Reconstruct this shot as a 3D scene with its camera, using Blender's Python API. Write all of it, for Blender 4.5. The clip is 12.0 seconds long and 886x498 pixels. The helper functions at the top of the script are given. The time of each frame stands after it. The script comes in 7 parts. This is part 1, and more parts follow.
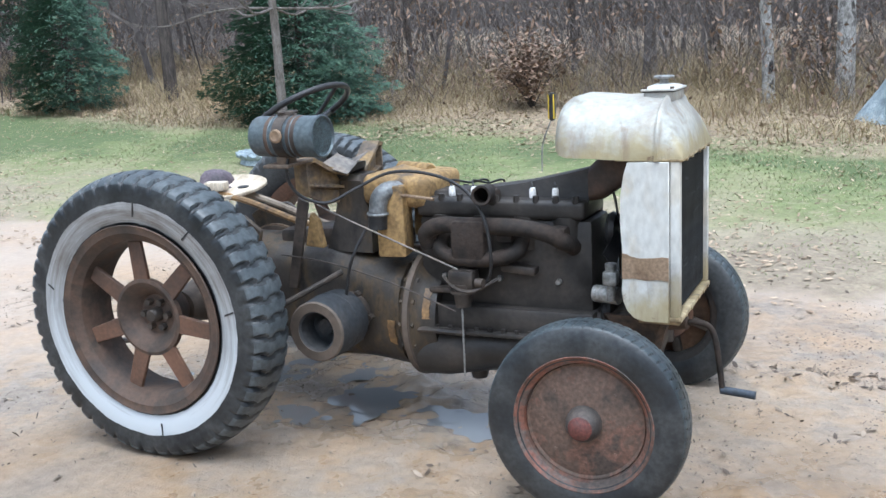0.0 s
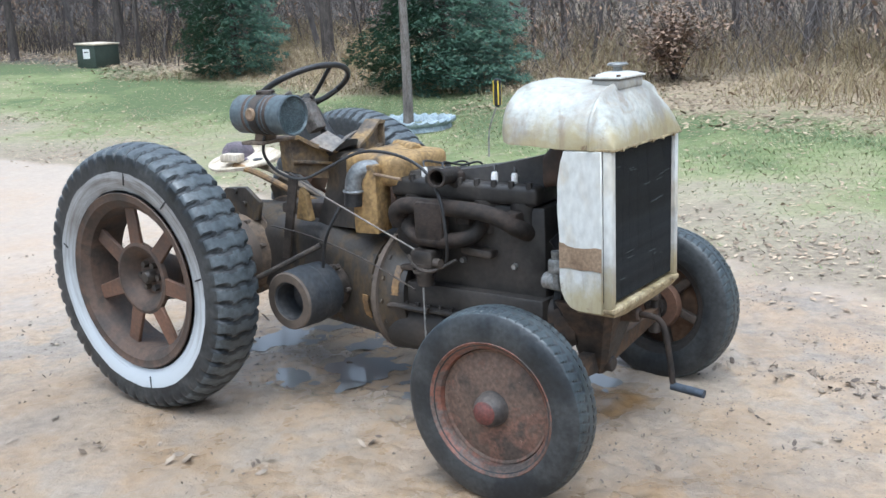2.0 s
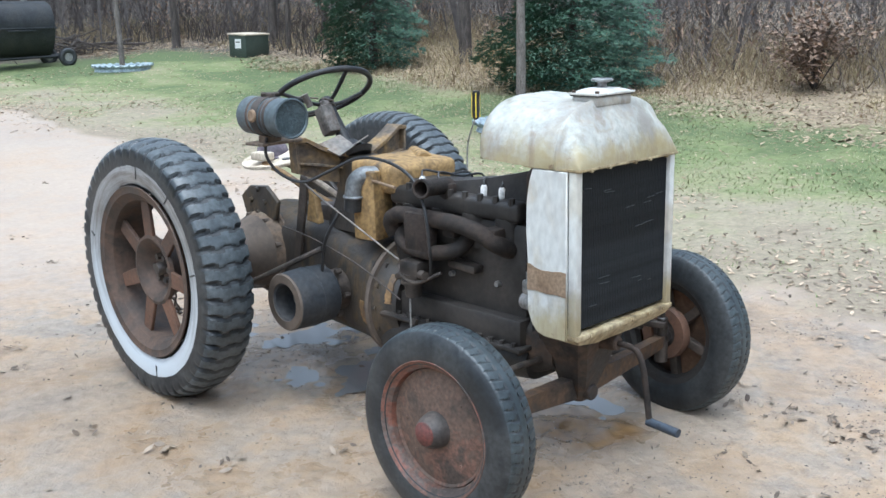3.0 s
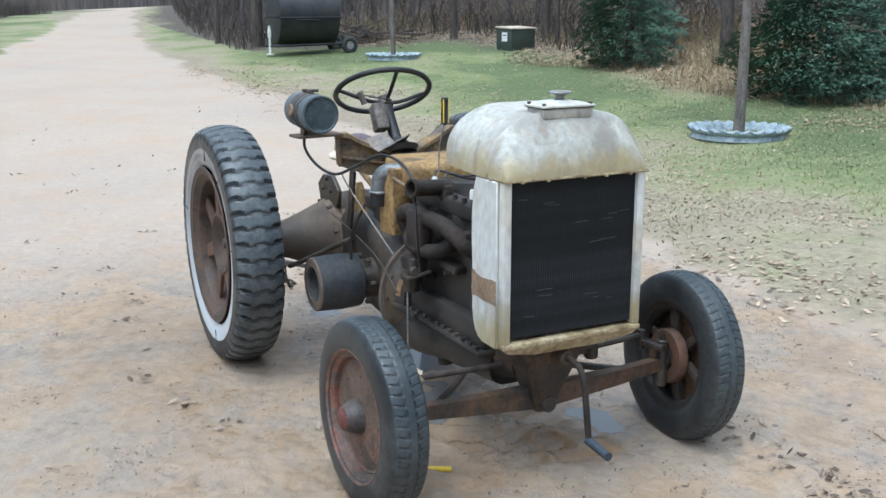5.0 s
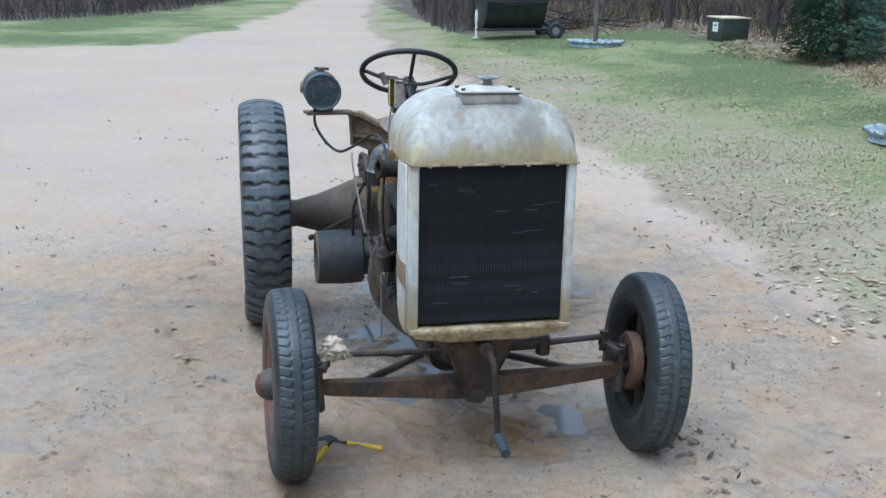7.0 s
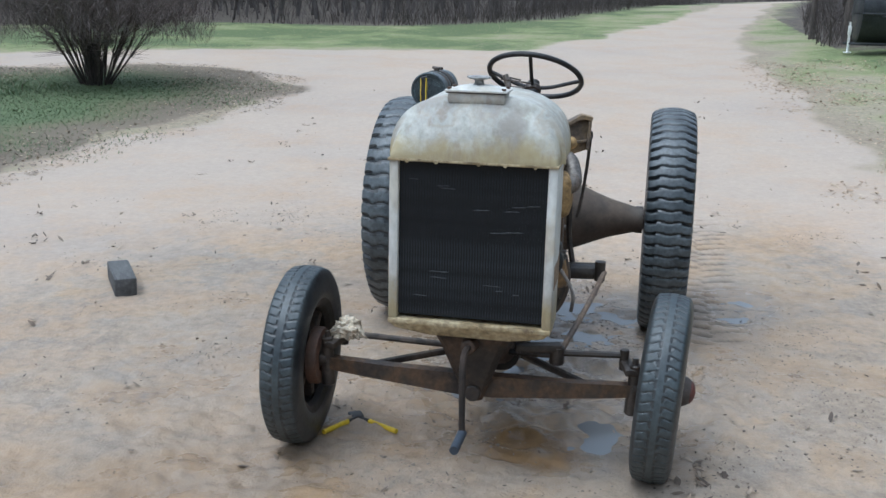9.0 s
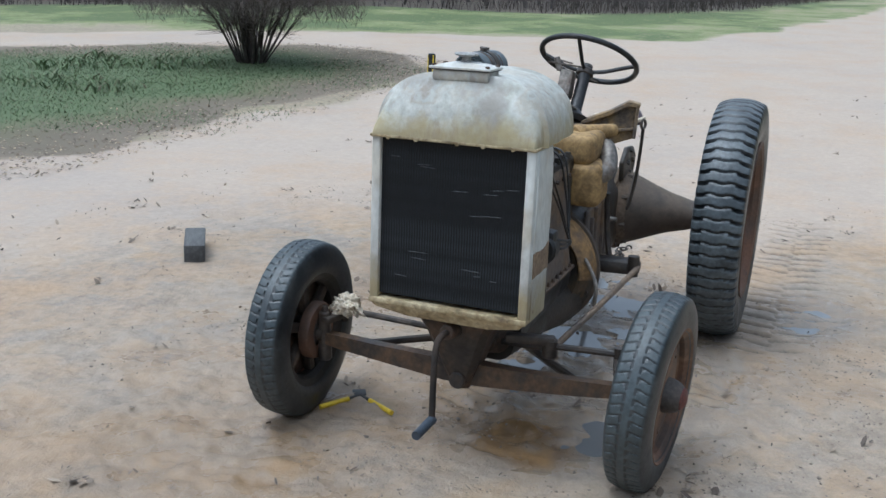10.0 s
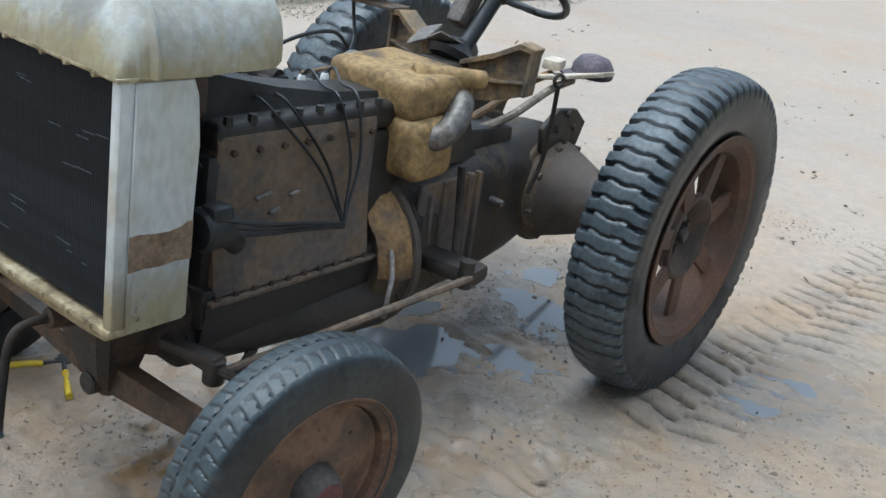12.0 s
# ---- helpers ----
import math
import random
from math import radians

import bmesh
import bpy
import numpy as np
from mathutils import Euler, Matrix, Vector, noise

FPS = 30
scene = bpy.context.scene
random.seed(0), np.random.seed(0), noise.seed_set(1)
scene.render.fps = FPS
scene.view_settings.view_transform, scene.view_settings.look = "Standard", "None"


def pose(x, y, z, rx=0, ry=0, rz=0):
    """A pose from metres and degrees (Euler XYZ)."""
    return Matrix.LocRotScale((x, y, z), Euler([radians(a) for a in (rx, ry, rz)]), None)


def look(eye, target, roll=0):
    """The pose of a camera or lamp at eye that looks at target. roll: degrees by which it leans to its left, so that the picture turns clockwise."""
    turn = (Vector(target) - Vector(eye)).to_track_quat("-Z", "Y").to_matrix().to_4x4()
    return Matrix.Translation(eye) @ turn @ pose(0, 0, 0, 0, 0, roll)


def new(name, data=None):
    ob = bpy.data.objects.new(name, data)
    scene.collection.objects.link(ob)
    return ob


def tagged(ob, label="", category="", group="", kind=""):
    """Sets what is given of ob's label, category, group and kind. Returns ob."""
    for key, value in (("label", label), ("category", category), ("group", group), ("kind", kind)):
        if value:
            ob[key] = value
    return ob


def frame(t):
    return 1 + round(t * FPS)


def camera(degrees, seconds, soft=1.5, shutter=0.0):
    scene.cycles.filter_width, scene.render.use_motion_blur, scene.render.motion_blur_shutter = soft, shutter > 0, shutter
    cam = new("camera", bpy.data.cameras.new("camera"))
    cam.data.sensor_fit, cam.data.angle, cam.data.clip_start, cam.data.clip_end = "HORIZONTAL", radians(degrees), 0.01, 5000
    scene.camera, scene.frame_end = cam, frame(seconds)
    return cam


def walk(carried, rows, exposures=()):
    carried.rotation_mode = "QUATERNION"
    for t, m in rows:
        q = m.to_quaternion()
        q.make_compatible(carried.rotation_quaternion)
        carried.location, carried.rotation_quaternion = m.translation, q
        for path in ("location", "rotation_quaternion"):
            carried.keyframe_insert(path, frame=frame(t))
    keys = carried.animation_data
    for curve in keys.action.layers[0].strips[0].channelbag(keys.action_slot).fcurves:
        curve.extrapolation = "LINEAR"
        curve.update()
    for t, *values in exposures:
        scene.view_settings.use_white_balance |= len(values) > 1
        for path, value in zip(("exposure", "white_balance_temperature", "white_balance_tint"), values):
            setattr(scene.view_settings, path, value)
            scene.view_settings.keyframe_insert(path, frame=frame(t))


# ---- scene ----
cam = camera(47.9, 12.0, soft=1.5)
PATH = [
    (0, (2.408, -3.358, 1.454), (1.582, -1.585, 1.036), -2.87),
    (0.5, (2.502, -3.326, 1.45), (1.628, -1.58, 1.017), -2.65),
    (1, (2.673, -3.265, 1.477), (1.725, -1.564, 1.017), -2.66),
    (1.5, (2.926, -3.156, 1.468), (1.87, -1.52, 1.01), -2.80),
    (2, (3.155, -3.004, 1.482), (2.002, -1.438, 1.016), -2.62),
    (2.5, (3.383, -2.775, 1.491), (2.103, -1.309, 1.027), -2.13),
    (3, (3.574, -2.538, 1.503), (2.177, -1.184, 1.039), -1.29),
    (5, (4.302, -1.699, 1.539), (2.559, -0.839, 1.069), -0.16),
    (5.5, (4.364, -1.541, 1.517), (2.581, -0.769, 1.041), 0.40),
    (6, (4.436, -1.342, 1.522), (2.617, -0.671, 1.031), 0.74),
    (6.5, (4.539, -1.068, 1.526), (2.679, -0.527, 1.028), 0.82),
    (7, (4.623, -0.766, 1.532), (2.73, -0.358, 1.033), 0.97),
    (9, (4.705, 0.494, 1.527), (2.804, 0.117, 1.032), 1.36),
    (9.5, (4.647, 0.782, 1.525), (2.793, 0.235, 1.015), 1.64),
    (10, (4.464, 1.046, 1.501), (2.67, 0.335, 0.975), 2.27),
    (10.5, (4.159, 1.345, 1.531), (2.397, 0.59, 0.959), 3.63),
    (11, (3.807, 1.571, 1.487), (2.082, 0.754, 0.892), 5.27),
    (11.5, (3.381, 1.744, 1.503), (1.668, 0.93, 0.868), 9.12),
    (12, (2.857, 1.753, 1.514), (1.329, 0.692, 0.779), 9.99),
]
EXPOSURES = [(0.0, 1.02, 5410, 6), (3.0, 0.97, 5370, 4), (5.0, 0.78, 5390, 3), (6.4, 0.63, 5250, 3), (7.0, 0.57, 5100, 3), (9.5, 0.44, 5345, 4), (12.0, 0.6, 5340, 1)]
walk(cam, [(t, look(eye, target, roll)) for t, eye, target, roll in PATH], EXPOSURES)

# ---- light: an overcast late-autumn afternoon ----
SUN_EL, SUN_ROT = 72.0, 150.0
world = bpy.data.worlds.new("world")
scene.world = world
world.use_nodes = True
wn = world.node_tree
sky = wn.nodes.new("ShaderNodeTexSky")
sky.sky_type, sky.sun_disc = "NISHITA", False
sky.sun_elevation, sky.sun_rotation = radians(SUN_EL), radians(SUN_ROT)
sky.air_density, sky.dust_density, sky.ozone_density = 1.0, 6.0, 1.0
hsv = wn.nodes.new("ShaderNodeHueSaturation")
hsv.inputs["Saturation"].default_value = 0.36
wn.links.new(sky.outputs[0], hsv.inputs["Color"])
wn.links.new(hsv.outputs[0], wn.nodes["Background"].inputs["Color"])
wn.nodes["Background"].inputs["Strength"].default_value = 0.15
sun = new("sun", bpy.data.lights.new("sun", "SUN"))
sun.data.energy, sun.data.angle, sun.data.color = 0.5, radians(90), (1.0, 0.97, 0.93)
sun.rotation_euler = (radians(90 - SUN_EL), 0, radians(180 - SUN_ROT))


# ---- materials ----
def rgb(c):
    return (c[0], c[1], c[2], 1.0)


def surf(name, cols, rough=(0.5, 0.8), metal=0.0, s1=3.0, s2=40.0, bump=0.3, dist=0.004, grain=0.3, stretch=(1, 1, 1), island=0.0, spec=0.5):
    """Large patches among the colours, a fine grain over them, and a bump from both."""
    m = bpy.data.materials.new(name)
    m.use_nodes = True
    t = m.node_tree
    n, k = t.nodes, t.links
    b = n["Principled BSDF"]
    co = n.new("ShaderNodeTexCoord")
    mp = n.new("ShaderNodeMapping")
    mp.inputs["Scale"].default_value = stretch
    k.new(co.outputs["Object"], mp.inputs["Vector"])
    n1 = n.new("ShaderNodeTexNoise")
    n1.inputs["Scale"].default_value, n1.inputs["Detail"].default_value, n1.inputs["Roughness"].default_value = s1, 6.0, 0.62
    n2 = n.new("ShaderNodeTexNoise")
    n2.inputs["Scale"].default_value, n2.inputs["Detail"].default_value = s2, 4.0
    k.new(mp.outputs[0], n1.inputs["Vector"])
    k.new(mp.outputs[0], n2.inputs["Vector"])
    ramp = n.new("ShaderNodeValToRGB")
    e = ramp.color_ramp.elements
    half = 0.16 + 0.26 * island
    e[0].position, e[1].position = 0.5 - half, 0.5 + half
    e[0].color, e[1].color = rgb(cols[0]), rgb(cols[-1])
    for i, c in enumerate(cols[1:-1]):
        x = e.new(0.5 - half + 2 * half * (i + 1) / (len(cols) - 1))
        x.color = rgb(c)
    fac = n1.outputs["Fac"]
    if island:
        geo = n.new("ShaderNodeNewGeometry")
        mx = n.new("ShaderNodeMix")
        mx.inputs[0].default_value = island
        k.new(n1.outputs["Fac"], mx.inputs[2])
        k.new(geo.outputs["Random Per Island"], mx.inputs[3])
        fac = mx.outputs[0]
    k.new(fac, ramp.inputs[0])
    mr = n.new("ShaderNodeMapRange")
    mr.inputs[1].default_value, mr.inputs[2].default_value = 0.3, 0.7
    mr.inputs[3].default_value, mr.inputs[4].default_value = 1 - grain, 1 + grain
    k.new(n2.outputs["Fac"], mr.inputs[0])
    mul = n.new("ShaderNodeVectorMath")
    mul.operation = "SCALE"
    k.new(ramp.outputs[0], mul.inputs[0])
    k.new(mr.outputs[0], mul.inputs["Scale"])
    k.new(mul.outputs[0], b.inputs["Base Color"])
    rr = n.new("ShaderNodeMapRange")
    rr.inputs[1].default_value, rr.inputs[2].default_value = 0.35, 0.65
    rr.inputs[3].default_value, rr.inputs[4].default_value = rough
    k.new(n1.outputs["Fac"], rr.inputs[0])
    k.new(rr.outputs[0], b.inputs["Roughness"])
    b.inputs["Metallic"].default_value = metal
    b.inputs["Specular IOR Level"].default_value = spec
    if bump:
        add = n.new("ShaderNodeMath")
        add.operation = "ADD"
        k.new(n1.outputs["Fac"], add.inputs[0])
        k.new(n2.outputs["Fac"], add.inputs[1])
        bp = n.new("ShaderNodeBump")
        bp.inputs["Strength"].default_value, bp.inputs["Distance"].default_value = bump, dist
        k.new(add.outputs[0], bp.inputs["Height"])
        k.new(bp.outputs[0], b.inputs["Normal"])
    return m


RUST = surf("rust", [(0.034, 0.026, 0.021), (0.06, 0.041, 0.031), (0.095, 0.06, 0.041), (0.052, 0.04, 0.032)], (0.5, 0.8), 0.0, 6, 70, 0.25, 0.004, 0.16)
RED_RIM = surf("red_rim", [(0.055, 0.046, 0.04), (0.11, 0.06, 0.043), (0.19, 0.078, 0.052), (0.11, 0.088, 0.075), (0.13, 0.066, 0.045), (0.06, 0.048, 0.041)], (0.45, 0.75), 0.0, 6, 80, 0.3)
HUB = surf("greasy_hub", [(0.03, 0.027, 0.026), (0.06, 0.053, 0.049), (0.085, 0.07, 0.06)], (0.4, 0.7), 0.0, 10, 80, 0.2)
RED_RUST = surf("brown_rust", [(0.045, 0.035, 0.029), (0.085, 0.06, 0.046), (0.13, 0.083, 0.06), (0.1, 0.07, 0.053), (0.16, 0.088, 0.062), (0.07, 0.052, 0.042)], (0.55, 0.85), 0.0, 6, 80, 0.4)
SPOKE = surf("orange_rust", [(0.062, 0.04, 0.03), (0.105, 0.058, 0.037), (0.15, 0.077, 0.046)], (0.55, 0.8), 0.0, 6, 70, 0.25, 0.004, 0.16)
RED_PAINT = surf("red_paint", [(0.085, 0.036, 0.03), (0.13, 0.04, 0.032), (0.055, 0.036, 0.032)], (0.5, 0.8), 0.0, 20, 120, 0.3)
IRON = surf("greasy_iron", [(0.02, 0.018, 0.017), (0.045, 0.037, 0.031), (0.08, 0.063, 0.05), (0.03, 0.027, 0.025)], (0.36, 0.7), 0.15, 6, 60, 0.35, 0.005, 0.18)
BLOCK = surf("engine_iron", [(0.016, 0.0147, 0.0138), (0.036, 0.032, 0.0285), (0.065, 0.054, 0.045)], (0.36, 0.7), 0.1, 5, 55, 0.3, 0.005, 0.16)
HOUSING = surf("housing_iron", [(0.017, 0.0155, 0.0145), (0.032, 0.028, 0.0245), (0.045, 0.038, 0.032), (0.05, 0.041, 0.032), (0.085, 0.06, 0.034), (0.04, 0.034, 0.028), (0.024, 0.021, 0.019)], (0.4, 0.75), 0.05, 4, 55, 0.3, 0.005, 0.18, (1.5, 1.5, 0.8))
DUSTY = surf("dusty_iron", [(0.075, 0.06, 0.047), (0.13, 0.098, 0.072), (0.17, 0.12, 0.08), (0.1, 0.08, 0.065)], (0.7, 0.95), 0.0, 6, 60, 0.4)
TRUMPET = surf("dusty_trumpet", [(0.05, 0.04, 0.033), (0.085, 0.067, 0.053), (0.12, 0.092, 0.07), (0.075, 0.06, 0.05)], (0.55, 0.85), 0.0, 5, 45, 0.25, 0.004, 0.1)
PULLEY = surf("worn_pulley", [(0.018, 0.021, 0.025), (0.03, 0.034, 0.039), (0.055, 0.054, 0.054)], (0.5, 0.8), 0.1, 6, 60, 0.3)
YELLOW = surf("yellow_paint", [(0.09, 0.063, 0.037), (0.25, 0.157, 0.06), (0.33, 0.213, 0.085), (0.19, 0.122, 0.052), (0.29, 0.18, 0.068)], (0.55, 0.85), 0.0, 7, 60, 0.35)


def tank_paint(m, edge, gain):
    """Old white paint: yellow stains along the lower edge, rust streaks running down."""
    t = m.node_tree
    n, k = t.nodes, t.links
    b = n["Principled BSDF"]
    old = b.inputs["Base Color"].links[0].from_socket
    co = n.new("ShaderNodeTexCoord")
    sep = n.new("ShaderNodeSeparateXYZ")
    k.new(co.outputs["Object"], sep.inputs[0])

    def streak(stretch, scale, lo, hi, top, bias):
        mp = n.new("ShaderNodeMapping")
        mp.inputs["Scale"].default_value = stretch
        k.new(co.outputs["Object"], mp.inputs["Vector"])
        x = n.new("ShaderNodeTexNoise")
        x.inputs["Scale"].default_value, x.inputs["Detail"].default_value, x.inputs["Roughness"].default_value = scale, 7.0, 0.65
        k.new(mp.outputs[0], x.inputs["Vector"])
        h = n.new("ShaderNodeMath")
        h.operation = "MULTIPLY_ADD"
        k.new(sep.outputs[2], h.inputs[0])
        h.inputs[1].default_value, h.inputs[2].default_value = -bias, bias * edge
        a = n.new("ShaderNodeMath")
        k.new(x.outputs["Fac"], a.inputs[0])
        k.new(h.outputs[0], a.inputs[1])
        r = n.new("ShaderNodeMapRange")
        for i, v in ((1, lo), (2, hi), (3, 0.0), (4, top)):
            r.inputs[i].default_value = v
        k.new(a.outputs[0], r.inputs[0])
        return r.outputs[0]

    for fac, c in ((streak((1, 1, 0.7), 5, 0.47, 0.6, 0.55, 0.3), (0.25, 0.232, 0.208, 1)), (streak((1, 1, 0.8), 9, 0.46, 0.74, 0.72, 3.6 * gain), (0.36, 0.29, 0.13, 1)), (streak((1, 1, 0.16), 26, 0.56, 0.74, 0.6, 0.5 * gain), (0.22, 0.155, 0.1, 1)), (streak((1, 1, 1), 16, 0.66, 0.72, 0.9, 0.6 * gain), (0.14, 0.085, 0.055, 1))):
        mx = n.new("ShaderNodeMix")
        mx.data_type = "RGBA"
        k.new(fac, mx.inputs[0])
        k.new(old, mx.inputs[6])
        mx.inputs[7].default_value = c
        old = mx.outputs[2]
    k.new(old, b.inputs["Base Color"])
    return m


TANK = tank_paint(surf("white_paint", [(0.27, 0.25, 0.205), (0.37, 0.365, 0.315), (0.465, 0.47, 0.43), (0.4, 0.37, 0.31), (0.43, 0.44, 0.41), (0.31, 0.27, 0.215)], (0.42, 0.7), 0.0, 6, 45, 0.3, 0.004, 0.12), 1.12, 1.0)
SHELL = tank_paint(surf("shell_paint", [(0.49, 0.465, 0.4), (0.535, 0.532, 0.495), (0.565, 0.572, 0.543), (0.55, 0.552, 0.518), (0.495, 0.46, 0.385)], (0.45, 0.7), 0.0, 6, 50, 0.25, 0.004, 0.12, (1, 1, 0.5)), 0.64, 0.9)
LEFT_DISC = surf("tan_disc", [(0.06, 0.043, 0.034), (0.12, 0.074, 0.048), (0.2, 0.118, 0.07), (0.13, 0.07, 0.042), (0.08, 0.055, 0.042)], (0.5, 0.8), 0.0, 5, 70, 0.25, 0.004, 0.16)
DASH = surf("dash_ochre", [(0.07, 0.057, 0.045), (0.13, 0.1, 0.072), (0.2, 0.14, 0.078), (0.27, 0.18, 0.08), (0.12, 0.096, 0.073)], (0.55, 0.85), 0.0, 7, 60, 0.35)
CAST = surf("scaled_cast_iron", [(0.014, 0.012, 0.011), (0.025, 0.021, 0.018), (0.046, 0.034, 0.027), (0.021, 0.018, 0.016)], (0.68, 0.92), 0.0, 8, 70, 0.5, 0.004, 0.2, spec=0.3)
BOLSTER = surf("dark_bolster", [(0.016, 0.014, 0.013), (0.034, 0.027, 0.022), (0.075, 0.047, 0.03), (0.03, 0.025, 0.021)], (0.5, 0.85), 0.0, 7, 60, 0.5)
AXLE = surf("axle_rust", [(0.022, 0.018, 0.016), (0.042, 0.031, 0.024), (0.095, 0.056, 0.03), (0.055, 0.038, 0.027), (0.024, 0.02, 0.017)], (0.42, 0.8), 0.0, 5, 60, 0.35)
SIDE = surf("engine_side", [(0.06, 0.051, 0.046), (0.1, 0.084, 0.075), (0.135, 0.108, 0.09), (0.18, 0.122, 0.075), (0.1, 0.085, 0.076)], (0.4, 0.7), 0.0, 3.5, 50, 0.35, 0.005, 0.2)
OCHRE = surf("ochre_remnant", [(0.085, 0.057, 0.036), (0.19, 0.115, 0.05), (0.29, 0.175, 0.07)], (0.5, 0.8), 0.0, 14, 70, 0.3)
CREAM = surf("yellowed_paint", [(0.13, 0.09, 0.05), (0.29, 0.225, 0.12), (0.41, 0.34, 0.21), (0.2, 0.15, 0.08)], (0.5, 0.8), 0.0, 9, 60, 0.35)
BARE = surf("bare_patch", [(0.17, 0.11, 0.065), (0.23, 0.16, 0.1), (0.28, 0.2, 0.13)], (0.6, 0.85), 0.0, 12, 90, 0.3)
CORE = surf("radiator_core", [(0.005, 0.005, 0.006), (0.008, 0.008, 0.009), (0.013, 0.013, 0.015)], (0.6, 0.8), 0.0, 9, 60, 0.5, spec=0.25)
FINS = surf("radiator_fins", [(0.006, 0.007, 0.008), (0.014, 0.016, 0.018), (0.034, 0.039, 0.043)], (0.5, 0.75), 0.0, 5, 40, 0.3, stretch=(1, 2, 0.6), spec=0.18)
SCUFF = surf("scuffed_fins", [(0.014, 0.016, 0.018), (0.03, 0.035, 0.038)], (0.5, 0.7), 0.2, 30, 90, 0.2)
RUBBER = surf("rubber", [(0.01, 0.012, 0.013), (0.019, 0.022, 0.025), (0.042, 0.045, 0.046), (0.014, 0.016, 0.018)], (0.3, 0.58), 0.0, 4, 60, 0.2)
# blue tint and lift of both treads stand in for sky light
TREAD = surf("dusty_skylit_tread", [(0.019, 0.025, 0.028), (0.032, 0.042, 0.047), (0.05, 0.063, 0.068), (0.024, 0.031, 0.034)], (0.3, 0.55), 0.0, 4, 60, 0.2)
REAR_TREAD = surf("worn_skylit_tread", [(0.034, 0.041, 0.045), (0.06, 0.071, 0.078), (0.09, 0.104, 0.112), (0.04, 0.047, 0.052)], (0.28, 0.52), 0.0, 4, 60, 0.2)
# the rim's inner hollow is coloured near black in place of its shade
WHEEL_BLACK = surf("shaded_rim", [(0.012, 0.011, 0.011), (0.022, 0.02, 0.018), (0.045, 0.034, 0.027)], (0.5, 0.8), 0.0, 8, 70, 0.25)
WHEEL_BROWN = surf("dark_spokes", [(0.03, 0.026, 0.022), (0.06, 0.046, 0.036), (0.09, 0.066, 0.048)], (0.5, 0.8), 0.0, 8, 70, 0.25)
BLUE = surf("blue_steel", [(0.05, 0.062, 0.068), (0.085, 0.108, 0.12), (0.12, 0.145, 0.155), (0.07, 0.068, 0.062)], (0.35, 0.6), 0.2, 4, 60, 0.12)
BLUE_END = surf("blue_end", [(0.12, 0.17, 0.19), (0.19, 0.26, 0.29), (0.23, 0.29, 0.31)], (0.35, 0.6), 0.3, 9, 70, 0.2)
GALV = surf("galvanised", [(0.2, 0.2, 0.19), (0.34, 0.34, 0.33), (0.27, 0.25, 0.22)], (0.4, 0.65), 0.6, 12, 80, 0.2)
ELBOW = surf("dull_galvanised", [(0.13, 0.135, 0.135), (0.21, 0.22, 0.225), (0.16, 0.15, 0.135)], (0.4, 0.65), 0.45, 12, 80, 0.2)
STEEL = surf("worn_steel", [(0.1, 0.09, 0.08), (0.2, 0.18, 0.16), (0.14, 0.11, 0.09)], (0.4, 0.7), 0.6, 12, 80, 0.2)
BLACK = surf("black_enamel", [(0.01, 0.01, 0.011), (0.02, 0.02, 0.021), (0.035, 0.033, 0.032)], (0.3, 0.6), 0.0, 10, 80, 0.15)
GRIP = surf("blue_grip", [(0.022, 0.03, 0.042), (0.045, 0.058, 0.078)], (0.5, 0.7), 0.0, 20, 90, 0.2)
CHINA = surf("white_porcelain", [(0.7, 0.69, 0.66), (0.78, 0.77, 0.75)], (0.15, 0.35), 0.0, 20, 90, 0.0)
TAN = surf("tan_board", [(0.36, 0.29, 0.2), (0.55, 0.47, 0.36), (0.62, 0.55, 0.44)], (0.6, 0.85), 0.0, 8, 60, 0.3, 0.003, 0.2, (3, 1, 1))
SEAT_TAN = surf("dusty_tan", [(0.19, 0.15, 0.11), (0.3, 0.25, 0.19), (0.37, 0.32, 0.25)], (0.6, 0.85), 0.0, 8, 60, 0.3)
CLOTH = surf("cream_cloth", [(0.38, 0.3, 0.2), (0.62, 0.54, 0.42), (0.7, 0.64, 0.53)], (0.8, 0.95), 0.0, 22, 110, 0.6)
PURPLE = surf("purple_cap", [(0.06, 0.05, 0.06), (0.11, 0.088, 0.105), (0.15, 0.125, 0.14)], (0.6, 0.85), 0.0, 14, 90, 0.4)
TOOL_YELLOW = surf("tool_yellow", [(0.68, 0.47, 0.02), (0.75, 0.54, 0.04)], (0.35, 0.5), 0.0, 14, 90, 0.05, 0.002, 0.1)
PAPER = surf("white_label", [(0.68, 0.68, 0.66), (0.75, 0.75, 0.73)], (0.5, 0.7), 0.0, 14, 90, 0.0, 0.002, 0.08)
PALE_BLUE = surf("pale_blue_paint", [(0.16, 0.2, 0.225), (0.28, 0.34, 0.37), (0.37, 0.425, 0.45)], (0.6, 0.85), 0.0, 8, 60, 0.3)
BOX_GREEN = surf("utility_green", [(0.03, 0.045, 0.035), (0.05, 0.065, 0.05)], (0.5, 0.7), 0.0, 8, 60, 0.1)
SMOKER = surf("smoker_black", [(0.012, 0.014, 0.016), (0.025, 0.028, 0.031), (0.04, 0.04, 0.04)], (0.4, 0.65), 0.1, 4, 40, 0.15)
WEATHERED = surf("weathered_wood", [(0.05, 0.05, 0.05), (0.08, 0.08, 0.08), (0.12, 0.12, 0.118)], (0.7, 0.9), 0.0, 6, 60, 0.5, 0.004, 0.3, (1, 6, 6))
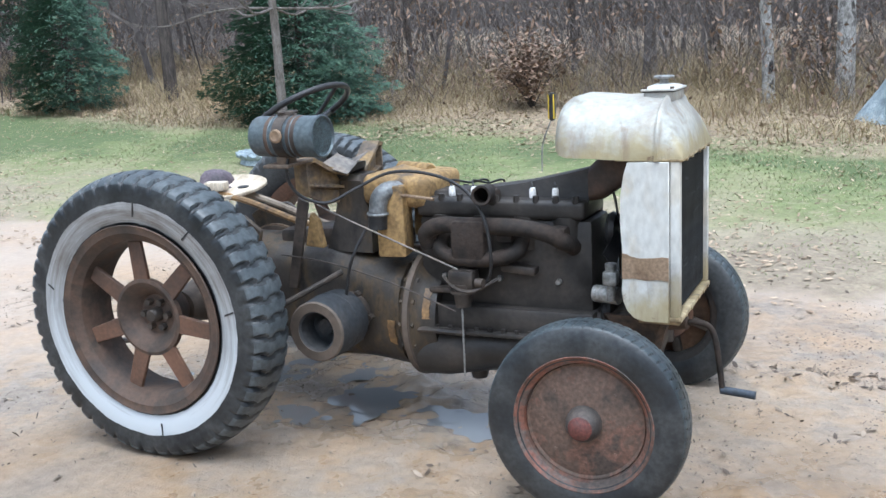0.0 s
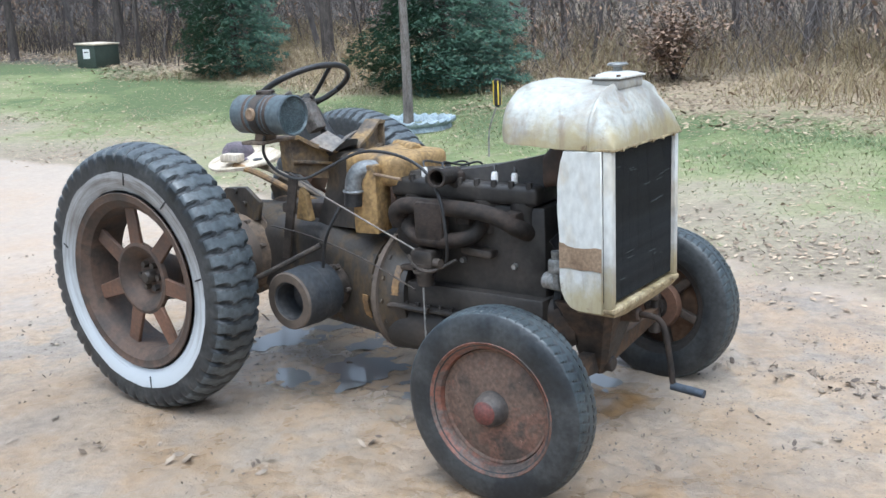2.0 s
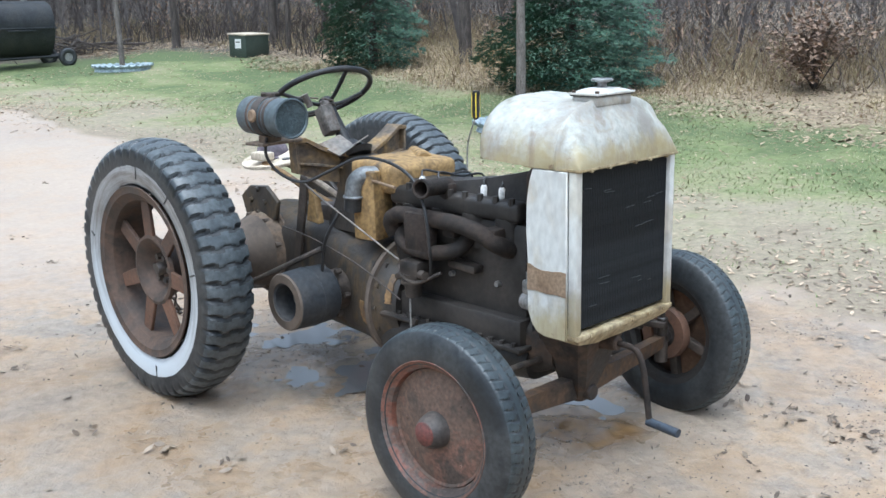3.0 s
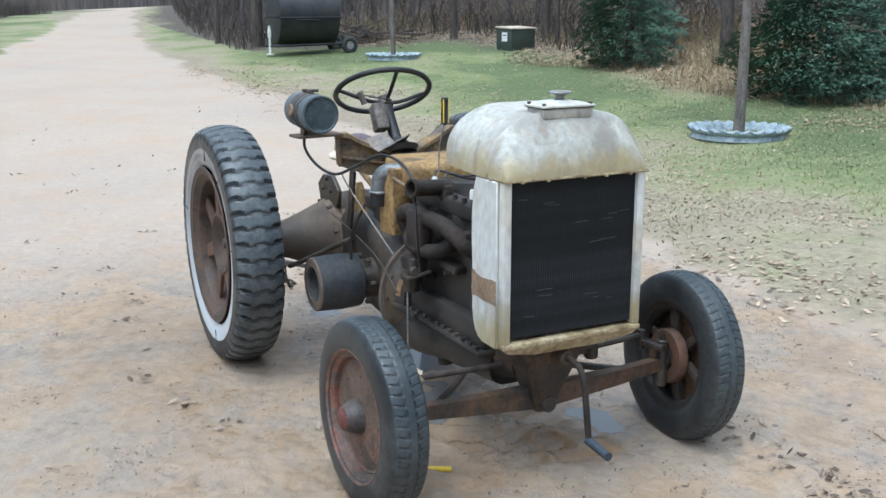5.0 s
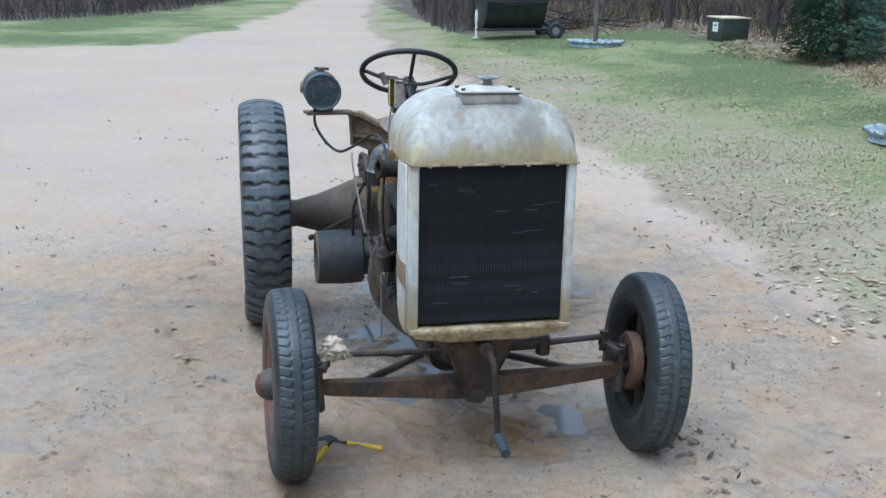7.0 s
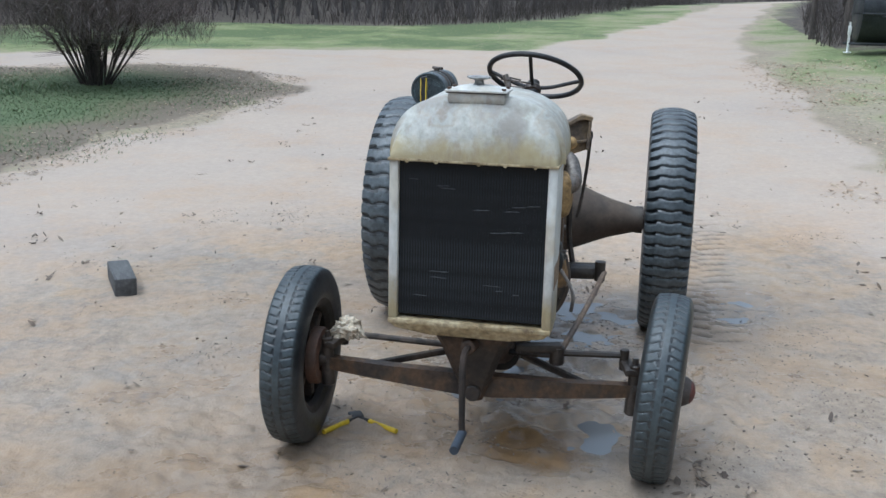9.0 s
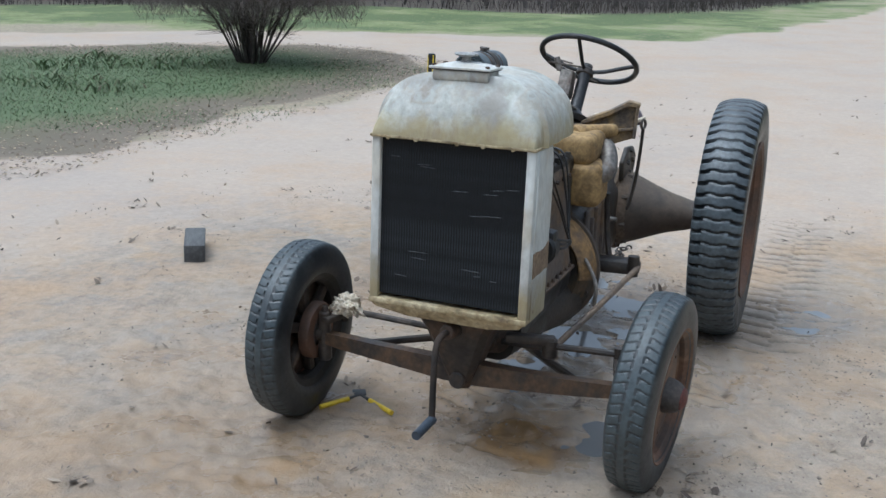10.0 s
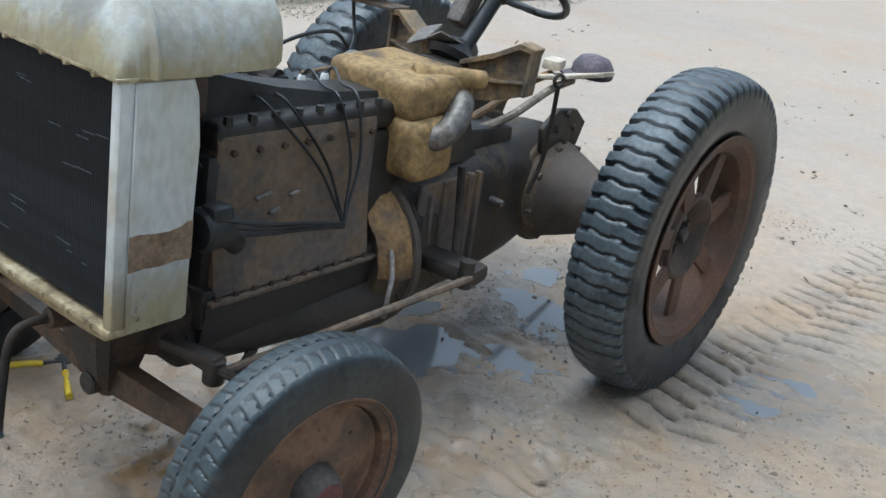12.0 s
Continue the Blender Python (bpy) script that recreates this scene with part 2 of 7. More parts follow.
BARK = surf("grey_bark", [(0.09, 0.075, 0.065), (0.16, 0.14, 0.125), (0.22, 0.2, 0.185)], (0.8, 0.95), 0.0, 6, 40, 0.8, 0.01, 0.3, (4, 4, 0.8))
DARK_BARK = surf("dark_bark", [(0.035, 0.03, 0.027), (0.07, 0.058, 0.05), (0.11, 0.092, 0.08)], (0.8, 0.95), 0.0, 6, 40, 0.8, 0.01, 0.3, (4, 4, 0.8))
PALE_BARK = surf("pale_bark", [(0.1, 0.095, 0.09), (0.28, 0.27, 0.25), (0.42, 0.41, 0.39), (0.05, 0.045, 0.04)], (0.75, 0.95), 0.0, 5, 40, 0.7, 0.01, 0.25, (2, 2, 1.2))
TWIG = surf("twigs", [(0.07, 0.055, 0.05), (0.14, 0.115, 0.105), (0.2, 0.165, 0.15)], (0.8, 0.95), 0.0, 2, 20, 0.0, 0.01, 0.2, (1, 1, 1), 0.7)
NEEDLE = surf("spruce_needles", [(0.03, 0.07, 0.05), (0.055, 0.118, 0.076), (0.095, 0.17, 0.105)], (0.6, 0.8), 0.0, 3, 30, 0.0, 0.01, 0.25, (1, 1, 1), 0.55)
DRY_GRASS = surf("dry_grass", [(0.19, 0.14, 0.092), (0.29, 0.22, 0.135), (0.4, 0.32, 0.19), (0.3, 0.25, 0.13), (0.21, 0.155, 0.102)], (0.8, 0.95), 0.0, 0.8, 20, 0.0, 0.01, 0.2, (1, 1, 1), 0.55)
GRASS = surf("lawn_grass", [(0.15, 0.205, 0.078), (0.225, 0.255, 0.118), (0.34, 0.32, 0.19), (0.45, 0.4, 0.285)], (0.7, 0.9), 0.0, 0.9, 20, 0.0, 0.01, 0.2, (1, 1, 1), 0.35)
LEAF = surf("fallen_leaves", [(0.2, 0.145, 0.095), (0.34, 0.25, 0.17), (0.5, 0.39, 0.28), (0.42, 0.32, 0.22), (0.26, 0.18, 0.12)], (0.6, 0.85), 0.0, 2, 40, 0.0, 0.01, 0.2, (1, 1, 1), 0.8)
WOOD_LEAF = surf("wood_leaves", [(0.2, 0.15, 0.1), (0.29, 0.22, 0.145), (0.38, 0.295, 0.19), (0.42, 0.335, 0.225), (0.25, 0.18, 0.12)], (0.6, 0.85), 0.0, 2, 40, 0.0, 0.01, 0.2, (1, 1, 1), 0.8)
BUSH_LEAF = surf("oak_leaves", [(0.13, 0.088, 0.062), (0.21, 0.14, 0.095), (0.31, 0.21, 0.14)], (0.6, 0.85), 0.0, 2, 40, 0.0, 0.01, 0.2, (1, 1, 1), 0.8)
TIN = surf("dusty_tin", [(0.11, 0.1, 0.09), (0.17, 0.155, 0.14), (0.21, 0.18, 0.15), (0.12, 0.085, 0.06)], (0.5, 0.8), 0.1, 8, 60, 0.3)
LITTER_LEAF = surf("litter_leaves", [(0.095, 0.072, 0.053), (0.125, 0.096, 0.071), (0.16, 0.123, 0.092), (0.22, 0.175, 0.135), (0.115, 0.087, 0.065)], (0.6, 0.85), 0.0, 2, 40, 0.0, 0.01, 0.2, (1, 1, 1), 0.8)
CLOD = surf("soil_clods", [(0.13, 0.108, 0.088), (0.21, 0.175, 0.143), (0.28, 0.215, 0.155)], (0.8, 0.95), 0.0, 3, 40, 0.0, 0.01, 0.2, (1, 1, 1), 0.8)
DEAD_LEAF = surf("wet_leaves", [(0.07, 0.05, 0.036), (0.13, 0.095, 0.066), (0.34, 0.27, 0.2), (0.1, 0.073, 0.052)], (0.5, 0.8), 0.0, 2, 40, 0.0, 0.01, 0.2, (1, 1, 1), 0.8)
GROUND_COVER = surf("dark_ground_cover", [(0.07, 0.105, 0.048), (0.095, 0.142, 0.062), (0.13, 0.175, 0.08), (0.14, 0.125, 0.08)], (0.6, 0.85), 0.0, 1.2, 20, 0.0, 0.01, 0.2, (1, 1, 1), 0.6)
SOIL = surf("soil_crumbs", [(0.07, 0.058, 0.048), (0.15, 0.122, 0.1), (0.25, 0.195, 0.15)], (0.8, 0.95), 0.0, 3, 40, 0.0, 0.01, 0.2, (1, 1, 1), 0.8)
FINE_TWIG = surf("fine_twigs", [(0.085, 0.074, 0.069), (0.122, 0.107, 0.1), (0.16, 0.141, 0.132)], (0.8, 0.95), 0.0, 2, 20, 0.0, 0.01, 0.2, (1, 1, 1), 0.7)
WOODS_BARK = surf("woods_bark", [(0.065, 0.057, 0.053), (0.095, 0.084, 0.079), (0.125, 0.112, 0.106)], (0.8, 0.95), 0.0, 1, 20, 0.0, 0.01, 0.3, (1, 1, 0.4), 0.7)


# ---- mesh helpers ----
def mesh_of(bm, name, material, smooth=38):
    me = bpy.data.meshes.new(name)
    bmesh.ops.recalc_face_normals(bm, faces=bm.faces[:])
    bm.to_mesh(me)
    bm.free()
    me.materials.append(material)
    if smooth:
        me.shade_smooth()
        me.set_sharp_from_angle(angle=radians(smooth))
    return me


def thing(name, label, category, at=(0, 0, 0), group="", kind=""):
    """An Empty at a thing's base."""
    return tagged(pinned(new(name), pose(*at)), label, category, group, kind)


def pinned(ob, m):
    ob.matrix_basis = m
    return ob


def base_of(ob):
    m = Matrix(ob.matrix_basis)
    return base_of(ob.parent) @ ob.matrix_parent_inverse @ m if ob.parent else m


def part(name, bm, material, parent=None, label="", at=None, smooth=38, kind=""):
    """A bmesh in world places (or round the pose at) as one mesh object under parent."""
    ob = new(name, bm if isinstance(bm, bpy.types.Mesh) else mesh_of(bm, name, material, smooth))
    if at is not None:
        ob.matrix_basis = at
    if parent:
        ob.parent = parent
        ob.matrix_parent_inverse = base_of(parent).inverted()
    return tagged(ob, label, kind=kind)


def solo(name, bm, material, label, category, at=None, smooth=38, group="", kind=""):
    return tagged(part(name, bm, material, None, "", at, smooth), label, category, group, kind)


def box(bm, c, s, rot=(0, 0, 0), bevel=0.0, seg=2):
    r = bmesh.ops.create_cube(bm, size=1, matrix=pose(*c, *rot) @ Matrix.Diagonal((*s, 1)))
    if bevel:
        es = list({e for v in r["verts"] for e in v.link_edges})
        bmesh.ops.bevel(bm, geom=es, offset=bevel, segments=seg, affect="EDGES", profile=0.5)
    return bm


def frame_of(d):
    d = Vector(d).normalized()
    a = Vector((0, 0, 1)) if abs(d.z) < 0.9 else Vector((1, 0, 0))
    u = d.cross(a).normalized()
    return u, d.cross(u).normalized(), d


def rings(bm, loops, closed=False, caps=True):
    """Skin rings of equal count."""
    vs = [[bm.verts.new(p) for p in lp] for lp in loops]
    pairs = list(zip(vs, vs[1:])) + ([(vs[-1], vs[0])] if closed else [])
    for a, b in pairs:
        n = len(a)
        for i in range(n):
            bm.faces.new((a[i], a[(i + 1) % n], b[(i + 1) % n], b[i]))
    if caps and not closed:
        bm.faces.new(vs[0][::-1])
        bm.faces.new(vs[-1])
    return bm


def circle(c, u, v, r, seg):
    return [Vector(c) + r * (math.cos(2 * math.pi * i / seg) * u + math.sin(2 * math.pi * i / seg) * v) for i in range(seg)]


def cyl(bm, p0, p1, r0, r1=None, seg=16, bevel=0.0):
    p0, p1 = Vector(p0), Vector(p1)
    r1 = r0 if r1 is None else r1
    u, v, d = frame_of(p1 - p0)
    if bevel:
        b = bevel
        prof = [(r0 - b, 0), (r0, b), (r1, (p1 - p0).length - b), (r1 - b, (p1 - p0).length)]
    else:
        prof = [(r0, 0), (r1, (p1 - p0).length)]
    return rings(bm, [circle(p0 + d * h, u, v, r, seg) for r, h in prof])


def lathe(bm, c, axis, prof, seg=32, closed=False):
    """prof: (radius, distance along the axis) from c."""
    u, v, d = frame_of(axis)
    return rings(bm, [circle(Vector(c) + d * h, u, v, max(r, 0.0005), seg) for r, h in prof], closed)


def smooth_path(pts, n=6):
    pts = [Vector(p) for p in pts]
    out = []
    for i in range(len(pts) - 1):
        a, b, c, d = pts[max(i - 1, 0)], pts[i], pts[i + 1], pts[min(i + 2, len(pts) - 1)]
        for j in range(n):
            t = j / n
            out.append(0.5 * (2 * b + (c - a) * t + (2 * a - 5 * b + 4 * c - d) * t * t + (3 * b - a - 3 * c + d) * t ** 3))
    return out + [pts[-1]]


def tube(bm, pts, r, seg=8, n=6, r1=None, straight=False):
    path = [Vector(p) for p in pts] if straight else smooth_path(pts, n)
    u = None
    loops = []
    for i, p in enumerate(path):
        d = (path[min(i + 1, len(path) - 1)] - path[max(i - 1, 0)]).normalized()
        if u is None:
            u = frame_of(d)[0]
        u = (u - d * u.dot(d)).normalized()
        rr = r if r1 is None else r + (r1 - r) * i / max(1, len(path) - 1)
        loops.append(circle(p, u, d.cross(u), rr, seg))
    return rings(bm, loops)


def plate(bm, poly, m, thick, bevel=0.0):
    """A flat polygon (x, y) extruded by thick, set by the pose m."""
    a = [m @ Vector((x, y, 0)) for x, y in poly]
    b = [m @ Vector((x, y, thick)) for x, y in poly]
    va, vb = [bm.verts.new(p) for p in a], [bm.verts.new(p) for p in b]
    n = len(poly)
    fs = [bm.faces.new(va[::-1]), bm.faces.new(vb)]
    fs += [bm.faces.new((va[i], va[(i + 1) % n], vb[(i + 1) % n], vb[i])) for i in range(n)]
    if bevel:
        bmesh.ops.bevel(bm, geom=list({e for f in fs for e in f.edges}), offset=bevel, segments=1, affect="EDGES")
    return bm


def torus(bm, c, axis, R, r, seg=40, ring=10, squash=1.0):
    u, v, d = frame_of(axis)
    loops = []
    for i in range(seg):
        a = 2 * math.pi * i / seg
        o = math.cos(a) * u + math.sin(a) * v
        loops.append([Vector(c) + o * (R + r * math.cos(b)) + d * (r * squash * math.sin(b)) for b in (2 * math.pi * j / ring for j in range(ring))])
    return rings(bm, loops, closed=True)


def bolts(bm, c, axis, R, n, r=0.012, h=0.012, turn=0.0):
    u, v, d = frame_of(axis)
    for i in range(n):
        a = turn + 2 * math.pi * i / n
        p = Vector(c) + R * (math.cos(a) * u + math.sin(a) * v)
        cyl(bm, p - d * 0.004, p + d * h, r, r * 0.9, 6)
    return bm


def BM():
    return bmesh.new()


def heap(name, verts, faces, material, smooth=0):
    me = bpy.data.meshes.new(name)
    me.from_pydata(verts, [], faces)
    me.materials.append(material)
    if smooth:
        me.shade_smooth()
    return me


# ---- the lie of the land ----
rng = np.random.default_rng(7)


def ramp_up(v, k):
    return k * np.log1p(np.exp(np.clip(np.asarray(v, float) / k, -40, 40)))


def land(x, y):
    """The height of the yard: level by the tractor, rising to the lawn and up the drive."""
    x, y = np.asarray(x, float), np.asarray(y, float)
    return 0.05 * ramp_up(y - 1.0, 0.6) + 0.04 * ramp_up(-x - 3.0, 0.8)


LATTICE = np.random.default_rng(2).uniform(-1, 1, (64, 256, 256))


def wave(x, y, s, seed=0.0):
    """Smooth lattice noise of size s, about -1 to 1."""
    x, y = np.asarray(x, float) / (1.5 * s) + 37.3 * seed, np.asarray(y, float) / (1.5 * s) + 11.9 * seed
    ca, sa = math.cos(0.7 + seed), math.sin(0.7 + seed)
    x, y = ca * x - sa * y, sa * x + ca * y
    i, j = np.floor(x).astype(int), np.floor(y).astype(int)
    u, v = x - i, y - j
    u, v = u * u * (3 - 2 * u), v * v * (3 - 2 * v)
    t = LATTICE[int(seed) % 64]
    i0, i1, j0, j1 = i % 256, (i + 1) % 256, j % 256, (j + 1) % 256
    return 1.25 * ((t[i0, j0] * (1 - u) + t[i1, j0] * u) * (1 - v) + (t[i0, j1] * (1 - u) + t[i1, j1] * u) * v)


def lawn_edge(x):
    return np.interp(x, [-57, -45, -33, -24.7, -19.5, -14, -10.6, -5, -1, 1.3, 3, 12], [9.4, 7.0, 4.5, 3.1, 2.45, 2.15, 2.35, 2.55, 2.3, 1.95, 1.85, 1.8])


def inside_island(x, y):
    """Metres inside the grass island, whose far corner is broadly rounded."""
    top = np.interp(x, [-8, -5.4, -4.3, -2, 3.4], [-4.15, -4.2, -4.75, -4.82, -4.7]) - y
    c = np.minimum(np.minimum(top, x + 10.6), np.minimum(3.4 - x, 0.768 * (x + 10.5) + 0.64 * (y + 7.8)))
    cr = 3.4
    dx, dy = np.maximum(cr - (x + 10.6), 0), np.maximum(cr - top, 0)
    return np.minimum(c, np.where((dx > 0) & (dy > 0), cr - np.hypot(dx, dy), c))


def inside_lawn(x, y):
    """Metres inside the grass: the lawn, the strip across the drive, or the island (negative on the drive)."""
    a = y - lawn_edge(x)
    b = np.interp(x, [-45, -33, -26, -21, -17.7, -15.2, -14.6, -13.3, -11.5, -9, -6], [6.0, 2.4, 1.2, 0.0, -0.95, -1.9, -4.2, -7.9, -10.7, -13.2, -16]) - y
    b = np.where(x < -5.5, b, -9.0) * 0.6
    return np.maximum(np.maximum(a, b), inside_island(x, y))


def wood_edge(x):
    return np.interp(x, [-20, -14, -9, -6, -3, 0.5, 3, 14], [9.6, 9.2, 8.6, 8.4, 8.6, 7.6, 7.2, 7.0])


def inside_wood(x, y):
    a = np.where(x > -16.5, y - wood_edge(x), -9.0)
    b = np.minimum(-16.5 - x, y - lawn_edge(x) - 1.6)
    c = np.interp(x, [-45, -31, -23, -20.6, -20.0, -15.8, -12], [3.4, -0.6, -3.4, -5.5, -11.0, -16.5, -21]) - y
    c = np.where(x < -11, c, -9.0) * 0.7
    return np.maximum(np.maximum(a, b), c)


STAIN = (1.5, 0.19)
PUDDLES = [(0.95, -0.14, 0.24, 0.2), (0.5, 0.06, 0.36, 0.13), (0.02, 0.38, 0.46, 0.28), (-0.3, 1.03, 0.34, 0.14), (1.37, 0.38, 0.2, 0.1), (-0.32, 0.06, 0.36, 0.22), (0.2, -0.16, 0.3, 0.17), (1.5, 0.12, 0.16, 0.12)]


def wetness(x, y):
    w = 0.57 * np.exp(-(((x - 1.2) / 2.4) ** 2 + ((y + 0.8) / 1.6) ** 2))
    w = np.maximum(w, 0.7 * np.exp(-(((x + 0.3) / 0.8) ** 2 + ((y - 0.95) / 0.3) ** 2)))
    # damp mud under the tractor, also darkened in place of shade there
    w = np.maximum(w, 0.85 * np.exp(-(((x - 0.85) / 1.15) ** 2 + ((y - 0.25) / 0.8) ** 2) ** 2))
    w = np.maximum(w, 0.37 * np.exp(-(((x - 0.3) / 2.4) ** 2 + ((y - 1.25) / 0.75) ** 2) ** 2))
    w = np.maximum(w, 0.55 * np.exp(-(((x - 0.5) / 0.75) ** 2 + ((y - 0.75) / 0.5) ** 2) ** 2))
    w = np.maximum(w, 0.5 * np.exp(-(((x + 0.2) / 0.9) ** 2 + ((y + 0.95) / 0.45) ** 2) ** 2))
    w = np.maximum(w, 0.66 * np.exp(-(((x - 2.1) / 0.6) ** 2 + ((y + 0.55) / 0.75) ** 2) ** 2))
    for px, py, a, b in PUDDLES:
        w = np.maximum(w, np.exp(-(((x - px) / (a * 1.5)) ** 2 + ((y - py) / (b * 1.9)) ** 2)))
    return w


def spread(lo, hi, a, b, fine, grow):
    """Coordinates with even fine steps from a to b and growing steps outside."""
    mid = list(np.arange(a, b, fine))
    st, v = fine, mid[-1]
    while v < hi:
        st *= grow
        v += st
        mid.append(v)
    st, v = fine, a
    while v > lo:
        st *= grow
        v -= st
        mid.insert(0, v)
    return np.array(mid)


gx, gy = spread(-300, 300, -2.6, 2.9, 0.014, 1.04), spread(-300, 300, -2.2, 2.1, 0.017, 1.04)
GX, GY = np.meshgrid(gx, gy, indexing="ij")
near = np.exp(-(((GX - 0.5) / 5) ** 2 + (GY / 5) ** 2))
lawn = inside_lawn(GX, GY) + 0.16 * wave(GX, GY, 0.7, 1) + 0.12 * wave(GX, GY, 0.22, 2)
wood = inside_wood(GX, GY) + 0.4 * wave(GX, GY, 1.2, 3)
wet = wetness(GX, GY)
far_flat = 1 / (1 + (np.hypot(GX, GY) / 130) ** 4)
GZ = land(GX, GY) * far_flat
rough_soil = 0.95 * (0.006 * wave(GX, GY, 0.16, 4) + 0.004 * wave(GX, GY, 0.05, 5) + 0.003 * wave(GX, GY, 0.021, 6)) * np.clip(0.75 + 0.5 * wave(GX, GY, 0.9, 31), 0.2, 1.4)
pool = np.clip((wet - 0.6) / 0.3, 0, 1)
churn = np.maximum(np.exp(-((GY - 0.82) / 0.14) ** 2 - ((GX - 0.85) / 0.6) ** 4), 0.4 * np.exp(-((GY - 0.1) / 0.75) ** 4 - ((GX - 1.3) / 0.9) ** 4) * np.clip(0.6 + wave(GX, GY, 0.3, 44), 0, 1))
rough_soil = rough_soil + (0.0035 * wave(GX, GY, 0.03, 45) + 0.0065 * wave(GX, GY, 0.075, 47)) * pool
wet = np.maximum(wet, 0.62 * churn)
GZ = GZ + near * rough_soil * (1 + 0.5 * pool + 1.6 * churn + 1.1 * np.exp(-((GX - 2.2) / 1.0) ** 2 - ((GY + 0.7) / 0.9) ** 2)) + 0.02 * wave(GX, GY, 3.0, 7) * np.clip((np.hypot(GX - 0.8, GY) - 2.2) / 4, 0, 1)
# the wet hollows, and the lug prints that the left rear tyre has left behind it
GZ += 0.005 * np.clip((wet - 0.35) / 0.2, 0, 1) - 0.0155 * pool
half_ = np.where(GY < 0.86, 0.0, 0.055)
phase = (GX + half_ + 0.35 * np.abs(GY - 0.86) + 0.02 * wave(GX, GY, 0.2, 33)) / 0.125
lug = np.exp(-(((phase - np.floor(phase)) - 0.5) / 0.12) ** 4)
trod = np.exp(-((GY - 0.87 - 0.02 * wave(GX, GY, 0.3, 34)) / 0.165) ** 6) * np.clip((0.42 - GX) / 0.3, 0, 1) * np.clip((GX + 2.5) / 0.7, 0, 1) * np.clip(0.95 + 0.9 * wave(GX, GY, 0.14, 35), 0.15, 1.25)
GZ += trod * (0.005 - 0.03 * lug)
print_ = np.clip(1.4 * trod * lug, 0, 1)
# the crumbled ridge of leaves and soil along the edge of the wheel track
GZ += 0.035 * np.exp(-((GY - 0.76 - 0.05 * wave(GX, GY, 0.8, 8)) / 0.09) ** 2) * np.clip((GX - 1.6) / 0.3, 0, 1) * np.clip(1 + wave(GX, GY, 0.12, 9), 0, 2)
GZ += np.clip(lawn, 0, 0.25) * 0.08 * np.clip(1 + wave(GX, GY, 0.2, 10), 0, 2) * near
nx, ny = GX.shape
ids = np.arange(nx * ny).reshape(nx, ny)
quads = np.stack([ids[:-1, :-1], ids[1:, :-1], ids[1:, 1:], ids[:-1, 1:]], -1).reshape(-1, 4)
gm = heap("ground", np.stack([GX, GY, GZ], -1).reshape(-1, 3).tolist(), quads.tolist(), BARE, 1)
# deep also rises on the far lawn, painting in the blades' self-shade
for key, val in (("grass", np.clip(0.5 + lawn / 0.7, 0, 1)), ("litter", np.clip(0.5 + (wood + 1.0 * (GY > 4)) / 2.6, 0, 1)), ("wet", wet), ("print", print_), ("stain", np.clip(0.42 * np.exp(-(((GX - 2.15) / 0.7) ** 2 + ((GY + 0.65) / 0.75) ** 2) ** 2) + 0.3 * np.exp(-(((GX + 0.2) / 0.9) ** 2 + ((GY + 1.0) / 0.4) ** 2) ** 2) + 1.3 * np.exp(-(((GX - STAIN[0]) / 0.17) ** 2 + ((GY - STAIN[1]) / 0.16) ** 2) ** 2) * (1 + 0.6 * wave(GX, GY, 0.07, 51)), 0, 1)), ("deep", np.clip(lawn / 4.0 + 0.5 * np.clip((-10.5 - GX) / 3, 0, 1) * (GY < 1.8) + 0.28 * np.clip((-6.5 - GX) / 3, 0, 1) * (GY > 1.8) * np.clip(lawn / 0.5, 0, 1), 0, 1)), ("wood_shade", np.clip((-10 - GX) / 3, 0, 1)), ("island", np.clip(inside_island(GX, GY) / 3.0 + 0.12 * wave(GX, GY, 0.6, 40), 0, 1))):
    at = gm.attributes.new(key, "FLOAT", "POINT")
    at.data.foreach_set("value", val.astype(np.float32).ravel())


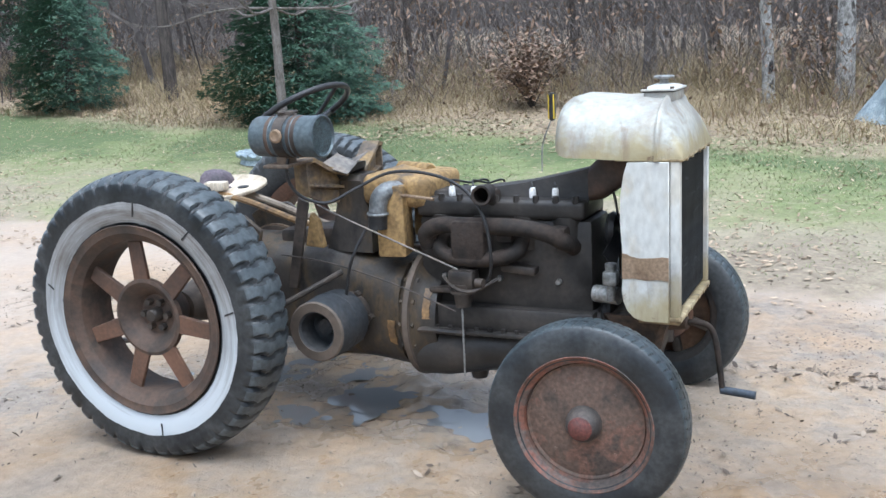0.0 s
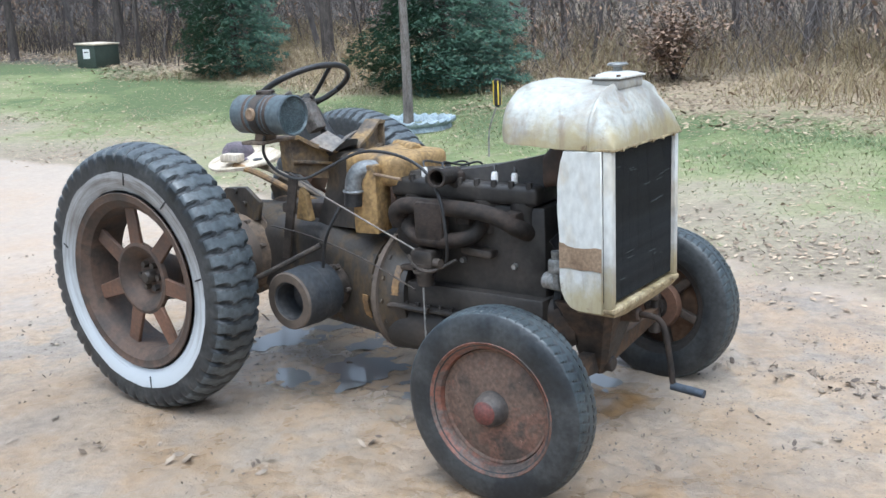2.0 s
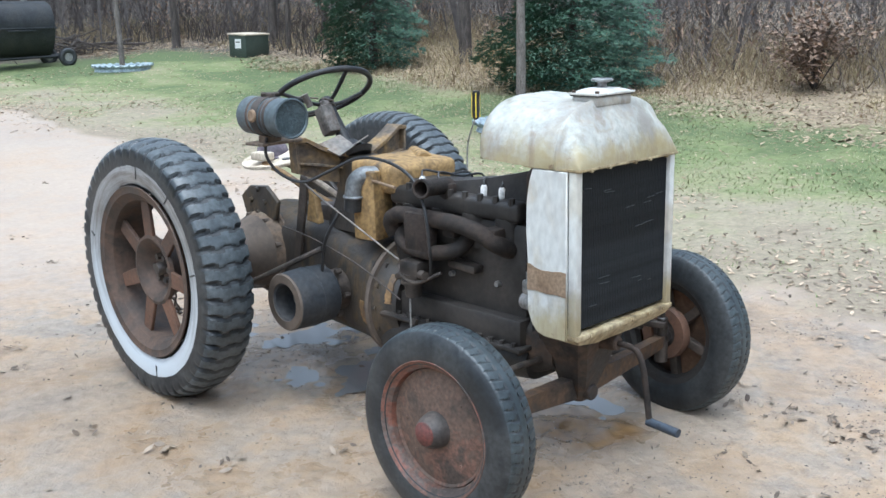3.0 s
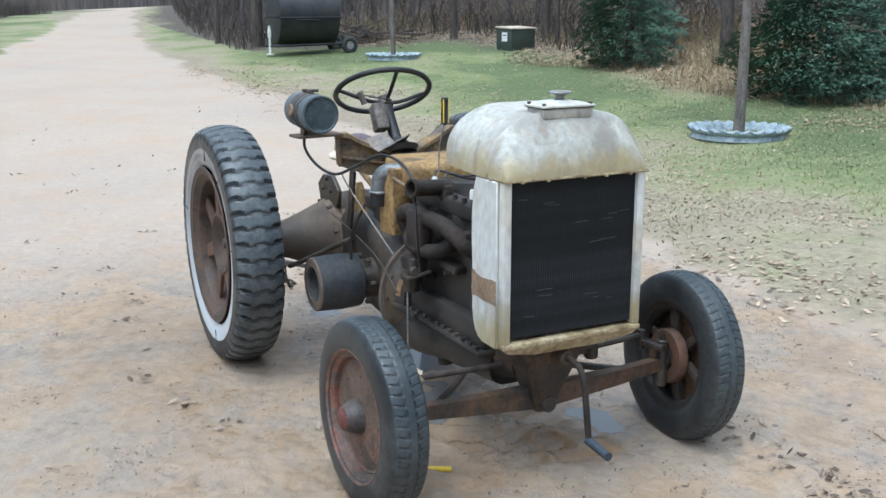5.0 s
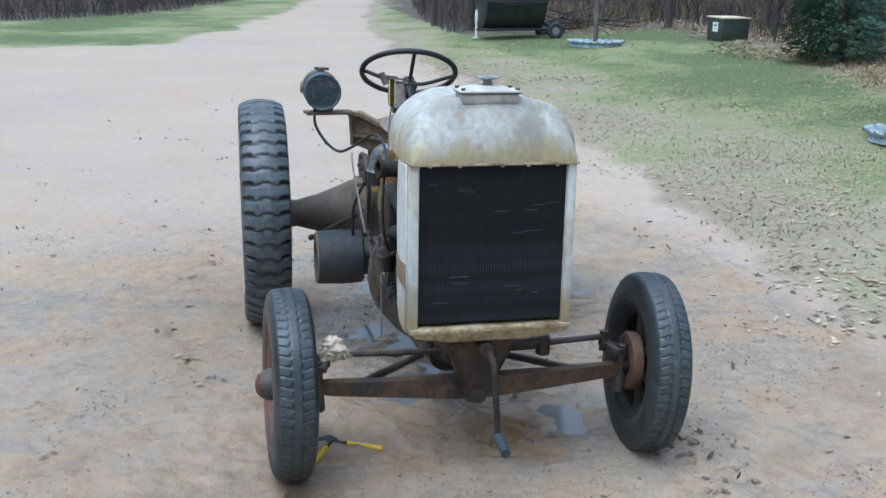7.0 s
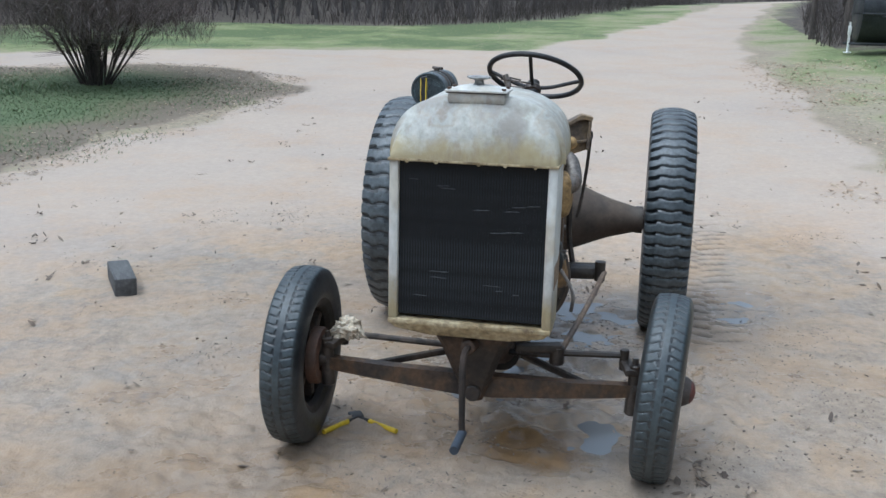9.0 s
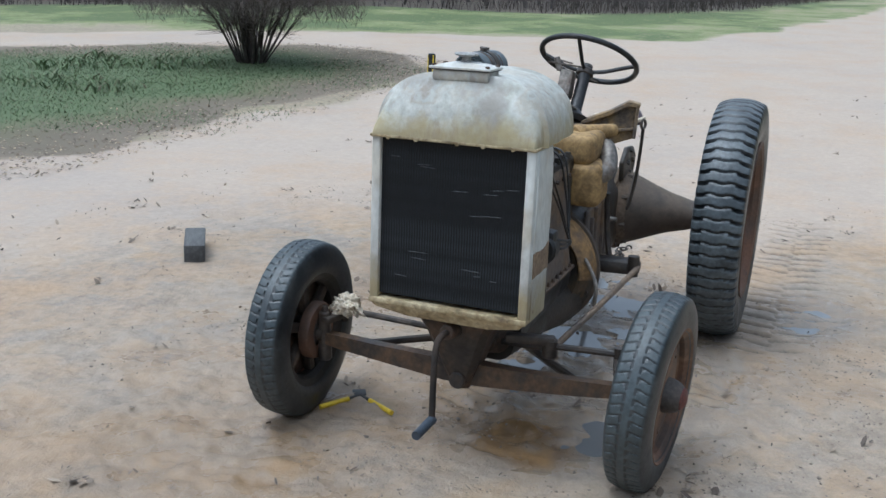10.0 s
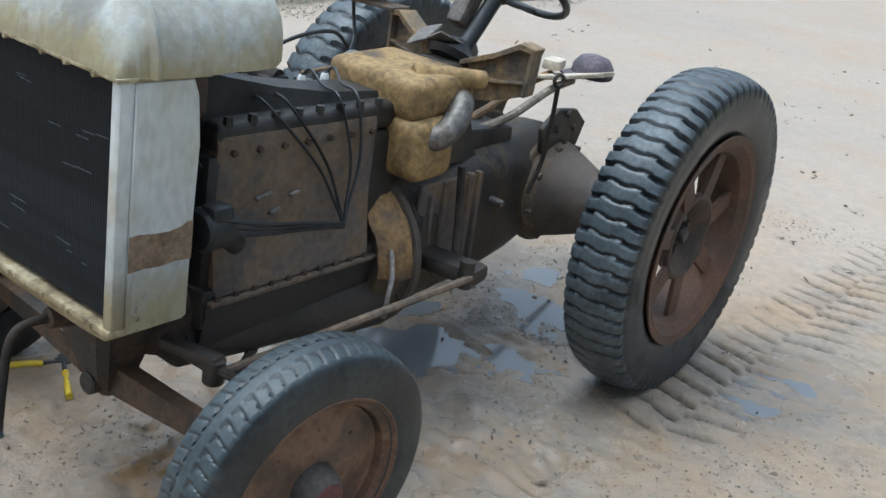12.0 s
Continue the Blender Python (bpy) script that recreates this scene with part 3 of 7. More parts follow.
def soil_material():
    m = bpy.data.materials.new("yard")
    m.use_nodes = True
    t = m.node_tree
    n, k = t.nodes, t.links
    b = n["Principled BSDF"]
    geo = n.new("ShaderNodeNewGeometry")

    def noise_at(scale, detail=6.0, rough=0.6):
        x = n.new("ShaderNodeTexNoise")
        x.inputs["Scale"].default_value, x.inputs["Detail"].default_value, x.inputs["Roughness"].default_value = scale, detail, rough
        k.new(geo.outputs["Position"], x.inputs["Vector"])
        return x.outputs["Fac"]

    def ramp(fac, stops):
        r = n.new("ShaderNodeValToRGB")
        e = r.color_ramp.elements
        e[0].position, e[0].color = stops[0][0], rgb(stops[0][1])
        e[1].position, e[1].color = stops[-1][0], rgb(stops[-1][1])
        for p, c in stops[1:-1]:
            e.new(p).color = rgb(c)
        k.new(fac, r.inputs[0])
        return r.outputs[0]

    def mix(fac, a, c):
        x = n.new("ShaderNodeMix")
        x.data_type = "RGBA"
        k.new(fac, x.inputs[0])
        k.new(a, x.inputs[6])
        k.new(c, x.inputs[7])
        return x.outputs[2]

    def math_of(op, a, c, clamp=False):
        x = n.new("ShaderNodeMath")
        x.operation, x.use_clamp = op, clamp
        for i, v in enumerate((a, c)):
            if isinstance(v, float):
                x.inputs[i].default_value = v
            else:
                k.new(v, x.inputs[i])
        return x.outputs[0]

    def attr(name):
        x = n.new("ShaderNodeAttribute")
        x.attribute_name = name
        return x.outputs["Fac"]

    big, mid, fine, speck, clod = noise_at(0.75), noise_at(2.6), noise_at(28.0), noise_at(120.0, 3.0), noise_at(11.0)
    soil = ramp(big, [(0.34, (0.24, 0.204, 0.168)), (0.45, (0.29, 0.248, 0.206)), (0.54, (0.36, 0.28, 0.2)), (0.64, (0.305, 0.262, 0.218))])
    orange = ramp(mid, [(0.36, (0.225, 0.188, 0.15)), (0.47, (0.28, 0.24, 0.198)), (0.56, (0.37, 0.255, 0.15)), (0.66, (0.25, 0.165, 0.095))])
    half = n.new("ShaderNodeValue")
    half.outputs[0].default_value = 0.5
    dry = ramp(noise_at(0.35, 4.0), [(0.3, (0.355, 0.3, 0.253)), (0.5, (0.39, 0.323, 0.262)), (0.7, (0.41, 0.332, 0.262))])
    nearf = math_of("MULTIPLY", attr("wet"), 5.0, True)
    soil = mix(nearf, dry, mix(half.outputs[0], soil, orange))
    grain = n.new("ShaderNodeMapRange")
    for i, v in ((1, 0.36), (2, 0.64), (3, 0.72), (4, 1.24)):
        grain.inputs[i].default_value = v
    k.new(math_of("ADD", math_of("ADD", math_of("MULTIPLY", fine, 0.36), math_of("MULTIPLY", clod, 0.38)), math_of("MULTIPLY", speck, 0.26)), grain.inputs[0])
    sc = n.new("ShaderNodeVectorMath")
    sc.operation = "SCALE"
    k.new(soil, sc.inputs[0])
    k.new(math_of("ADD", math_of("MULTIPLY", math_of("SUBTRACT", grain.outputs[0], 1.0), math_of("ADD", math_of("MULTIPLY", nearf, 0.62), 0.38)), 1.0), sc.inputs["Scale"])
    damp = ramp(math_of("ADD", math_of("MULTIPLY", mid, 0.5), math_of("MULTIPLY", noise_at(9.0, 8.0, 0.7), 0.5)), [(0.34, (0.075, 0.064, 0.055)), (0.43, (0.17, 0.145, 0.12)), (0.5, (0.235, 0.19, 0.145)), (0.57, (0.25, 0.18, 0.115)), (0.66, (0.17, 0.142, 0.116))])
    wetf = math_of("MULTIPLY", math_of("ADD", math_of("SUBTRACT", attr("wet"), 0.27), math_of("MULTIPLY", math_of("SUBTRACT", math_of("ADD", mid, math_of("MULTIPLY", clod, 0.5)), 0.75), 1.5)), 2.0, True)
    rust = n.new("ShaderNodeMapRange")
    for i, v in ((1, 0.47), (2, 0.68), (3, 0.0), (4, 0.9)):
        rust.inputs[i].default_value = v
    k.new(math_of("ADD", math_of("MULTIPLY", noise_at(1.1, 7.0, 0.68), 0.75), math_of("MULTIPLY", clod, 0.25)), rust.inputs[0])
    clay = ramp(fine, [(0.3, (0.34, 0.23, 0.138)), (0.7, (0.44, 0.305, 0.19))])
    soil = mix(math_of("MULTIPLY", wetf, 0.78), mix(math_of("MULTIPLY", rust.outputs[0], math_of("ADD", math_of("MULTIPLY", nearf, 0.35), 0.65)), sc.outputs[0], clay), damp)
    # lug grooves get a dark colour for wet mud and their own shade
    mud_shade = n.new("ShaderNodeRGB")
    mud_shade.outputs[0].default_value = (0.045, 0.038, 0.032, 1)
    soil = mix(math_of("MULTIPLY", attr("print"), 0.9, True), soil, mud_shade.outputs[0])
    stain = ramp(clod, [(0.35, (0.13, 0.075, 0.03)), (0.65, (0.25, 0.145, 0.055))])
    soil = mix(math_of("MULTIPLY", attr("stain"), math_of("ADD", mid, 0.35), True), soil, stain)
    green = ramp(math_of("ADD", noise_at(0.6, 5.0), math_of("MULTIPLY", math_of("SUBTRACT", attr("deep"), 0.42), 0.38)), [(0.3, (0.25, 0.205, 0.15)), (0.43, (0.28, 0.245, 0.168)), (0.52, (0.235, 0.235, 0.122)), (0.62, (0.165, 0.195, 0.078)), (0.72, (0.095, 0.125, 0.047))])
    straw = ramp(fine, [(0.3, (0.22, 0.175, 0.12)), (0.7, (0.36, 0.305, 0.215))])
    tuft = n.new("ShaderNodeMapRange")
    for i, v in ((1, 0.48), (2, 0.63), (3, 0.0), (4, 0.62)):
        tuft.inputs[i].default_value = v
    k.new(math_of("SUBTRACT", noise_at(6.5, 8.0, 0.7), math_of("MULTIPLY", math_of("SUBTRACT", attr("deep"), 0.3), 0.14)), tuft.inputs[0])
    green = mix(tuft.outputs[0], green, straw)
    gsc = n.new("ShaderNodeVectorMath")
    gsc.operation = "SCALE"
    k.new(green, gsc.inputs[0])
    k.new(grain.outputs[0], gsc.inputs["Scale"])
    gf = n.new("ShaderNodeMapRange")
    for i, v in ((1, 0.42), (2, 0.66)):
        gf.inputs[i].default_value = v
    k.new(math_of("ADD", attr("grass"), math_of("MULTIPLY", math_of("SUBTRACT", fine, 0.5), 0.5)), gf.inputs[0])
    col = mix(gf.outputs[0], soil, gsc.outputs[0])
    cover = ramp(attr("island"), [(0.02, (0.165, 0.134, 0.098)), (0.2, (0.135, 0.112, 0.078)), (0.4, (0.115, 0.114, 0.06)), (0.6, (0.085, 0.118, 0.05))])
    col = mix(math_of("MULTIPLY", attr("island"), 30.0, True), col, cover)
    litter = ramp(noise_at(7.0), [(0.3, (0.19, 0.145, 0.1)), (0.5, (0.28, 0.22, 0.145)), (0.7, (0.34, 0.275, 0.18))])
    lf = n.new("ShaderNodeMapRange")
    for i, v in ((1, 0.4), (2, 0.7)):
        lf.inputs[i].default_value = v
    k.new(math_of("ADD", attr("litter"), math_of("MULTIPLY", math_of("SUBTRACT", mid, 0.5), 0.8)), lf.inputs[0])
    # litter under the far woods is painted darker for the trees' shade
    shade_tone = ramp(noise_at(5.0), [(0.3, (0.05, 0.042, 0.036)), (0.7, (0.12, 0.095, 0.072))])
    k.new(mix(lf.outputs[0], col, mix(attr("wood_shade"), litter, shade_tone)), b.inputs["Base Color"])
    rr = n.new("ShaderNodeMapRange")
    for i, v in ((1, 0.0), (2, 1.0), (3, 0.88), (4, 0.15)):
        rr.inputs[i].default_value = v
    k.new(wetf, rr.inputs[0])
    k.new(rr.outputs[0], b.inputs["Roughness"])
    b.inputs["Specular IOR Level"].default_value = 0.42
    bp = n.new("ShaderNodeBump")
    bp.inputs["Distance"].default_value = 0.014
    k.new(math_of("SUBTRACT", math_of("ADD", math_of("MULTIPLY", nearf, 0.65), 0.12), math_of("MULTIPLY", wetf, 0.5)), bp.inputs["Strength"])
    k.new(math_of("ADD", fine, math_of("MULTIPLY", speck, 0.4)), bp.inputs["Height"])
    k.new(bp.outputs[0], b.inputs["Normal"])
    return m


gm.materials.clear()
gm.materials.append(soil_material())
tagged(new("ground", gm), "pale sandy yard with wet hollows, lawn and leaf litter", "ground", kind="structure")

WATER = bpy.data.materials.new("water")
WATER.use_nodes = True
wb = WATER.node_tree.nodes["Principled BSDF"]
# grey base colour is lifted to carry some of the sky's reflection
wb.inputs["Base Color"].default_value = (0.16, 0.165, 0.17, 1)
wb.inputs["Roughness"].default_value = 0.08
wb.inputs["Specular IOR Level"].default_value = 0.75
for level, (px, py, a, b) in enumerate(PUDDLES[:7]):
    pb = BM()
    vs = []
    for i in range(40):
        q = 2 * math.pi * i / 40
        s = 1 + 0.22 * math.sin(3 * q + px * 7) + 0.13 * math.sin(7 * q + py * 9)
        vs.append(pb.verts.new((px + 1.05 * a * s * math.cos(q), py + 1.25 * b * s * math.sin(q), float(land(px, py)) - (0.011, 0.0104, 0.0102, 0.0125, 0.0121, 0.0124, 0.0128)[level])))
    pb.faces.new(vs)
    solo("puddle", pb, WATER, "shallow muddy puddle on the sandy yard, sky sheen in its colour", "puddle", kind="structure", smooth=0)


# ---- woods, trees and grass ----
def height_at(x, y):
    r = np.hypot(x, y)
    return land(x, y) / (1 + (r / 130) ** 4)


def strips(px, py, pz, hgt, wid, lean, name, material, bend=0.25):
    """Standing blades or stems: two-piece tapering strips, all in one mesh."""
    n = len(px)
    az, la = rng.uniform(0, 2 * np.pi, n), rng.uniform(0, 2 * np.pi, n)
    az = np.where(np.asarray(lean) > 1.5, la + np.pi / 2 + 0.3 * np.sin(az), az)
    ux, uy = np.cos(az) * wid / 2, np.sin(az) * wid / 2
    dx, dy = np.cos(la) * lean * hgt, np.sin(la) * lean * hgt
    P = np.zeros((n, 5, 3))
    P[:, 0] = np.stack([px - ux, py - uy, pz], -1)
    P[:, 1] = np.stack([px + ux, py + uy, pz], -1)
    mx, my, mz = px + dx * (0.5 - bend), py + dy * (0.5 - bend), pz + hgt * 0.55
    P[:, 2] = np.stack([mx + ux * 0.8, my + uy * 0.8, mz], -1)
    P[:, 3] = np.stack([mx - ux * 0.8, my - uy * 0.8, mz], -1)
    P[:, 4] = np.stack([px + dx, py + dy, pz + hgt], -1)
    o = np.arange(n) * 5
    q = np.stack([o, o + 1, o + 2, o + 3], -1).tolist()
    t = np.stack([o + 3, o + 2, o + 4], -1).tolist()
    return heap(name, P.reshape(-1, 3).tolist(), q + t, material)


def scatter(n, box_, test):
    x, y = rng.uniform(box_[0], box_[1], n), rng.uniform(box_[2], box_[3], n)
    keep = test(x, y)
    return x[keep], y[keep]


def bare_tree(name, label, at, H, r, bark, seed, first=0.35, limbs=14, spread_=0.45, lean=(0, 0), category="tree", group="", twigs=True, lw=0.45, rise=(0.25, 0.8), low=()):
    """A leafless tree: a bent tapering trunk, limbs, and fine branches on the limbs."""
    rd = random.Random(seed)
    x, y = at
    z = float(height_at(x, y)) - 0.05
    t = thing(name, label, category, (x, y, z), group)
    tb, wb_ = BM(), BM()
    pts = [Vector((x + lean[0] * s * H + rd.uniform(-1, 1) * 0.02 * H * s, y + lean[1] * s * H + rd.uniform(-1, 1) * 0.02 * H * s, z + s * H)) for s in (0, 0.12, 0.3, 0.5, 0.7, 0.88, 1.0)]
    path = smooth_path(pts, 4)
    tube(tb, pts, r, 10, 4, r1=r * 0.18)
    bmesh.ops.scale(tb, vec=(1.3, 1.3, 1), space=Matrix.Translation((-x, -y, -z)), verts=[v for v in tb.verts if v.co.z < z + 0.02])
    for i in range(limbs):
        s = first + (1 - first) * (i + rd.random()) / limbs
        s = low[i] if i < len(low) else s
        p = path[min(int(s * len(path)), len(path) - 1)]
        a = rd.uniform(0, 2 * math.pi)
        L = H * spread_ * (1.15 - s) * rd.uniform(0.6, 1.1) + 0.25
        up = rd.uniform(*rise)
        q = [p]
        for j in range(1, 5):
            f = j / 4
            q.append(p + Vector((math.cos(a) * L * f, math.sin(a) * L * f, L * up * f ** 1.2)) + Vector((rd.uniform(-1, 1), rd.uniform(-1, 1), rd.uniform(-1, 1))) * L * 0.07)
        rr = r * (1.05 - s) * lw + 0.004
        lb = BM()
        tube(lb, q, rr, 6, 3, r1=0.003)
        part("limb", lb, bark, t)
        if not twigs:
            continue
        lp = smooth_path(q, 3)
        for j in range(int(7 + L * 5)):
            c = lp[rd.randrange(2, len(lp))]
            b2 = a + rd.uniform(-1.3, 1.3)
            l2 = L * rd.uniform(0.15, 0.45)
            e = c + Vector((math.cos(b2) * l2, math.sin(b2) * l2, l2 * rd.uniform(-0.1, 0.9)))
            mid_ = (c + e) / 2 + Vector((rd.uniform(-1, 1), rd.uniform(-1, 1), rd.uniform(-1, 1))) * l2 * 0.12
            tube(wb_, [c, mid_, e], max(0.004, rr * 0.35), 3, 1, r1=0.0015, straight=True)
    part("trunk", tb, bark, t)
    if twigs:
        part("twig_crown", wb_, FINE_TWIG, t, smooth=0, kind="stuff")
    return t


def spruce(label, at, H, R, seed, bare=0.0, count=150):
    """A conifer: a trunk and whorls of drooping boughs, each a spray of small needle tufts."""
    rd = np.random.default_rng(seed)
    x, y = at
    z = float(height_at(x, y)) - 0.03
    t = thing("spruce_tree", label, "tree", (x, y, z))
    tb = BM()
    cyl(tb, (x, y, z), (x, y, z + H * 0.97), 0.05 * H / 2 + 0.02, 0.008, 9)
    part("trunk", tb, DARK_BARK, t)
    V, F = [], []
    for i in range(count):
        s = bare + (1 - bare) * (i + rd.random()) / count
        a = i * 2.39996 + rd.uniform(-0.3, 0.3)
        L = R * (1.0 - ((s - bare) / (1 - bare)) ** 1.7) * rd.uniform(0.72, 1.12) * min(1.0, 0.72 + 1.1 * s) + 0.1
        k = max(10, int(L * 95))
        f = np.sqrt(rd.uniform(0.04, 1, k))
        side = rd.normal(0, 0.16, k) * L * (1.15 - 0.6 * f)
        cx = x + np.cos(a) * L * f - np.sin(a) * side
        cy = y + np.sin(a) * L * f + np.cos(a) * side
        cz = z + s * H * 0.95 + 0.06 - 0.22 * L * f ** 1.5 + 0.14 * L * np.clip(f - 0.75, 0, 1) + rd.normal(0, 0.03, k)
        for j in range(k):
            for m in range(3):
                b = a + rd.uniform(-1.2, 1.2)
                l, w = rd.uniform(0.04, 0.085), rd.uniform(0.006, 0.012)
                dz = rd.uniform(-0.5, 0.35) * l
                o = len(V)
                ex, ey = math.cos(b) * l, math.sin(b) * l
                sx, sy = -math.sin(b) * w, math.cos(b) * w
                V += [(cx[j] - sx, cy[j] - sy, cz[j]), (cx[j] + sx, cy[j] + sy, cz[j] + 0.012), (cx[j] + ex, cy[j] + ey, cz[j] + dz)]
                F.append((o, o + 1, o + 2))
    part("crown", heap("crown", V, F, NEEDLE), NEEDLE, t)
    return t


def build_woods():
    spruce("dense dark green spruce at the edge of the lawn", (-5.0, 8.3), 2.5, 1.25, 3, 0.03, 230)
    spruce("small dark green spruce by the brush", (-9.2, 8.35), 2.45, 0.85, 5, 0.03, 170)
    spruce("dark green pine with a bare lower trunk", (-12.2, 10.8), 3.6, 1.3, 8, 0.3, 110)
    bare_tree("young_tree", "young bare tree with grey bark in a ring planter", (-3.53, 5.55), 4.6, 0.062, BARK, 11, 0.36, 28, 0.5, lw=0.3, rise=(-0.1, 0.2), low=(0.37, 0.375, 0.385, 0.39, 0.395, 0.4, 0.405, 0.41))
    bare_tree("young_tree", "slim bare tree with grey bark in a ring planter", (-12.9, 5.78), 4.2, 0.05, BARK, 12, 0.36, 16, 0.35, lw=0.25, rise=(0.05, 0.4))
    scarred = bare_tree("birch_tree", "pale-barked tree with a dark scar on its trunk", (0.89, 9.72), 6.0, 0.085, PALE_BARK, 13, 0.3, 10, 0.3, (-0.05, 0.02))
    bare_tree("birch_tree", "stout pale mottled tree at the wood's edge", (1.75, 9.9), 7.0, 0.13, PALE_BARK, 14, 0.4, 10, 0.3)
    sb = BM()
    bmesh.ops.create_icosphere(sb, subdivisions=3, radius=1, matrix=pose(0.915, 9.668, 0.88, 0, 6, 0) @ Matrix.Diagonal((0.032, 0.03, 0.085, 1)))
    part("scar", sb, BLACK, scarred, "dark hollow scar")
    rd = random.Random(4)
    spots = [(-5.15, 11.95, 0.06), (-8.3, 9.6, 0.12), (-6.0, 12.4, 0.05), (-5.7, 11.0, 0.045), (-2.6, 13.0, 0.07), (-1.2, 12.4, 0.11), (-16.6, 4.9, 0.12), (-17.0, 4.4, 0.14), (-17.6, 5.6, 0.1), (-18.4, 3.9, 0.07), (-15.6, 8.4, 0.09), (-14.1, 9.8, 0.1), (-10.4, 10.2, 0.06), (-13.0, 9.4, 0.05)]
    for i, (x, y, r) in enumerate(spots):
        bare_tree("bare_tree", "dark leafless tree at the edge of the woods", (x, y), rd.uniform(5.5, 8), r, DARK_BARK, 20 + i, 0.25, 10, 0.28, (rd.uniform(-0.03, 0.03), 0), group="trees at the wood's edge")
    # far woods: trunks and brush as one mass each
    x, y = scatter(5200, (-88, 40, -45, 45), lambda x, y: (inside_wood(x, y) > 5.0))
    x2, y2 = scatter(220, (-24, 12, 8, 30), lambda x, y: (inside_wood(x, y) > 2.5))
    x3, y3 = scatter(1500, (-40, -14, -30, 12), lambda x, y: (inside_wood(x, y) > 0.6))
    x, y = np.concatenate([x, x2, x3]), np.concatenate([y, y2, y3])
    h = rng.uniform(2.5, 9, len(x))
    me = strips(x, y, height_at(x, y) - 0.1, h, rng.uniform(0.03, 0.16, len(x)) * h / 7, 0.22, "far_woods", WOODS_BARK, 0.0)
    tagged(new("far_woods", me), "far grey-brown leafless woods", "woods", kind="stuff")
    # the brush beyond the drive takes darker bark to stand in for canopy shade
    for n, bx, lo, mt, lb in ((85000, (-24, 14, 7.5, 20), 1.5, FINE_TWIG, "tangled bare brush under the trees"), (70000, (-42, -13, -34, 14), 0.15, DARK_BARK, "bare brush beyond the drive, coloured dark for canopy shade"), (9000, (-24, 14, 14, 34), 0.5, FINE_TWIG, "bare brush deep in the woods")):
        x, y = scatter(n, bx, lambda x, y: inside_wood(x, y) > lo * (1 + 1.2 * wave(x, y, 1.1, 12)))
        d = np.clip(inside_wood(x, y) / 5, 0, 1)
        h = rng.uniform(0.2, 0.75, len(x)) * (0.45 + 1.5 * d)
        me = strips(x, y, height_at(x, y) + rng.uniform(-0.05, 2.6, len(x)) * d, h, rng.uniform(0.003, 0.008, len(x)) * (1 + 0.6 * (mt is DARK_BARK)), rng.uniform(0.4, 2.2, len(x)), "brush", mt, 0.1)
        tagged(new("brush", me), lb, "brush", kind="stuff")
    x, y = scatter(105000, (-22, 13, 6.5, 16), lambda x, y: (inside_wood(x, y) > -1.3 + 0.5 * wave(x, y, 0.9, 14)) & (inside_wood(x, y) < 8 + 2 * wave(x, y, 1.5, 17)))
    h = rng.uniform(0.1, 0.4, len(x)) * np.clip(0.42 + 0.5 * wave(x, y, 1.1, 15) + np.clip(inside_wood(x, y), -1, 3) * 0.26, 0.06, 1.5)
    me = strips(x, y, height_at(x, y) - 0.02, h, rng.uniform(0.005, 0.012, len(x)), rng.uniform(0.3, 1.9, len(x)), "tall_dry_grass", DRY_GRASS)
    tagged(new("tall_dry_grass", me), "tall tan dry grass at the wood's edge", "grass", kind="stuff")
    x, y = scatter(90000, (-42, -11, -34, 14), lambda x, y: (inside_wood(x, y) > -0.15) & (inside_wood(x, y) < 1.6 + wave(x, y, 0.8, 46)))
    me = strips(x, y, height_at(x, y) - 0.02, rng.uniform(0.15, 0.8, len(x)), rng.uniform(0.008, 0.02, len(x)), 0.6, "undergrowth", DARK_BARK)
    tagged(new("undergrowth", me), "dark tangled undergrowth along the far woods", "brush", kind="stuff")
    # leaves still hanging in the brush
    x, y = scatter(5200, (-20, 13, 8, 19), lambda x, y: (inside_wood(x, y) > 0.8) & (wave(x, y, 0.8, 16) > -0.1))
    cz = height_at(x, y) + rng.uniform(0.1, 3.4, len(x)) * np.clip(inside_wood(x, y) / 2.5, 0.2, 1)
    many = rng.integers(6, 34, len(x))
    x, y, cz = (np.repeat(v, many) + rng.normal(0, 0.16, many.sum()) for v in (x, y, cz))
    leaves("hanging_leaves", x, y, np.maximum(cz, height_at(x, y) + 0.03), 0.06, "dry brown leaves still on the brush", BUSH_LEAF, 1.0)
    x, y = scatter(60000, (-20, 13, 6, 12), lambda x, y: (inside_wood(x, y) > -1.6 + 0.7 * wave(x, y, 0.9, 14) + rng.uniform(0, 0.8, len(x))) & (inside_wood(x, y) < 1.6))
    leaves("wood_litter", x, y, height_at(x, y) + rng.uniform(0.003, 0.02, len(x)), 0.075, "brown leaf litter along the wood's edge", WOOD_LEAF, 0.2)


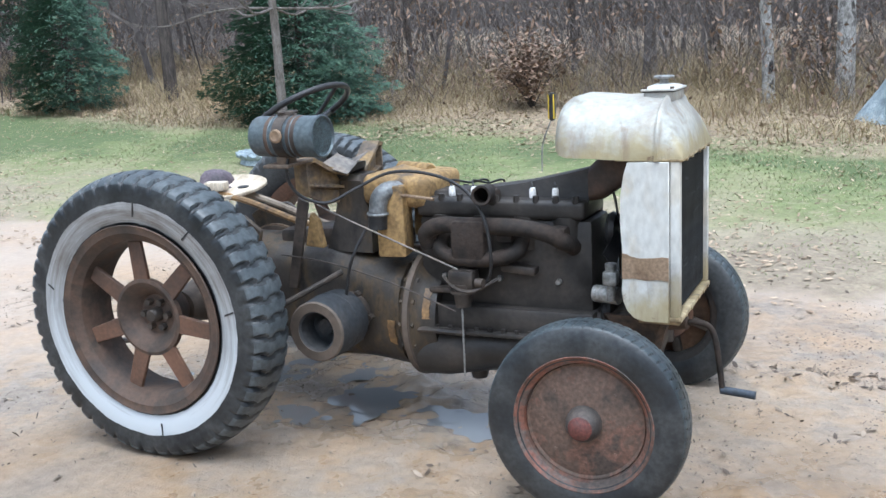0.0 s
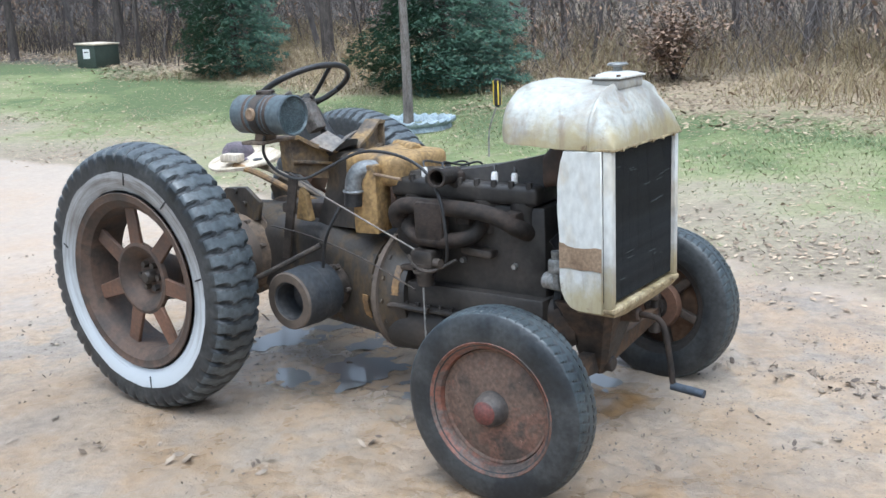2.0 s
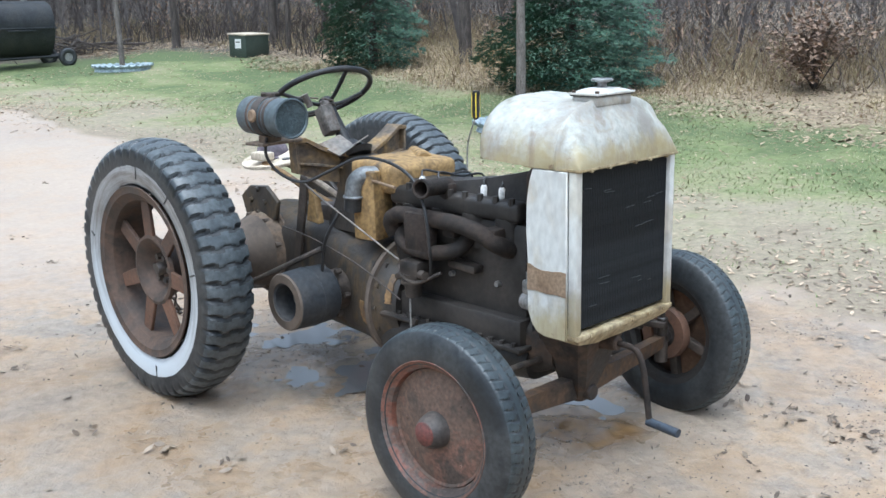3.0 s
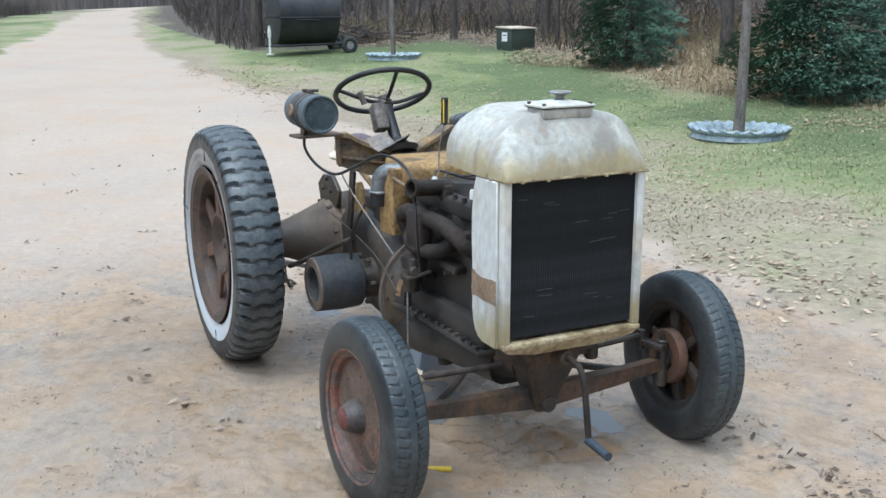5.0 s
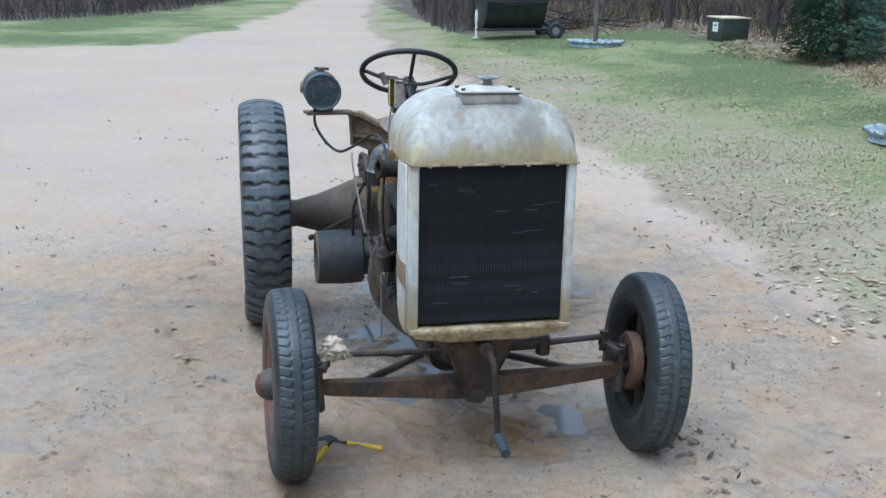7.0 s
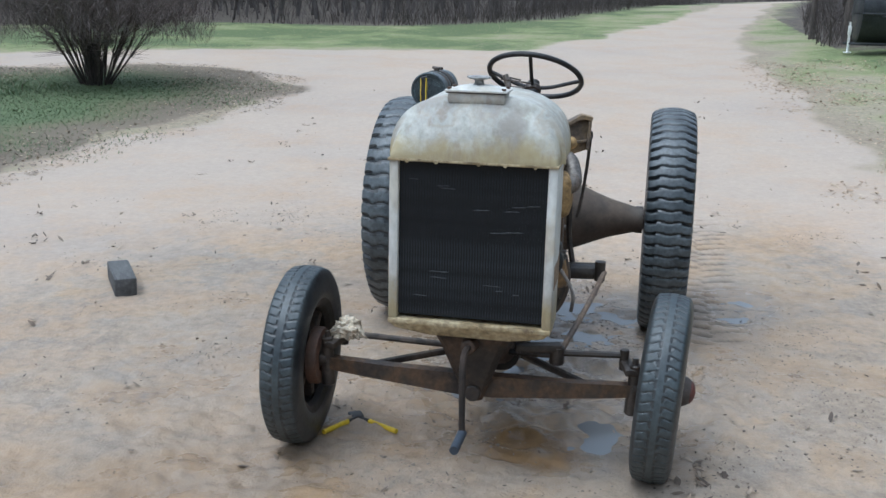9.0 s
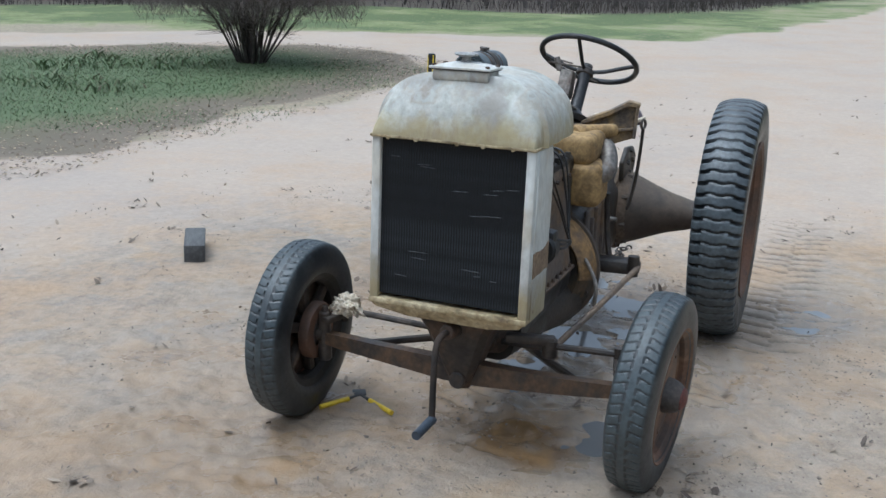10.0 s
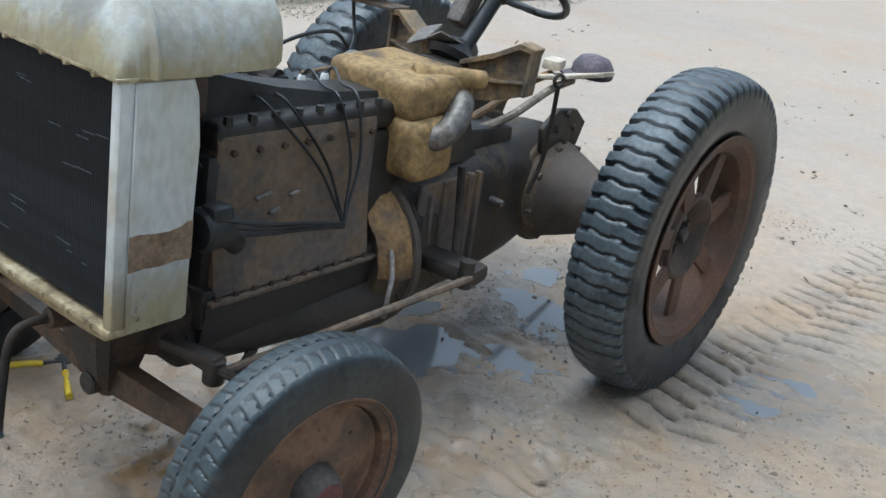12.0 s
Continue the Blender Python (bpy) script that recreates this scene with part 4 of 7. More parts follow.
def leaves(name, x, y, z, size, label, material, tilt=0.35, category="leaves"):
    n = len(x)
    a, s = rng.uniform(0, 2 * np.pi, n), size * rng.uniform(0.6, 1.2, n)
    w = s * rng.uniform(0.25, 0.5, n)
    t1, t2 = rng.normal(0, tilt, n), rng.normal(0, tilt, n)
    ca, sa = np.cos(a), np.sin(a)
    P = np.zeros((n, 6, 3))
    for i, (u, v, up) in enumerate(((-1, 0, 0.1), (-0.3, 1, 0.25), (0.4, 0.9, 0.1), (1, 0, 0.3), (0.35, -1, 0.15), (-0.35, -0.8, 0.3))):
        du, dv = u * s / 2, v * w / 2
        P[:, i] = np.stack([x + ca * du - sa * dv, y + sa * du + ca * dv, z + t1 * du + t2 * dv + up * s * 0.3], -1)
    P[:, :, 2] += (np.maximum(z - P[:, :, 2].min(1), 0) * (tilt < 0.9))[:, None] + 0.002
    o = np.arange(n) * 6
    f = np.stack([o, o + 1, o + 2, o + 3, o + 4, o + 5], -1).tolist()
    tagged(new(name, heap(name, P.reshape(-1, 3).tolist(), f, material)), label, category, kind="stuff")


gi = lambda x, y: (np.searchsorted(gx, x).clip(1, nx - 1), np.searchsorted(gy, y).clip(1, ny - 1))


def ground_at(x, y):
    i, j = gi(np.asarray(x), np.asarray(y))
    fx, fy = (x - gx[i - 1]) / (gx[i] - gx[i - 1]), (y - gy[j - 1]) / (gy[j] - gy[j - 1])
    return GZ[i - 1, j - 1] * (1 - fx) * (1 - fy) + GZ[i, j - 1] * fx * (1 - fy) + GZ[i - 1, j] * (1 - fx) * fy + GZ[i, j] * fx * fy


def build_lawn():
    def thick(x, y):
        g = inside_lawn(x, y)
        return (g > rng.uniform(-0.05, 2.8, len(x)) * np.clip(0.85 + 1.3 * wave(x, y, 0.55, 20) + 0.5 * wave(x, y, 0.2, 24), 0.1, 9)) & (inside_wood(x, y) < 0.3)
    a = scatter(105000, (-9, 7, 1.8, 8.4), thick)
    b = scatter(26000, (-24, -7, -14, 9), thick)
    x, y = np.concatenate([a[0], b[0]]), np.concatenate([a[1], b[1]])
    x, y = x[inside_island(x, y) < 0], y[inside_island(x, y) < 0]
    h = rng.uniform(0.007, 0.026, len(x)) * (1 + 0.6 * wave(x, y, 0.8, 21))
    me = strips(x, y, ground_at(x, y) - 0.004, np.clip(h, 0.005, 1), rng.uniform(0.004, 0.009, len(x)), 1.9, "lawn_grass", GRASS)
    tagged(new("lawn_grass", me), "thin green and straw-coloured lawn grass", "grass", kind="stuff")
    x, y = scatter(85000, (-14, 7, 1.3, 9), lambda x, y: (inside_lawn(x, y) > rng.uniform(-0.3, 0.3, len(x)) + 0.35 * wave(x, y, 0.5, 22)) & (rng.random(len(x)) < 0.05 + 0.6 * np.exp(-np.clip(inside_lawn(x, y), 0, 9) / 1.3) * np.clip(0.7 + wave(x, y, 0.45, 63), 0.1, 1.6)))
    x2, y2 = scatter(36000, (-11, 3.2, -11, -3.8), lambda x, y: (inside_island(x, y) > -0.3 + 0.25 * wave(x, y, 0.5, 22)) & (inside_island(x, y) < rng.uniform(0.0, 1.5, len(x)) + 0.6 * wave(x, y, 0.8, 61)))
    cut = len(x2) // 2
    leaves("island_leaves", x2[:cut], y2[:cut], ground_at(x2[:cut], y2[:cut]) + 0.004, 0.045, "dull brown fallen leaves round the island's edge", LITTER_LEAF, 0.2)
    leaves("island_leaves", x2[cut:], y2[cut:], ground_at(x2[cut:], y2[cut:]) + 0.004, 0.04, "pale tan fallen leaves round the island's edge", WOOD_LEAF, 0.2)
    xi, yi = scatter(120000, (-11, 3, -11, -4.2), lambda x, y: inside_island(x, y) > rng.uniform(0.3, 2.2, len(x)) + 0.9 * wave(x, y, 0.7, 41))
    me = strips(xi, yi, ground_at(xi, yi) - 0.004, rng.uniform(0.01, 0.035, len(xi)), rng.uniform(0.005, 0.011, len(xi)), 1.8, "ground_cover", GROUND_COVER)
    tagged(new("ground_cover", me), "dark green low growth on the island", "grass", kind="stuff")
    xi, yi = scatter(1500, (-7.6, -4.6, -10, -6.6), lambda x, y: (wave(x, y, 0.7, 42) > 0.1) & (inside_island(x, y) > 0.8))
    me = strips(xi, yi, ground_at(xi, yi) - 0.01, rng.uniform(0.05, 0.17, len(xi)), rng.uniform(0.012, 0.032, len(xi)), 1.3, "weeds", GROUND_COVER)
    tagged(new("weeds", me), "tall dark green weeds on the island", "weeds", kind="stuff")
    leaves("fallen_leaves", x, y, ground_at(x, y) + 0.004, 0.05, "brown fallen leaves on the grass", LEAF, 0.2)
    x, y = scatter(220, (-9, 4.5, -4.6, 2.2), lambda x, y: np.hypot(x, y) > 0)
    x2, y2 = scatter(520, (1.6, 4.4, 0.5, 1.1), lambda x, y: (np.abs(y - 0.77) < 0.12) & (wave(x, y, 0.15, 36) > -0.3))
    cx, cy = rng.uniform(-6, 4.2, 130), rng.uniform(-3.6, 1.2, 130)
    cn = rng.integers(2, 7, 130)
    x3, y3 = np.repeat(cx, cn) + rng.normal(0, 0.03, cn.sum()), np.repeat(cy, cn) + rng.normal(0, 0.03, cn.sum())
    x4, y4 = scatter(1000, (-2, 4.6, 1.3, 3.2), lambda x, y: rng.random(len(x)) < 0.12 + 0.6 * np.clip(y - 1.5, 0, 1))
    x, y = np.concatenate([x, x2, x3, x4]), np.concatenate([y, y2, y3, y4])
    leaves("scattered_leaves", x, y, ground_at(x, y), 0.042, "brown leaves scattered over the sandy yard", DEAD_LEAF)
    x, y = scatter(17000, (-3, 4.4, -3.4, 2.2), lambda x, y: wave(x, y, 0.25, 30) + rng.uniform(-1, 1, len(x)) > 1.15 - 0.9 * np.exp(-(((x - 1.3) / 1.5) ** 2 + ((y - 0.1) / 1.3) ** 2)))
    leaves("crumbs", x, y, ground_at(x, y), 0.016, "crumbs of soil and leaf on the yard", SOIL, 0.5, "debris")


def clods(n):
    """Small lumps of soil, eight-sided and flattened, lying in drifts round the wheels."""
    x, y = scatter(n, (-2.6, 4.2, -2.8, 1.9), lambda x, y: wave(x, y, 0.18, 50) + 0.8 * wave(x, y, 0.6, 51) + rng.uniform(-1, 1, len(x)) > 1.5 - 1.5 * np.exp(-(((x - 1.2) / 1.6) ** 2 + ((y - 0.1) / 1.2) ** 2)))
    m = len(x)
    r = rng.uniform(0.0018, 0.005, m) * (1 + 0.8 * (rng.random(m) < 0.06))
    a, z = rng.uniform(0, 2 * np.pi, m), ground_at(x, y)
    P = np.zeros((m, 6, 3))
    for i in range(4):
        q, k = a + i * np.pi / 2 + rng.uniform(-0.3, 0.3, m), r * rng.uniform(0.7, 1.5, m)
        P[:, i] = np.stack([x + k * np.cos(q), y + k * np.sin(q), z + 0.25 * r], -1)
    P[:, 4] = np.stack([x, y, z + r * rng.uniform(0.7, 1.2, m)], -1)
    P[:, 5] = np.stack([x, y, z - r], -1)
    o = np.arange(m) * 6
    f = np.concatenate([np.stack([o + i, o + (i + 1) % 4, o + 4], -1) for i in range(4)] + [np.stack([o + (i + 1) % 4, o + i, o + 5], -1) for i in range(4)])
    tagged(new("soil_clods", heap("soil_clods", P.reshape(-1, 3).tolist(), f.tolist(), CLOD)), "small damp clods of sandy soil round the tractor", "soil", kind="stuff")


def build_backdrop():
    """A far wall of bare woods round the place."""
    m = surf("distant_woods", [(0.09, 0.078, 0.073), (0.115, 0.101, 0.095), (0.135, 0.12, 0.113), (0.1, 0.088, 0.082)], (0.9, 1.0), 0.0, 0.5, 3, 0.0, 0.01, 0.35, (2.2, 2.2, 0.12))
    b = BM()
    lo, hi = [], []
    for i in range(160):
        a = 2 * math.pi * i / 160
        r = 46 + 3 * math.sin(5 * a) + 42 * max(0.0, -math.cos(a)) ** 2
        lo.append((r * math.cos(a) - 4, r * math.sin(a), -3))
        hi.append((r * math.cos(a) - 4, r * math.sin(a), 9 + 1.2 * math.sin(17 * a) + 0.8 * math.sin(41 * a)))
    rings(b, [lo, hi], caps=False)
    solo("backdrop", b, m, "distant grey-brown bare woods", "backdrop", kind="structure")


build_woods()
build_lawn()
clods(60000)
build_backdrop()


# ---- the tractor: x ahead, rear axle at x = 0, front axle at x = 1.6 ----
TR = thing("tractor", "old rusty farm tractor with a white tank and radiator", "tractor", (0.8, 0, 0))


def sidewall_material():
    """Rubber whose outer sidewall carries a worn coat of white paint."""
    m = RUBBER.copy()
    m.name = "painted_rubber"
    t = m.node_tree
    n, k = t.nodes, t.links
    b = n["Principled BSDF"]
    old = b.inputs["Base Color"].links[0].from_socket
    co = n.new("ShaderNodeTexCoord")
    sep = n.new("ShaderNodeSeparateXYZ")
    k.new(co.outputs["Object"], sep.inputs[0])

    def op(kind, a, c, d=None):
        x = n.new("ShaderNodeMath")
        x.operation = kind
        for i, v in enumerate((a, c, d)):
            if v is None:
                continue
            if isinstance(v, (int, float)):
                x.inputs[i].default_value = v
            else:
                k.new(v, x.inputs[i])
        return x.outputs[0]

    r = op("SQRT", op("ADD", op("MULTIPLY", sep.outputs[0], sep.outputs[0]), op("MULTIPLY", sep.outputs[2], sep.outputs[2])), 0)
    no = n.new("ShaderNodeTexNoise")
    no.inputs["Scale"].default_value, no.inputs["Detail"].default_value, no.inputs["Roughness"].default_value = 12.0, 7.0, 0.68
    k.new(co.outputs["Object"], no.inputs["Vector"])
    band = op("LESS_THAN", op("ABSOLUTE", op("SUBTRACT", r, 0.391), 0), op("ADD", 0.036, op("MULTIPLY", op("SUBTRACT", no.outputs["Fac"], 0.5), 0.02)))
    front = op("GREATER_THAN", sep.outputs[1], 0.05)
    lo = n.new("ShaderNodeMapRange")
    for i, v in ((1, 0.3), (2, -0.25), (3, 0.2), (4, 1.0)):
        lo.inputs[i].default_value = v
    k.new(op("ADD", sep.outputs[2], op("MULTIPLY", no.outputs["Fac"], 0.25)), lo.inputs[0])
    ramp = n.new("ShaderNodeValToRGB")
    ramp.color_ramp.elements[0].color, ramp.color_ramp.elements[1].color = (0.14, 0.128, 0.116, 1), (0.5, 0.53, 0.55, 1)
    ramp.color_ramp.elements[0].position, ramp.color_ramp.elements[1].position = 0.36, 0.66
    ring = n.new("ShaderNodeCombineXYZ")
    for i, v in enumerate((op("MULTIPLY", r, 62.0), op("MULTIPLY", sep.outputs[0], 3.0), op("MULTIPLY", sep.outputs[2], 3.0))):
        k.new(v, ring.inputs[i])
    scrape = n.new("ShaderNodeTexNoise")
    scrape.inputs["Scale"].default_value, scrape.inputs["Detail"].default_value, scrape.inputs["Roughness"].default_value = 1.0, 5.0, 0.7
    k.new(ring.outputs[0], scrape.inputs["Vector"])
    k.new(op("ADD", op("MULTIPLY", lo.outputs[0], 0.34), op("ADD", op("MULTIPLY", no.outputs["Fac"], 0.2), op("MULTIPLY", scrape.outputs["Fac"], 0.54))), ramp.inputs[0])
    mx = n.new("ShaderNodeMix")
    mx.data_type = "RGBA"
    k.new(op("MULTIPLY", band, front), mx.inputs[0])
    k.new(old, mx.inputs[6])
    k.new(ramp.outputs[0], mx.inputs[7])
    k.new(mx.outputs[2], b.inputs["Base Color"])
    return m


PAINTED = sidewall_material()


def tyre_mesh(name, material, tread, prof, per, lugs, lugf):
    """prof: (radius, y, tread weight) from the outer bead over the tread to the inner bead; lugf(phase, y): height."""
    nseg = per * lugs
    V, F = [], []
    np_ = len(prof)
    for i in range(nseg):
        for r, y, w in prof:
            ph = i / per
            a = 2 * math.pi * i / nseg
            rr = r + (w * lugf(ph, y) if w else 0)
            V.append((rr * math.cos(a), y, rr * math.sin(a)))
    for i in range(nseg):
        j = (i + 1) % nseg
        for q in range(np_ - 1):
            F.append((i * np_ + q, j * np_ + q, j * np_ + q + 1, i * np_ + q + 1))
    me = heap(name, V, F, material, 1)
    me.materials.append(tread)
    # lug tops take the tread colour with its painted sky light, grooves plain rubber
    top = [1 if prof[q][2] == 1 and prof[q + 1][2] == 1 and min(lugf(i / per, prof[q][1]), lugf(i / per, prof[q + 1][1])) > -0.002 else 0 for i in range(nseg) for q in range(np_ - 1)]
    me.polygons.foreach_set("material_index", top)
    me.set_sharp_from_angle(angle=radians(40))
    return me


def rear_lugs(ph, yy):
    """Cross bars with a wavy middle and staggered shoulder blocks."""
    y = yy / 0.78
    f = (ph + 0.1 * math.cos(y / 0.105 * math.pi * 2.0) + (0.0 if abs(y) < 0.08 else 0.06)) % 1.0
    groove = max(0.0, 1 - abs(f - 0.5) / (0.11 if abs(y) < 0.075 else 0.17))
    return -0.012 * min(1, groove * 2.2) * (0.55 if abs(y) < 0.07 else 1.25)


def front_lugs(ph, y):
    """A plain middle rib, saw-toothed grooves beside it and slanted blocks out to the shoulders."""
    a = abs(y)
    f = (ph + (0.25 if y > 0 else -0.1) + 9.0 * (a - 0.012)) % 1.0
    d = -0.0032 if abs(a - 0.0125 - 0.003 * f) < 0.0028 else 0.0
    if f < 0.2 and 0.011 < a < 0.053:
        d = min(d, -0.0028 * min(1, (0.2 - f) / 0.08))
    return d


rear_prof = [(0.335, 0.1, 0), (0.35, 0.112, 0), (0.372, 0.122, 0), (0.4, 0.129, 0), (0.427, 0.1315, 0), (0.436, 0.13, 0), (0.45, 0.131, 0.35), (0.468, 0.1305, 0.8), (0.484, 0.127, 1), (0.494, 0.122, 1), (0.5, 0.112, 1), (0.506, 0.094, 1), (0.51, 0.08, 1), (0.513, 0.066, 1), (0.516, 0.044, 1), (0.518, 0.022, 1), (0.5185, 0.0, 1)]
rear_prof = [(r * 1.014, y * 0.78, w) for r, y, w in rear_prof]
rear_prof += [(r, -y, w) for r, y, w in rear_prof[-2::-1]]
TYRE_R = tyre_mesh("rear_tyre", PAINTED, REAR_TREAD, rear_prof, 12, 50, rear_lugs)
TYRE_L = tyre_mesh("rear_tyre", RUBBER, REAR_TREAD, rear_prof, 10, 66, rear_lugs)
crown = [(0.2, 0.058, 0), (0.215, 0.066, 0), (0.235, 0.068, 0), (0.262, 0.066, 0), (0.284, 0.061, 0.5), (0.297, 0.054, 1)]
crown += [(0.309 - 2.8 * y * y, y, 1) for y in (0.049, 0.0455, 0.04, 0.0385, 0.0345, 0.033, 0.028, 0.022, 0.0175, 0.0165, 0.0095, 0.0085, 0.004)]
front_prof = crown + [(0.309, 0.0, 1)] + [(r, -y, w) for r, y, w in crown[::-1]]
TYRE_F = tyre_mesh("front_tyre", RUBBER, TREAD, front_prof, 10, 62, front_lugs)


def rear_wheel(at, tyre, label, rim):
    """Local y is the outer side."""
    b = BM()
    # the rim: bead flanges, well and inner drum edge
    lathe(b, (0, 0, 0), (0, 1, 0), [(0.3, 0.05), (0.318, 0.066), (0.322, 0.082), (0.338, 0.087), (0.348, 0.096), (0.345, 0.1), (0.333, 0.095), (0.318, 0.095), (0.306, 0.084), (0.288, 0.07), (0.28, 0.045), (0.28, -0.075), (0.3, -0.086), (0.345, -0.098), (0.345, -0.09), (0.31, -0.076), (0.3, 0.0)], 64, True)
    w = part("rear_wheel", b, rim, TR, label, at, 30)
    part("tyre", tyre, None, w, "", at)
    for i in range(7):
        a = 2 * math.pi * (i + 0.64) / 7
        b = BM()
        s = Matrix.Rotation(-a, 4, "Y")
        plate(b, [(0.125, -0.034), (0.288, -0.029), (0.288, 0.029), (0.125, 0.034)], pose(0, 0, 0) @ s @ pose(0, 0.038, 0, 90, 0, 0) @ pose(0, 0, -0.008), 0.016, 0.003)
        part("spoke", b, SPOKE, w, "", at)
    b = BM()
    lathe(b, (0, 0, 0), (0, 1, 0), [(0.001, -0.008), (0.072, -0.008), (0.084, 0.008), (0.118, 0.044), (0.13, 0.05), (0.142, 0.047), (0.146, 0.032), (0.13, 0.02), (0.1, -0.05), (0.07, -0.1), (0.001, -0.105)], 40)
    h = part("hub", b, RUST, w, "dusty rust-brown dished hub", at)
    b = BM()
    lathe(b, (0, 0, 0), (0, 1, 0), [(0.001, 0.032), (0.02, 0.032), (0.026, 0.024), (0.028, -0.012)], 18)
    part("axle_nut", b, IRON, w, "", at)
    for i in range(6):
        b = BM()
        p = (0.052 * math.cos(math.pi * i / 3), -0.012, 0.052 * math.sin(math.pi * i / 3))
        cyl(b, p, (p[0], 0.014, p[2]), 0.014, 0.0126, 6)
        part("hub_nut", b, IRON, w, "", at)
    return w


RW = rear_wheel(pose(-0.022, -0.628, 0.518, 0, 0, 180), TYRE_R, "rusty seven-spoked wheel with a white-painted tyre wall", RUST)
rear_wheel(pose(-0.03, 0.628, 0.518, 0, 25, 0), TYRE_L, "rusty seven-spoked wheel with a bare black lugged tyre", SPOKE)


for a, l, tw in ((95, 0.05, 4), (128, 0.045, 10), (172, 0.04, -12), (262, 0.05, 6), (15, 0.03, 20)):
    b = BM()
    box(b, (0, 0, 0), (l, 0.003, 0.006), (0, tw, 0), 0.001)
    q = radians(a)
    part("scratch", b, BLACK, RW, "dark crack in the painted tyre wall", pose(-0.022 - 0.405 * math.cos(q), -0.628 - 0.1015, 0.518 + 0.405 * math.sin(q)) @ Matrix.Rotation(radians(a), 4, "Y"))


def front_wheel(at, label, rim, disc):
    b = BM()
    lathe(b, (0, 0, 0), (0, 1, 0), [(0.195, 0.028), (0.202, 0.044), (0.214, 0.056), (0.219, 0.063), (0.212, 0.067), (0.204, 0.06), (0.196, 0.052), (0.188, 0.046), (0.184, 0.03), (0.184, 0.0), (0.192, 0.0)], 56, True)
    w = part("front_wheel", b, rim, TR, label, at, 30)
    b = BM()
    lathe(b, (0, 0, 0), (0, 1, 0), [(0.166, -0.002), (0.166, -0.032), (0.178, -0.048), (0.2, -0.057), (0.215, -0.063), (0.215, -0.055), (0.19, -0.036), (0.18, -0.002)], 56, True)
    part("inner_rim", b, WHEEL_BLACK, w, "near-black inner rim, shade painted into its colour", at, 30)
    part("tyre", TYRE_F, None, w, "", at)
    b = BM()
    lathe(b, (0, 0, 0), (0, 1, 0), [(0.03, 0.042), (0.06, 0.04), (0.1, 0.037), (0.15, 0.032), (0.172, 0.026), (0.181, 0.031), (0.186, 0.022), (0.175, 0.017), (0.03, 0.02)], 48, True)
    bolts(b, (0, 0.032, 0), (0, 1, 0), 0.13, 8, 0.005, 0.005)
    part("wheel_disc", b, disc, w, "brown dished cover disc", at)
    for i in range(6):
        a = 2 * math.pi * (i + 0.3) / 6
        b = BM()
        box(b, (0.115, -0.012, 0), (0.115, 0.03, 0.034), (0, 0, 0), 0.006)
        bmesh.ops.rotate(b, cent=(0, 0, 0), matrix=Matrix.Rotation(a, 3, "Y"), verts=b.verts[:])
        part("spoke", b, WHEEL_BROWN, w, "", at)
    b = BM()
    lathe(b, (0, 0, 0), (0, 1, 0), [(0.001, -0.062), (0.03, -0.062), (0.058, -0.055), (0.06, -0.04), (0.045, -0.02), (0.04, 0.03), (0.056, 0.036), (0.054, 0.052), (0.05, 0.07), (0.043, 0.084), (0.034, 0.094), (0.001, 0.098)], 28)
    part("hub", b, HUB, w, "dark grey-brown domed hub", at)
    b = BM()
    lathe(b, (0, 0, 0), (0, 1, 0), [(0.055, -0.07), (0.096, -0.07), (0.1, -0.062), (0.1, -0.035), (0.085, -0.03), (0.055, -0.03)], 36, True)
    part("brake_drum", b, SPOKE, w, "orange rusty ring on the inner hub", at)
    b = BM()
    lathe(b, (0, 0, 0), (0, 1, 0), [(0.037, 0.091), (0.036, 0.0945), (0.024, 0.1025), (0.012, 0.1065), (0.001, 0.1075)], 20)
    part("hub_cap", b, RED_PAINT, w, "worn red paint on the hub's tip", at)
    return w


front_wheel(pose(1.582, -0.612, 0.302, 0, 0, 180 + 2) @ pose(0, 0, 0, 1.0), "small front wheel with a rust-brown disc and red-edged rim", RED_RIM, RED_RUST)
front_wheel(pose(1.58, 0.612, 0.302, 0, 0, -4.5) @ pose(0, 0, 0, -3.0), "small rusty front wheel with a ribbed tyre, turned outward", LEFT_DISC, LEFT_DISC)


# rear axle, gearbox, clutch housing
def section(x, w, z0, z1, r, n=6):
    """A rounded rectangle across x."""
    zc, hh = (z0 + z1) / 2, (z1 - z0) / 2
    r = min(r, w, hh)
    out = []
    for cy, cz, a0 in ((w - r, hh - r, 0), (-(w - r), hh - r, 90), (-(w - r), -(hh - r), 180), (w - r, -(hh - r), 270)):
        for i in range(n):
            a = radians(a0 + 90 * i / (n - 1))
            out.append((x, cy + r * math.cos(a), zc + cz + r * math.sin(a)))
    return out


b = BM()
rings(b, [section(*s) for s in ((-0.2, 0.1, 0.42, 0.62, 0.08), (-0.17, 0.15, 0.36, 0.68, 0.12), (-0.08, 0.17, 0.33, 0.7, 0.14), (0.08, 0.17, 0.32, 0.7, 0.14), (0.2, 0.16, 0.29, 0.69, 0.1), (0.42, 0.155, 0.25, 0.68, 0.09), (0.6, 0.17, 0.235, 0.64, 0.12), (0.74, 0.195, 0.215, 0.63, 0.16))])
gear = part("gearbox", b, HOUSING, TR, "dark greasy cast gearbox with flakes of yellow paint")
b = BM()
box(b, (0.36, 0, 0.7), (0.38, 0.17, 0.09), (0, -4, 0), 0.02, 2)
box(b, (0.53, 0, 0.74), (0.16, 0.13, 0.1), (0, 14, 0), 0.02, 2)
part("gearbox_cover", b, IRON, TR)
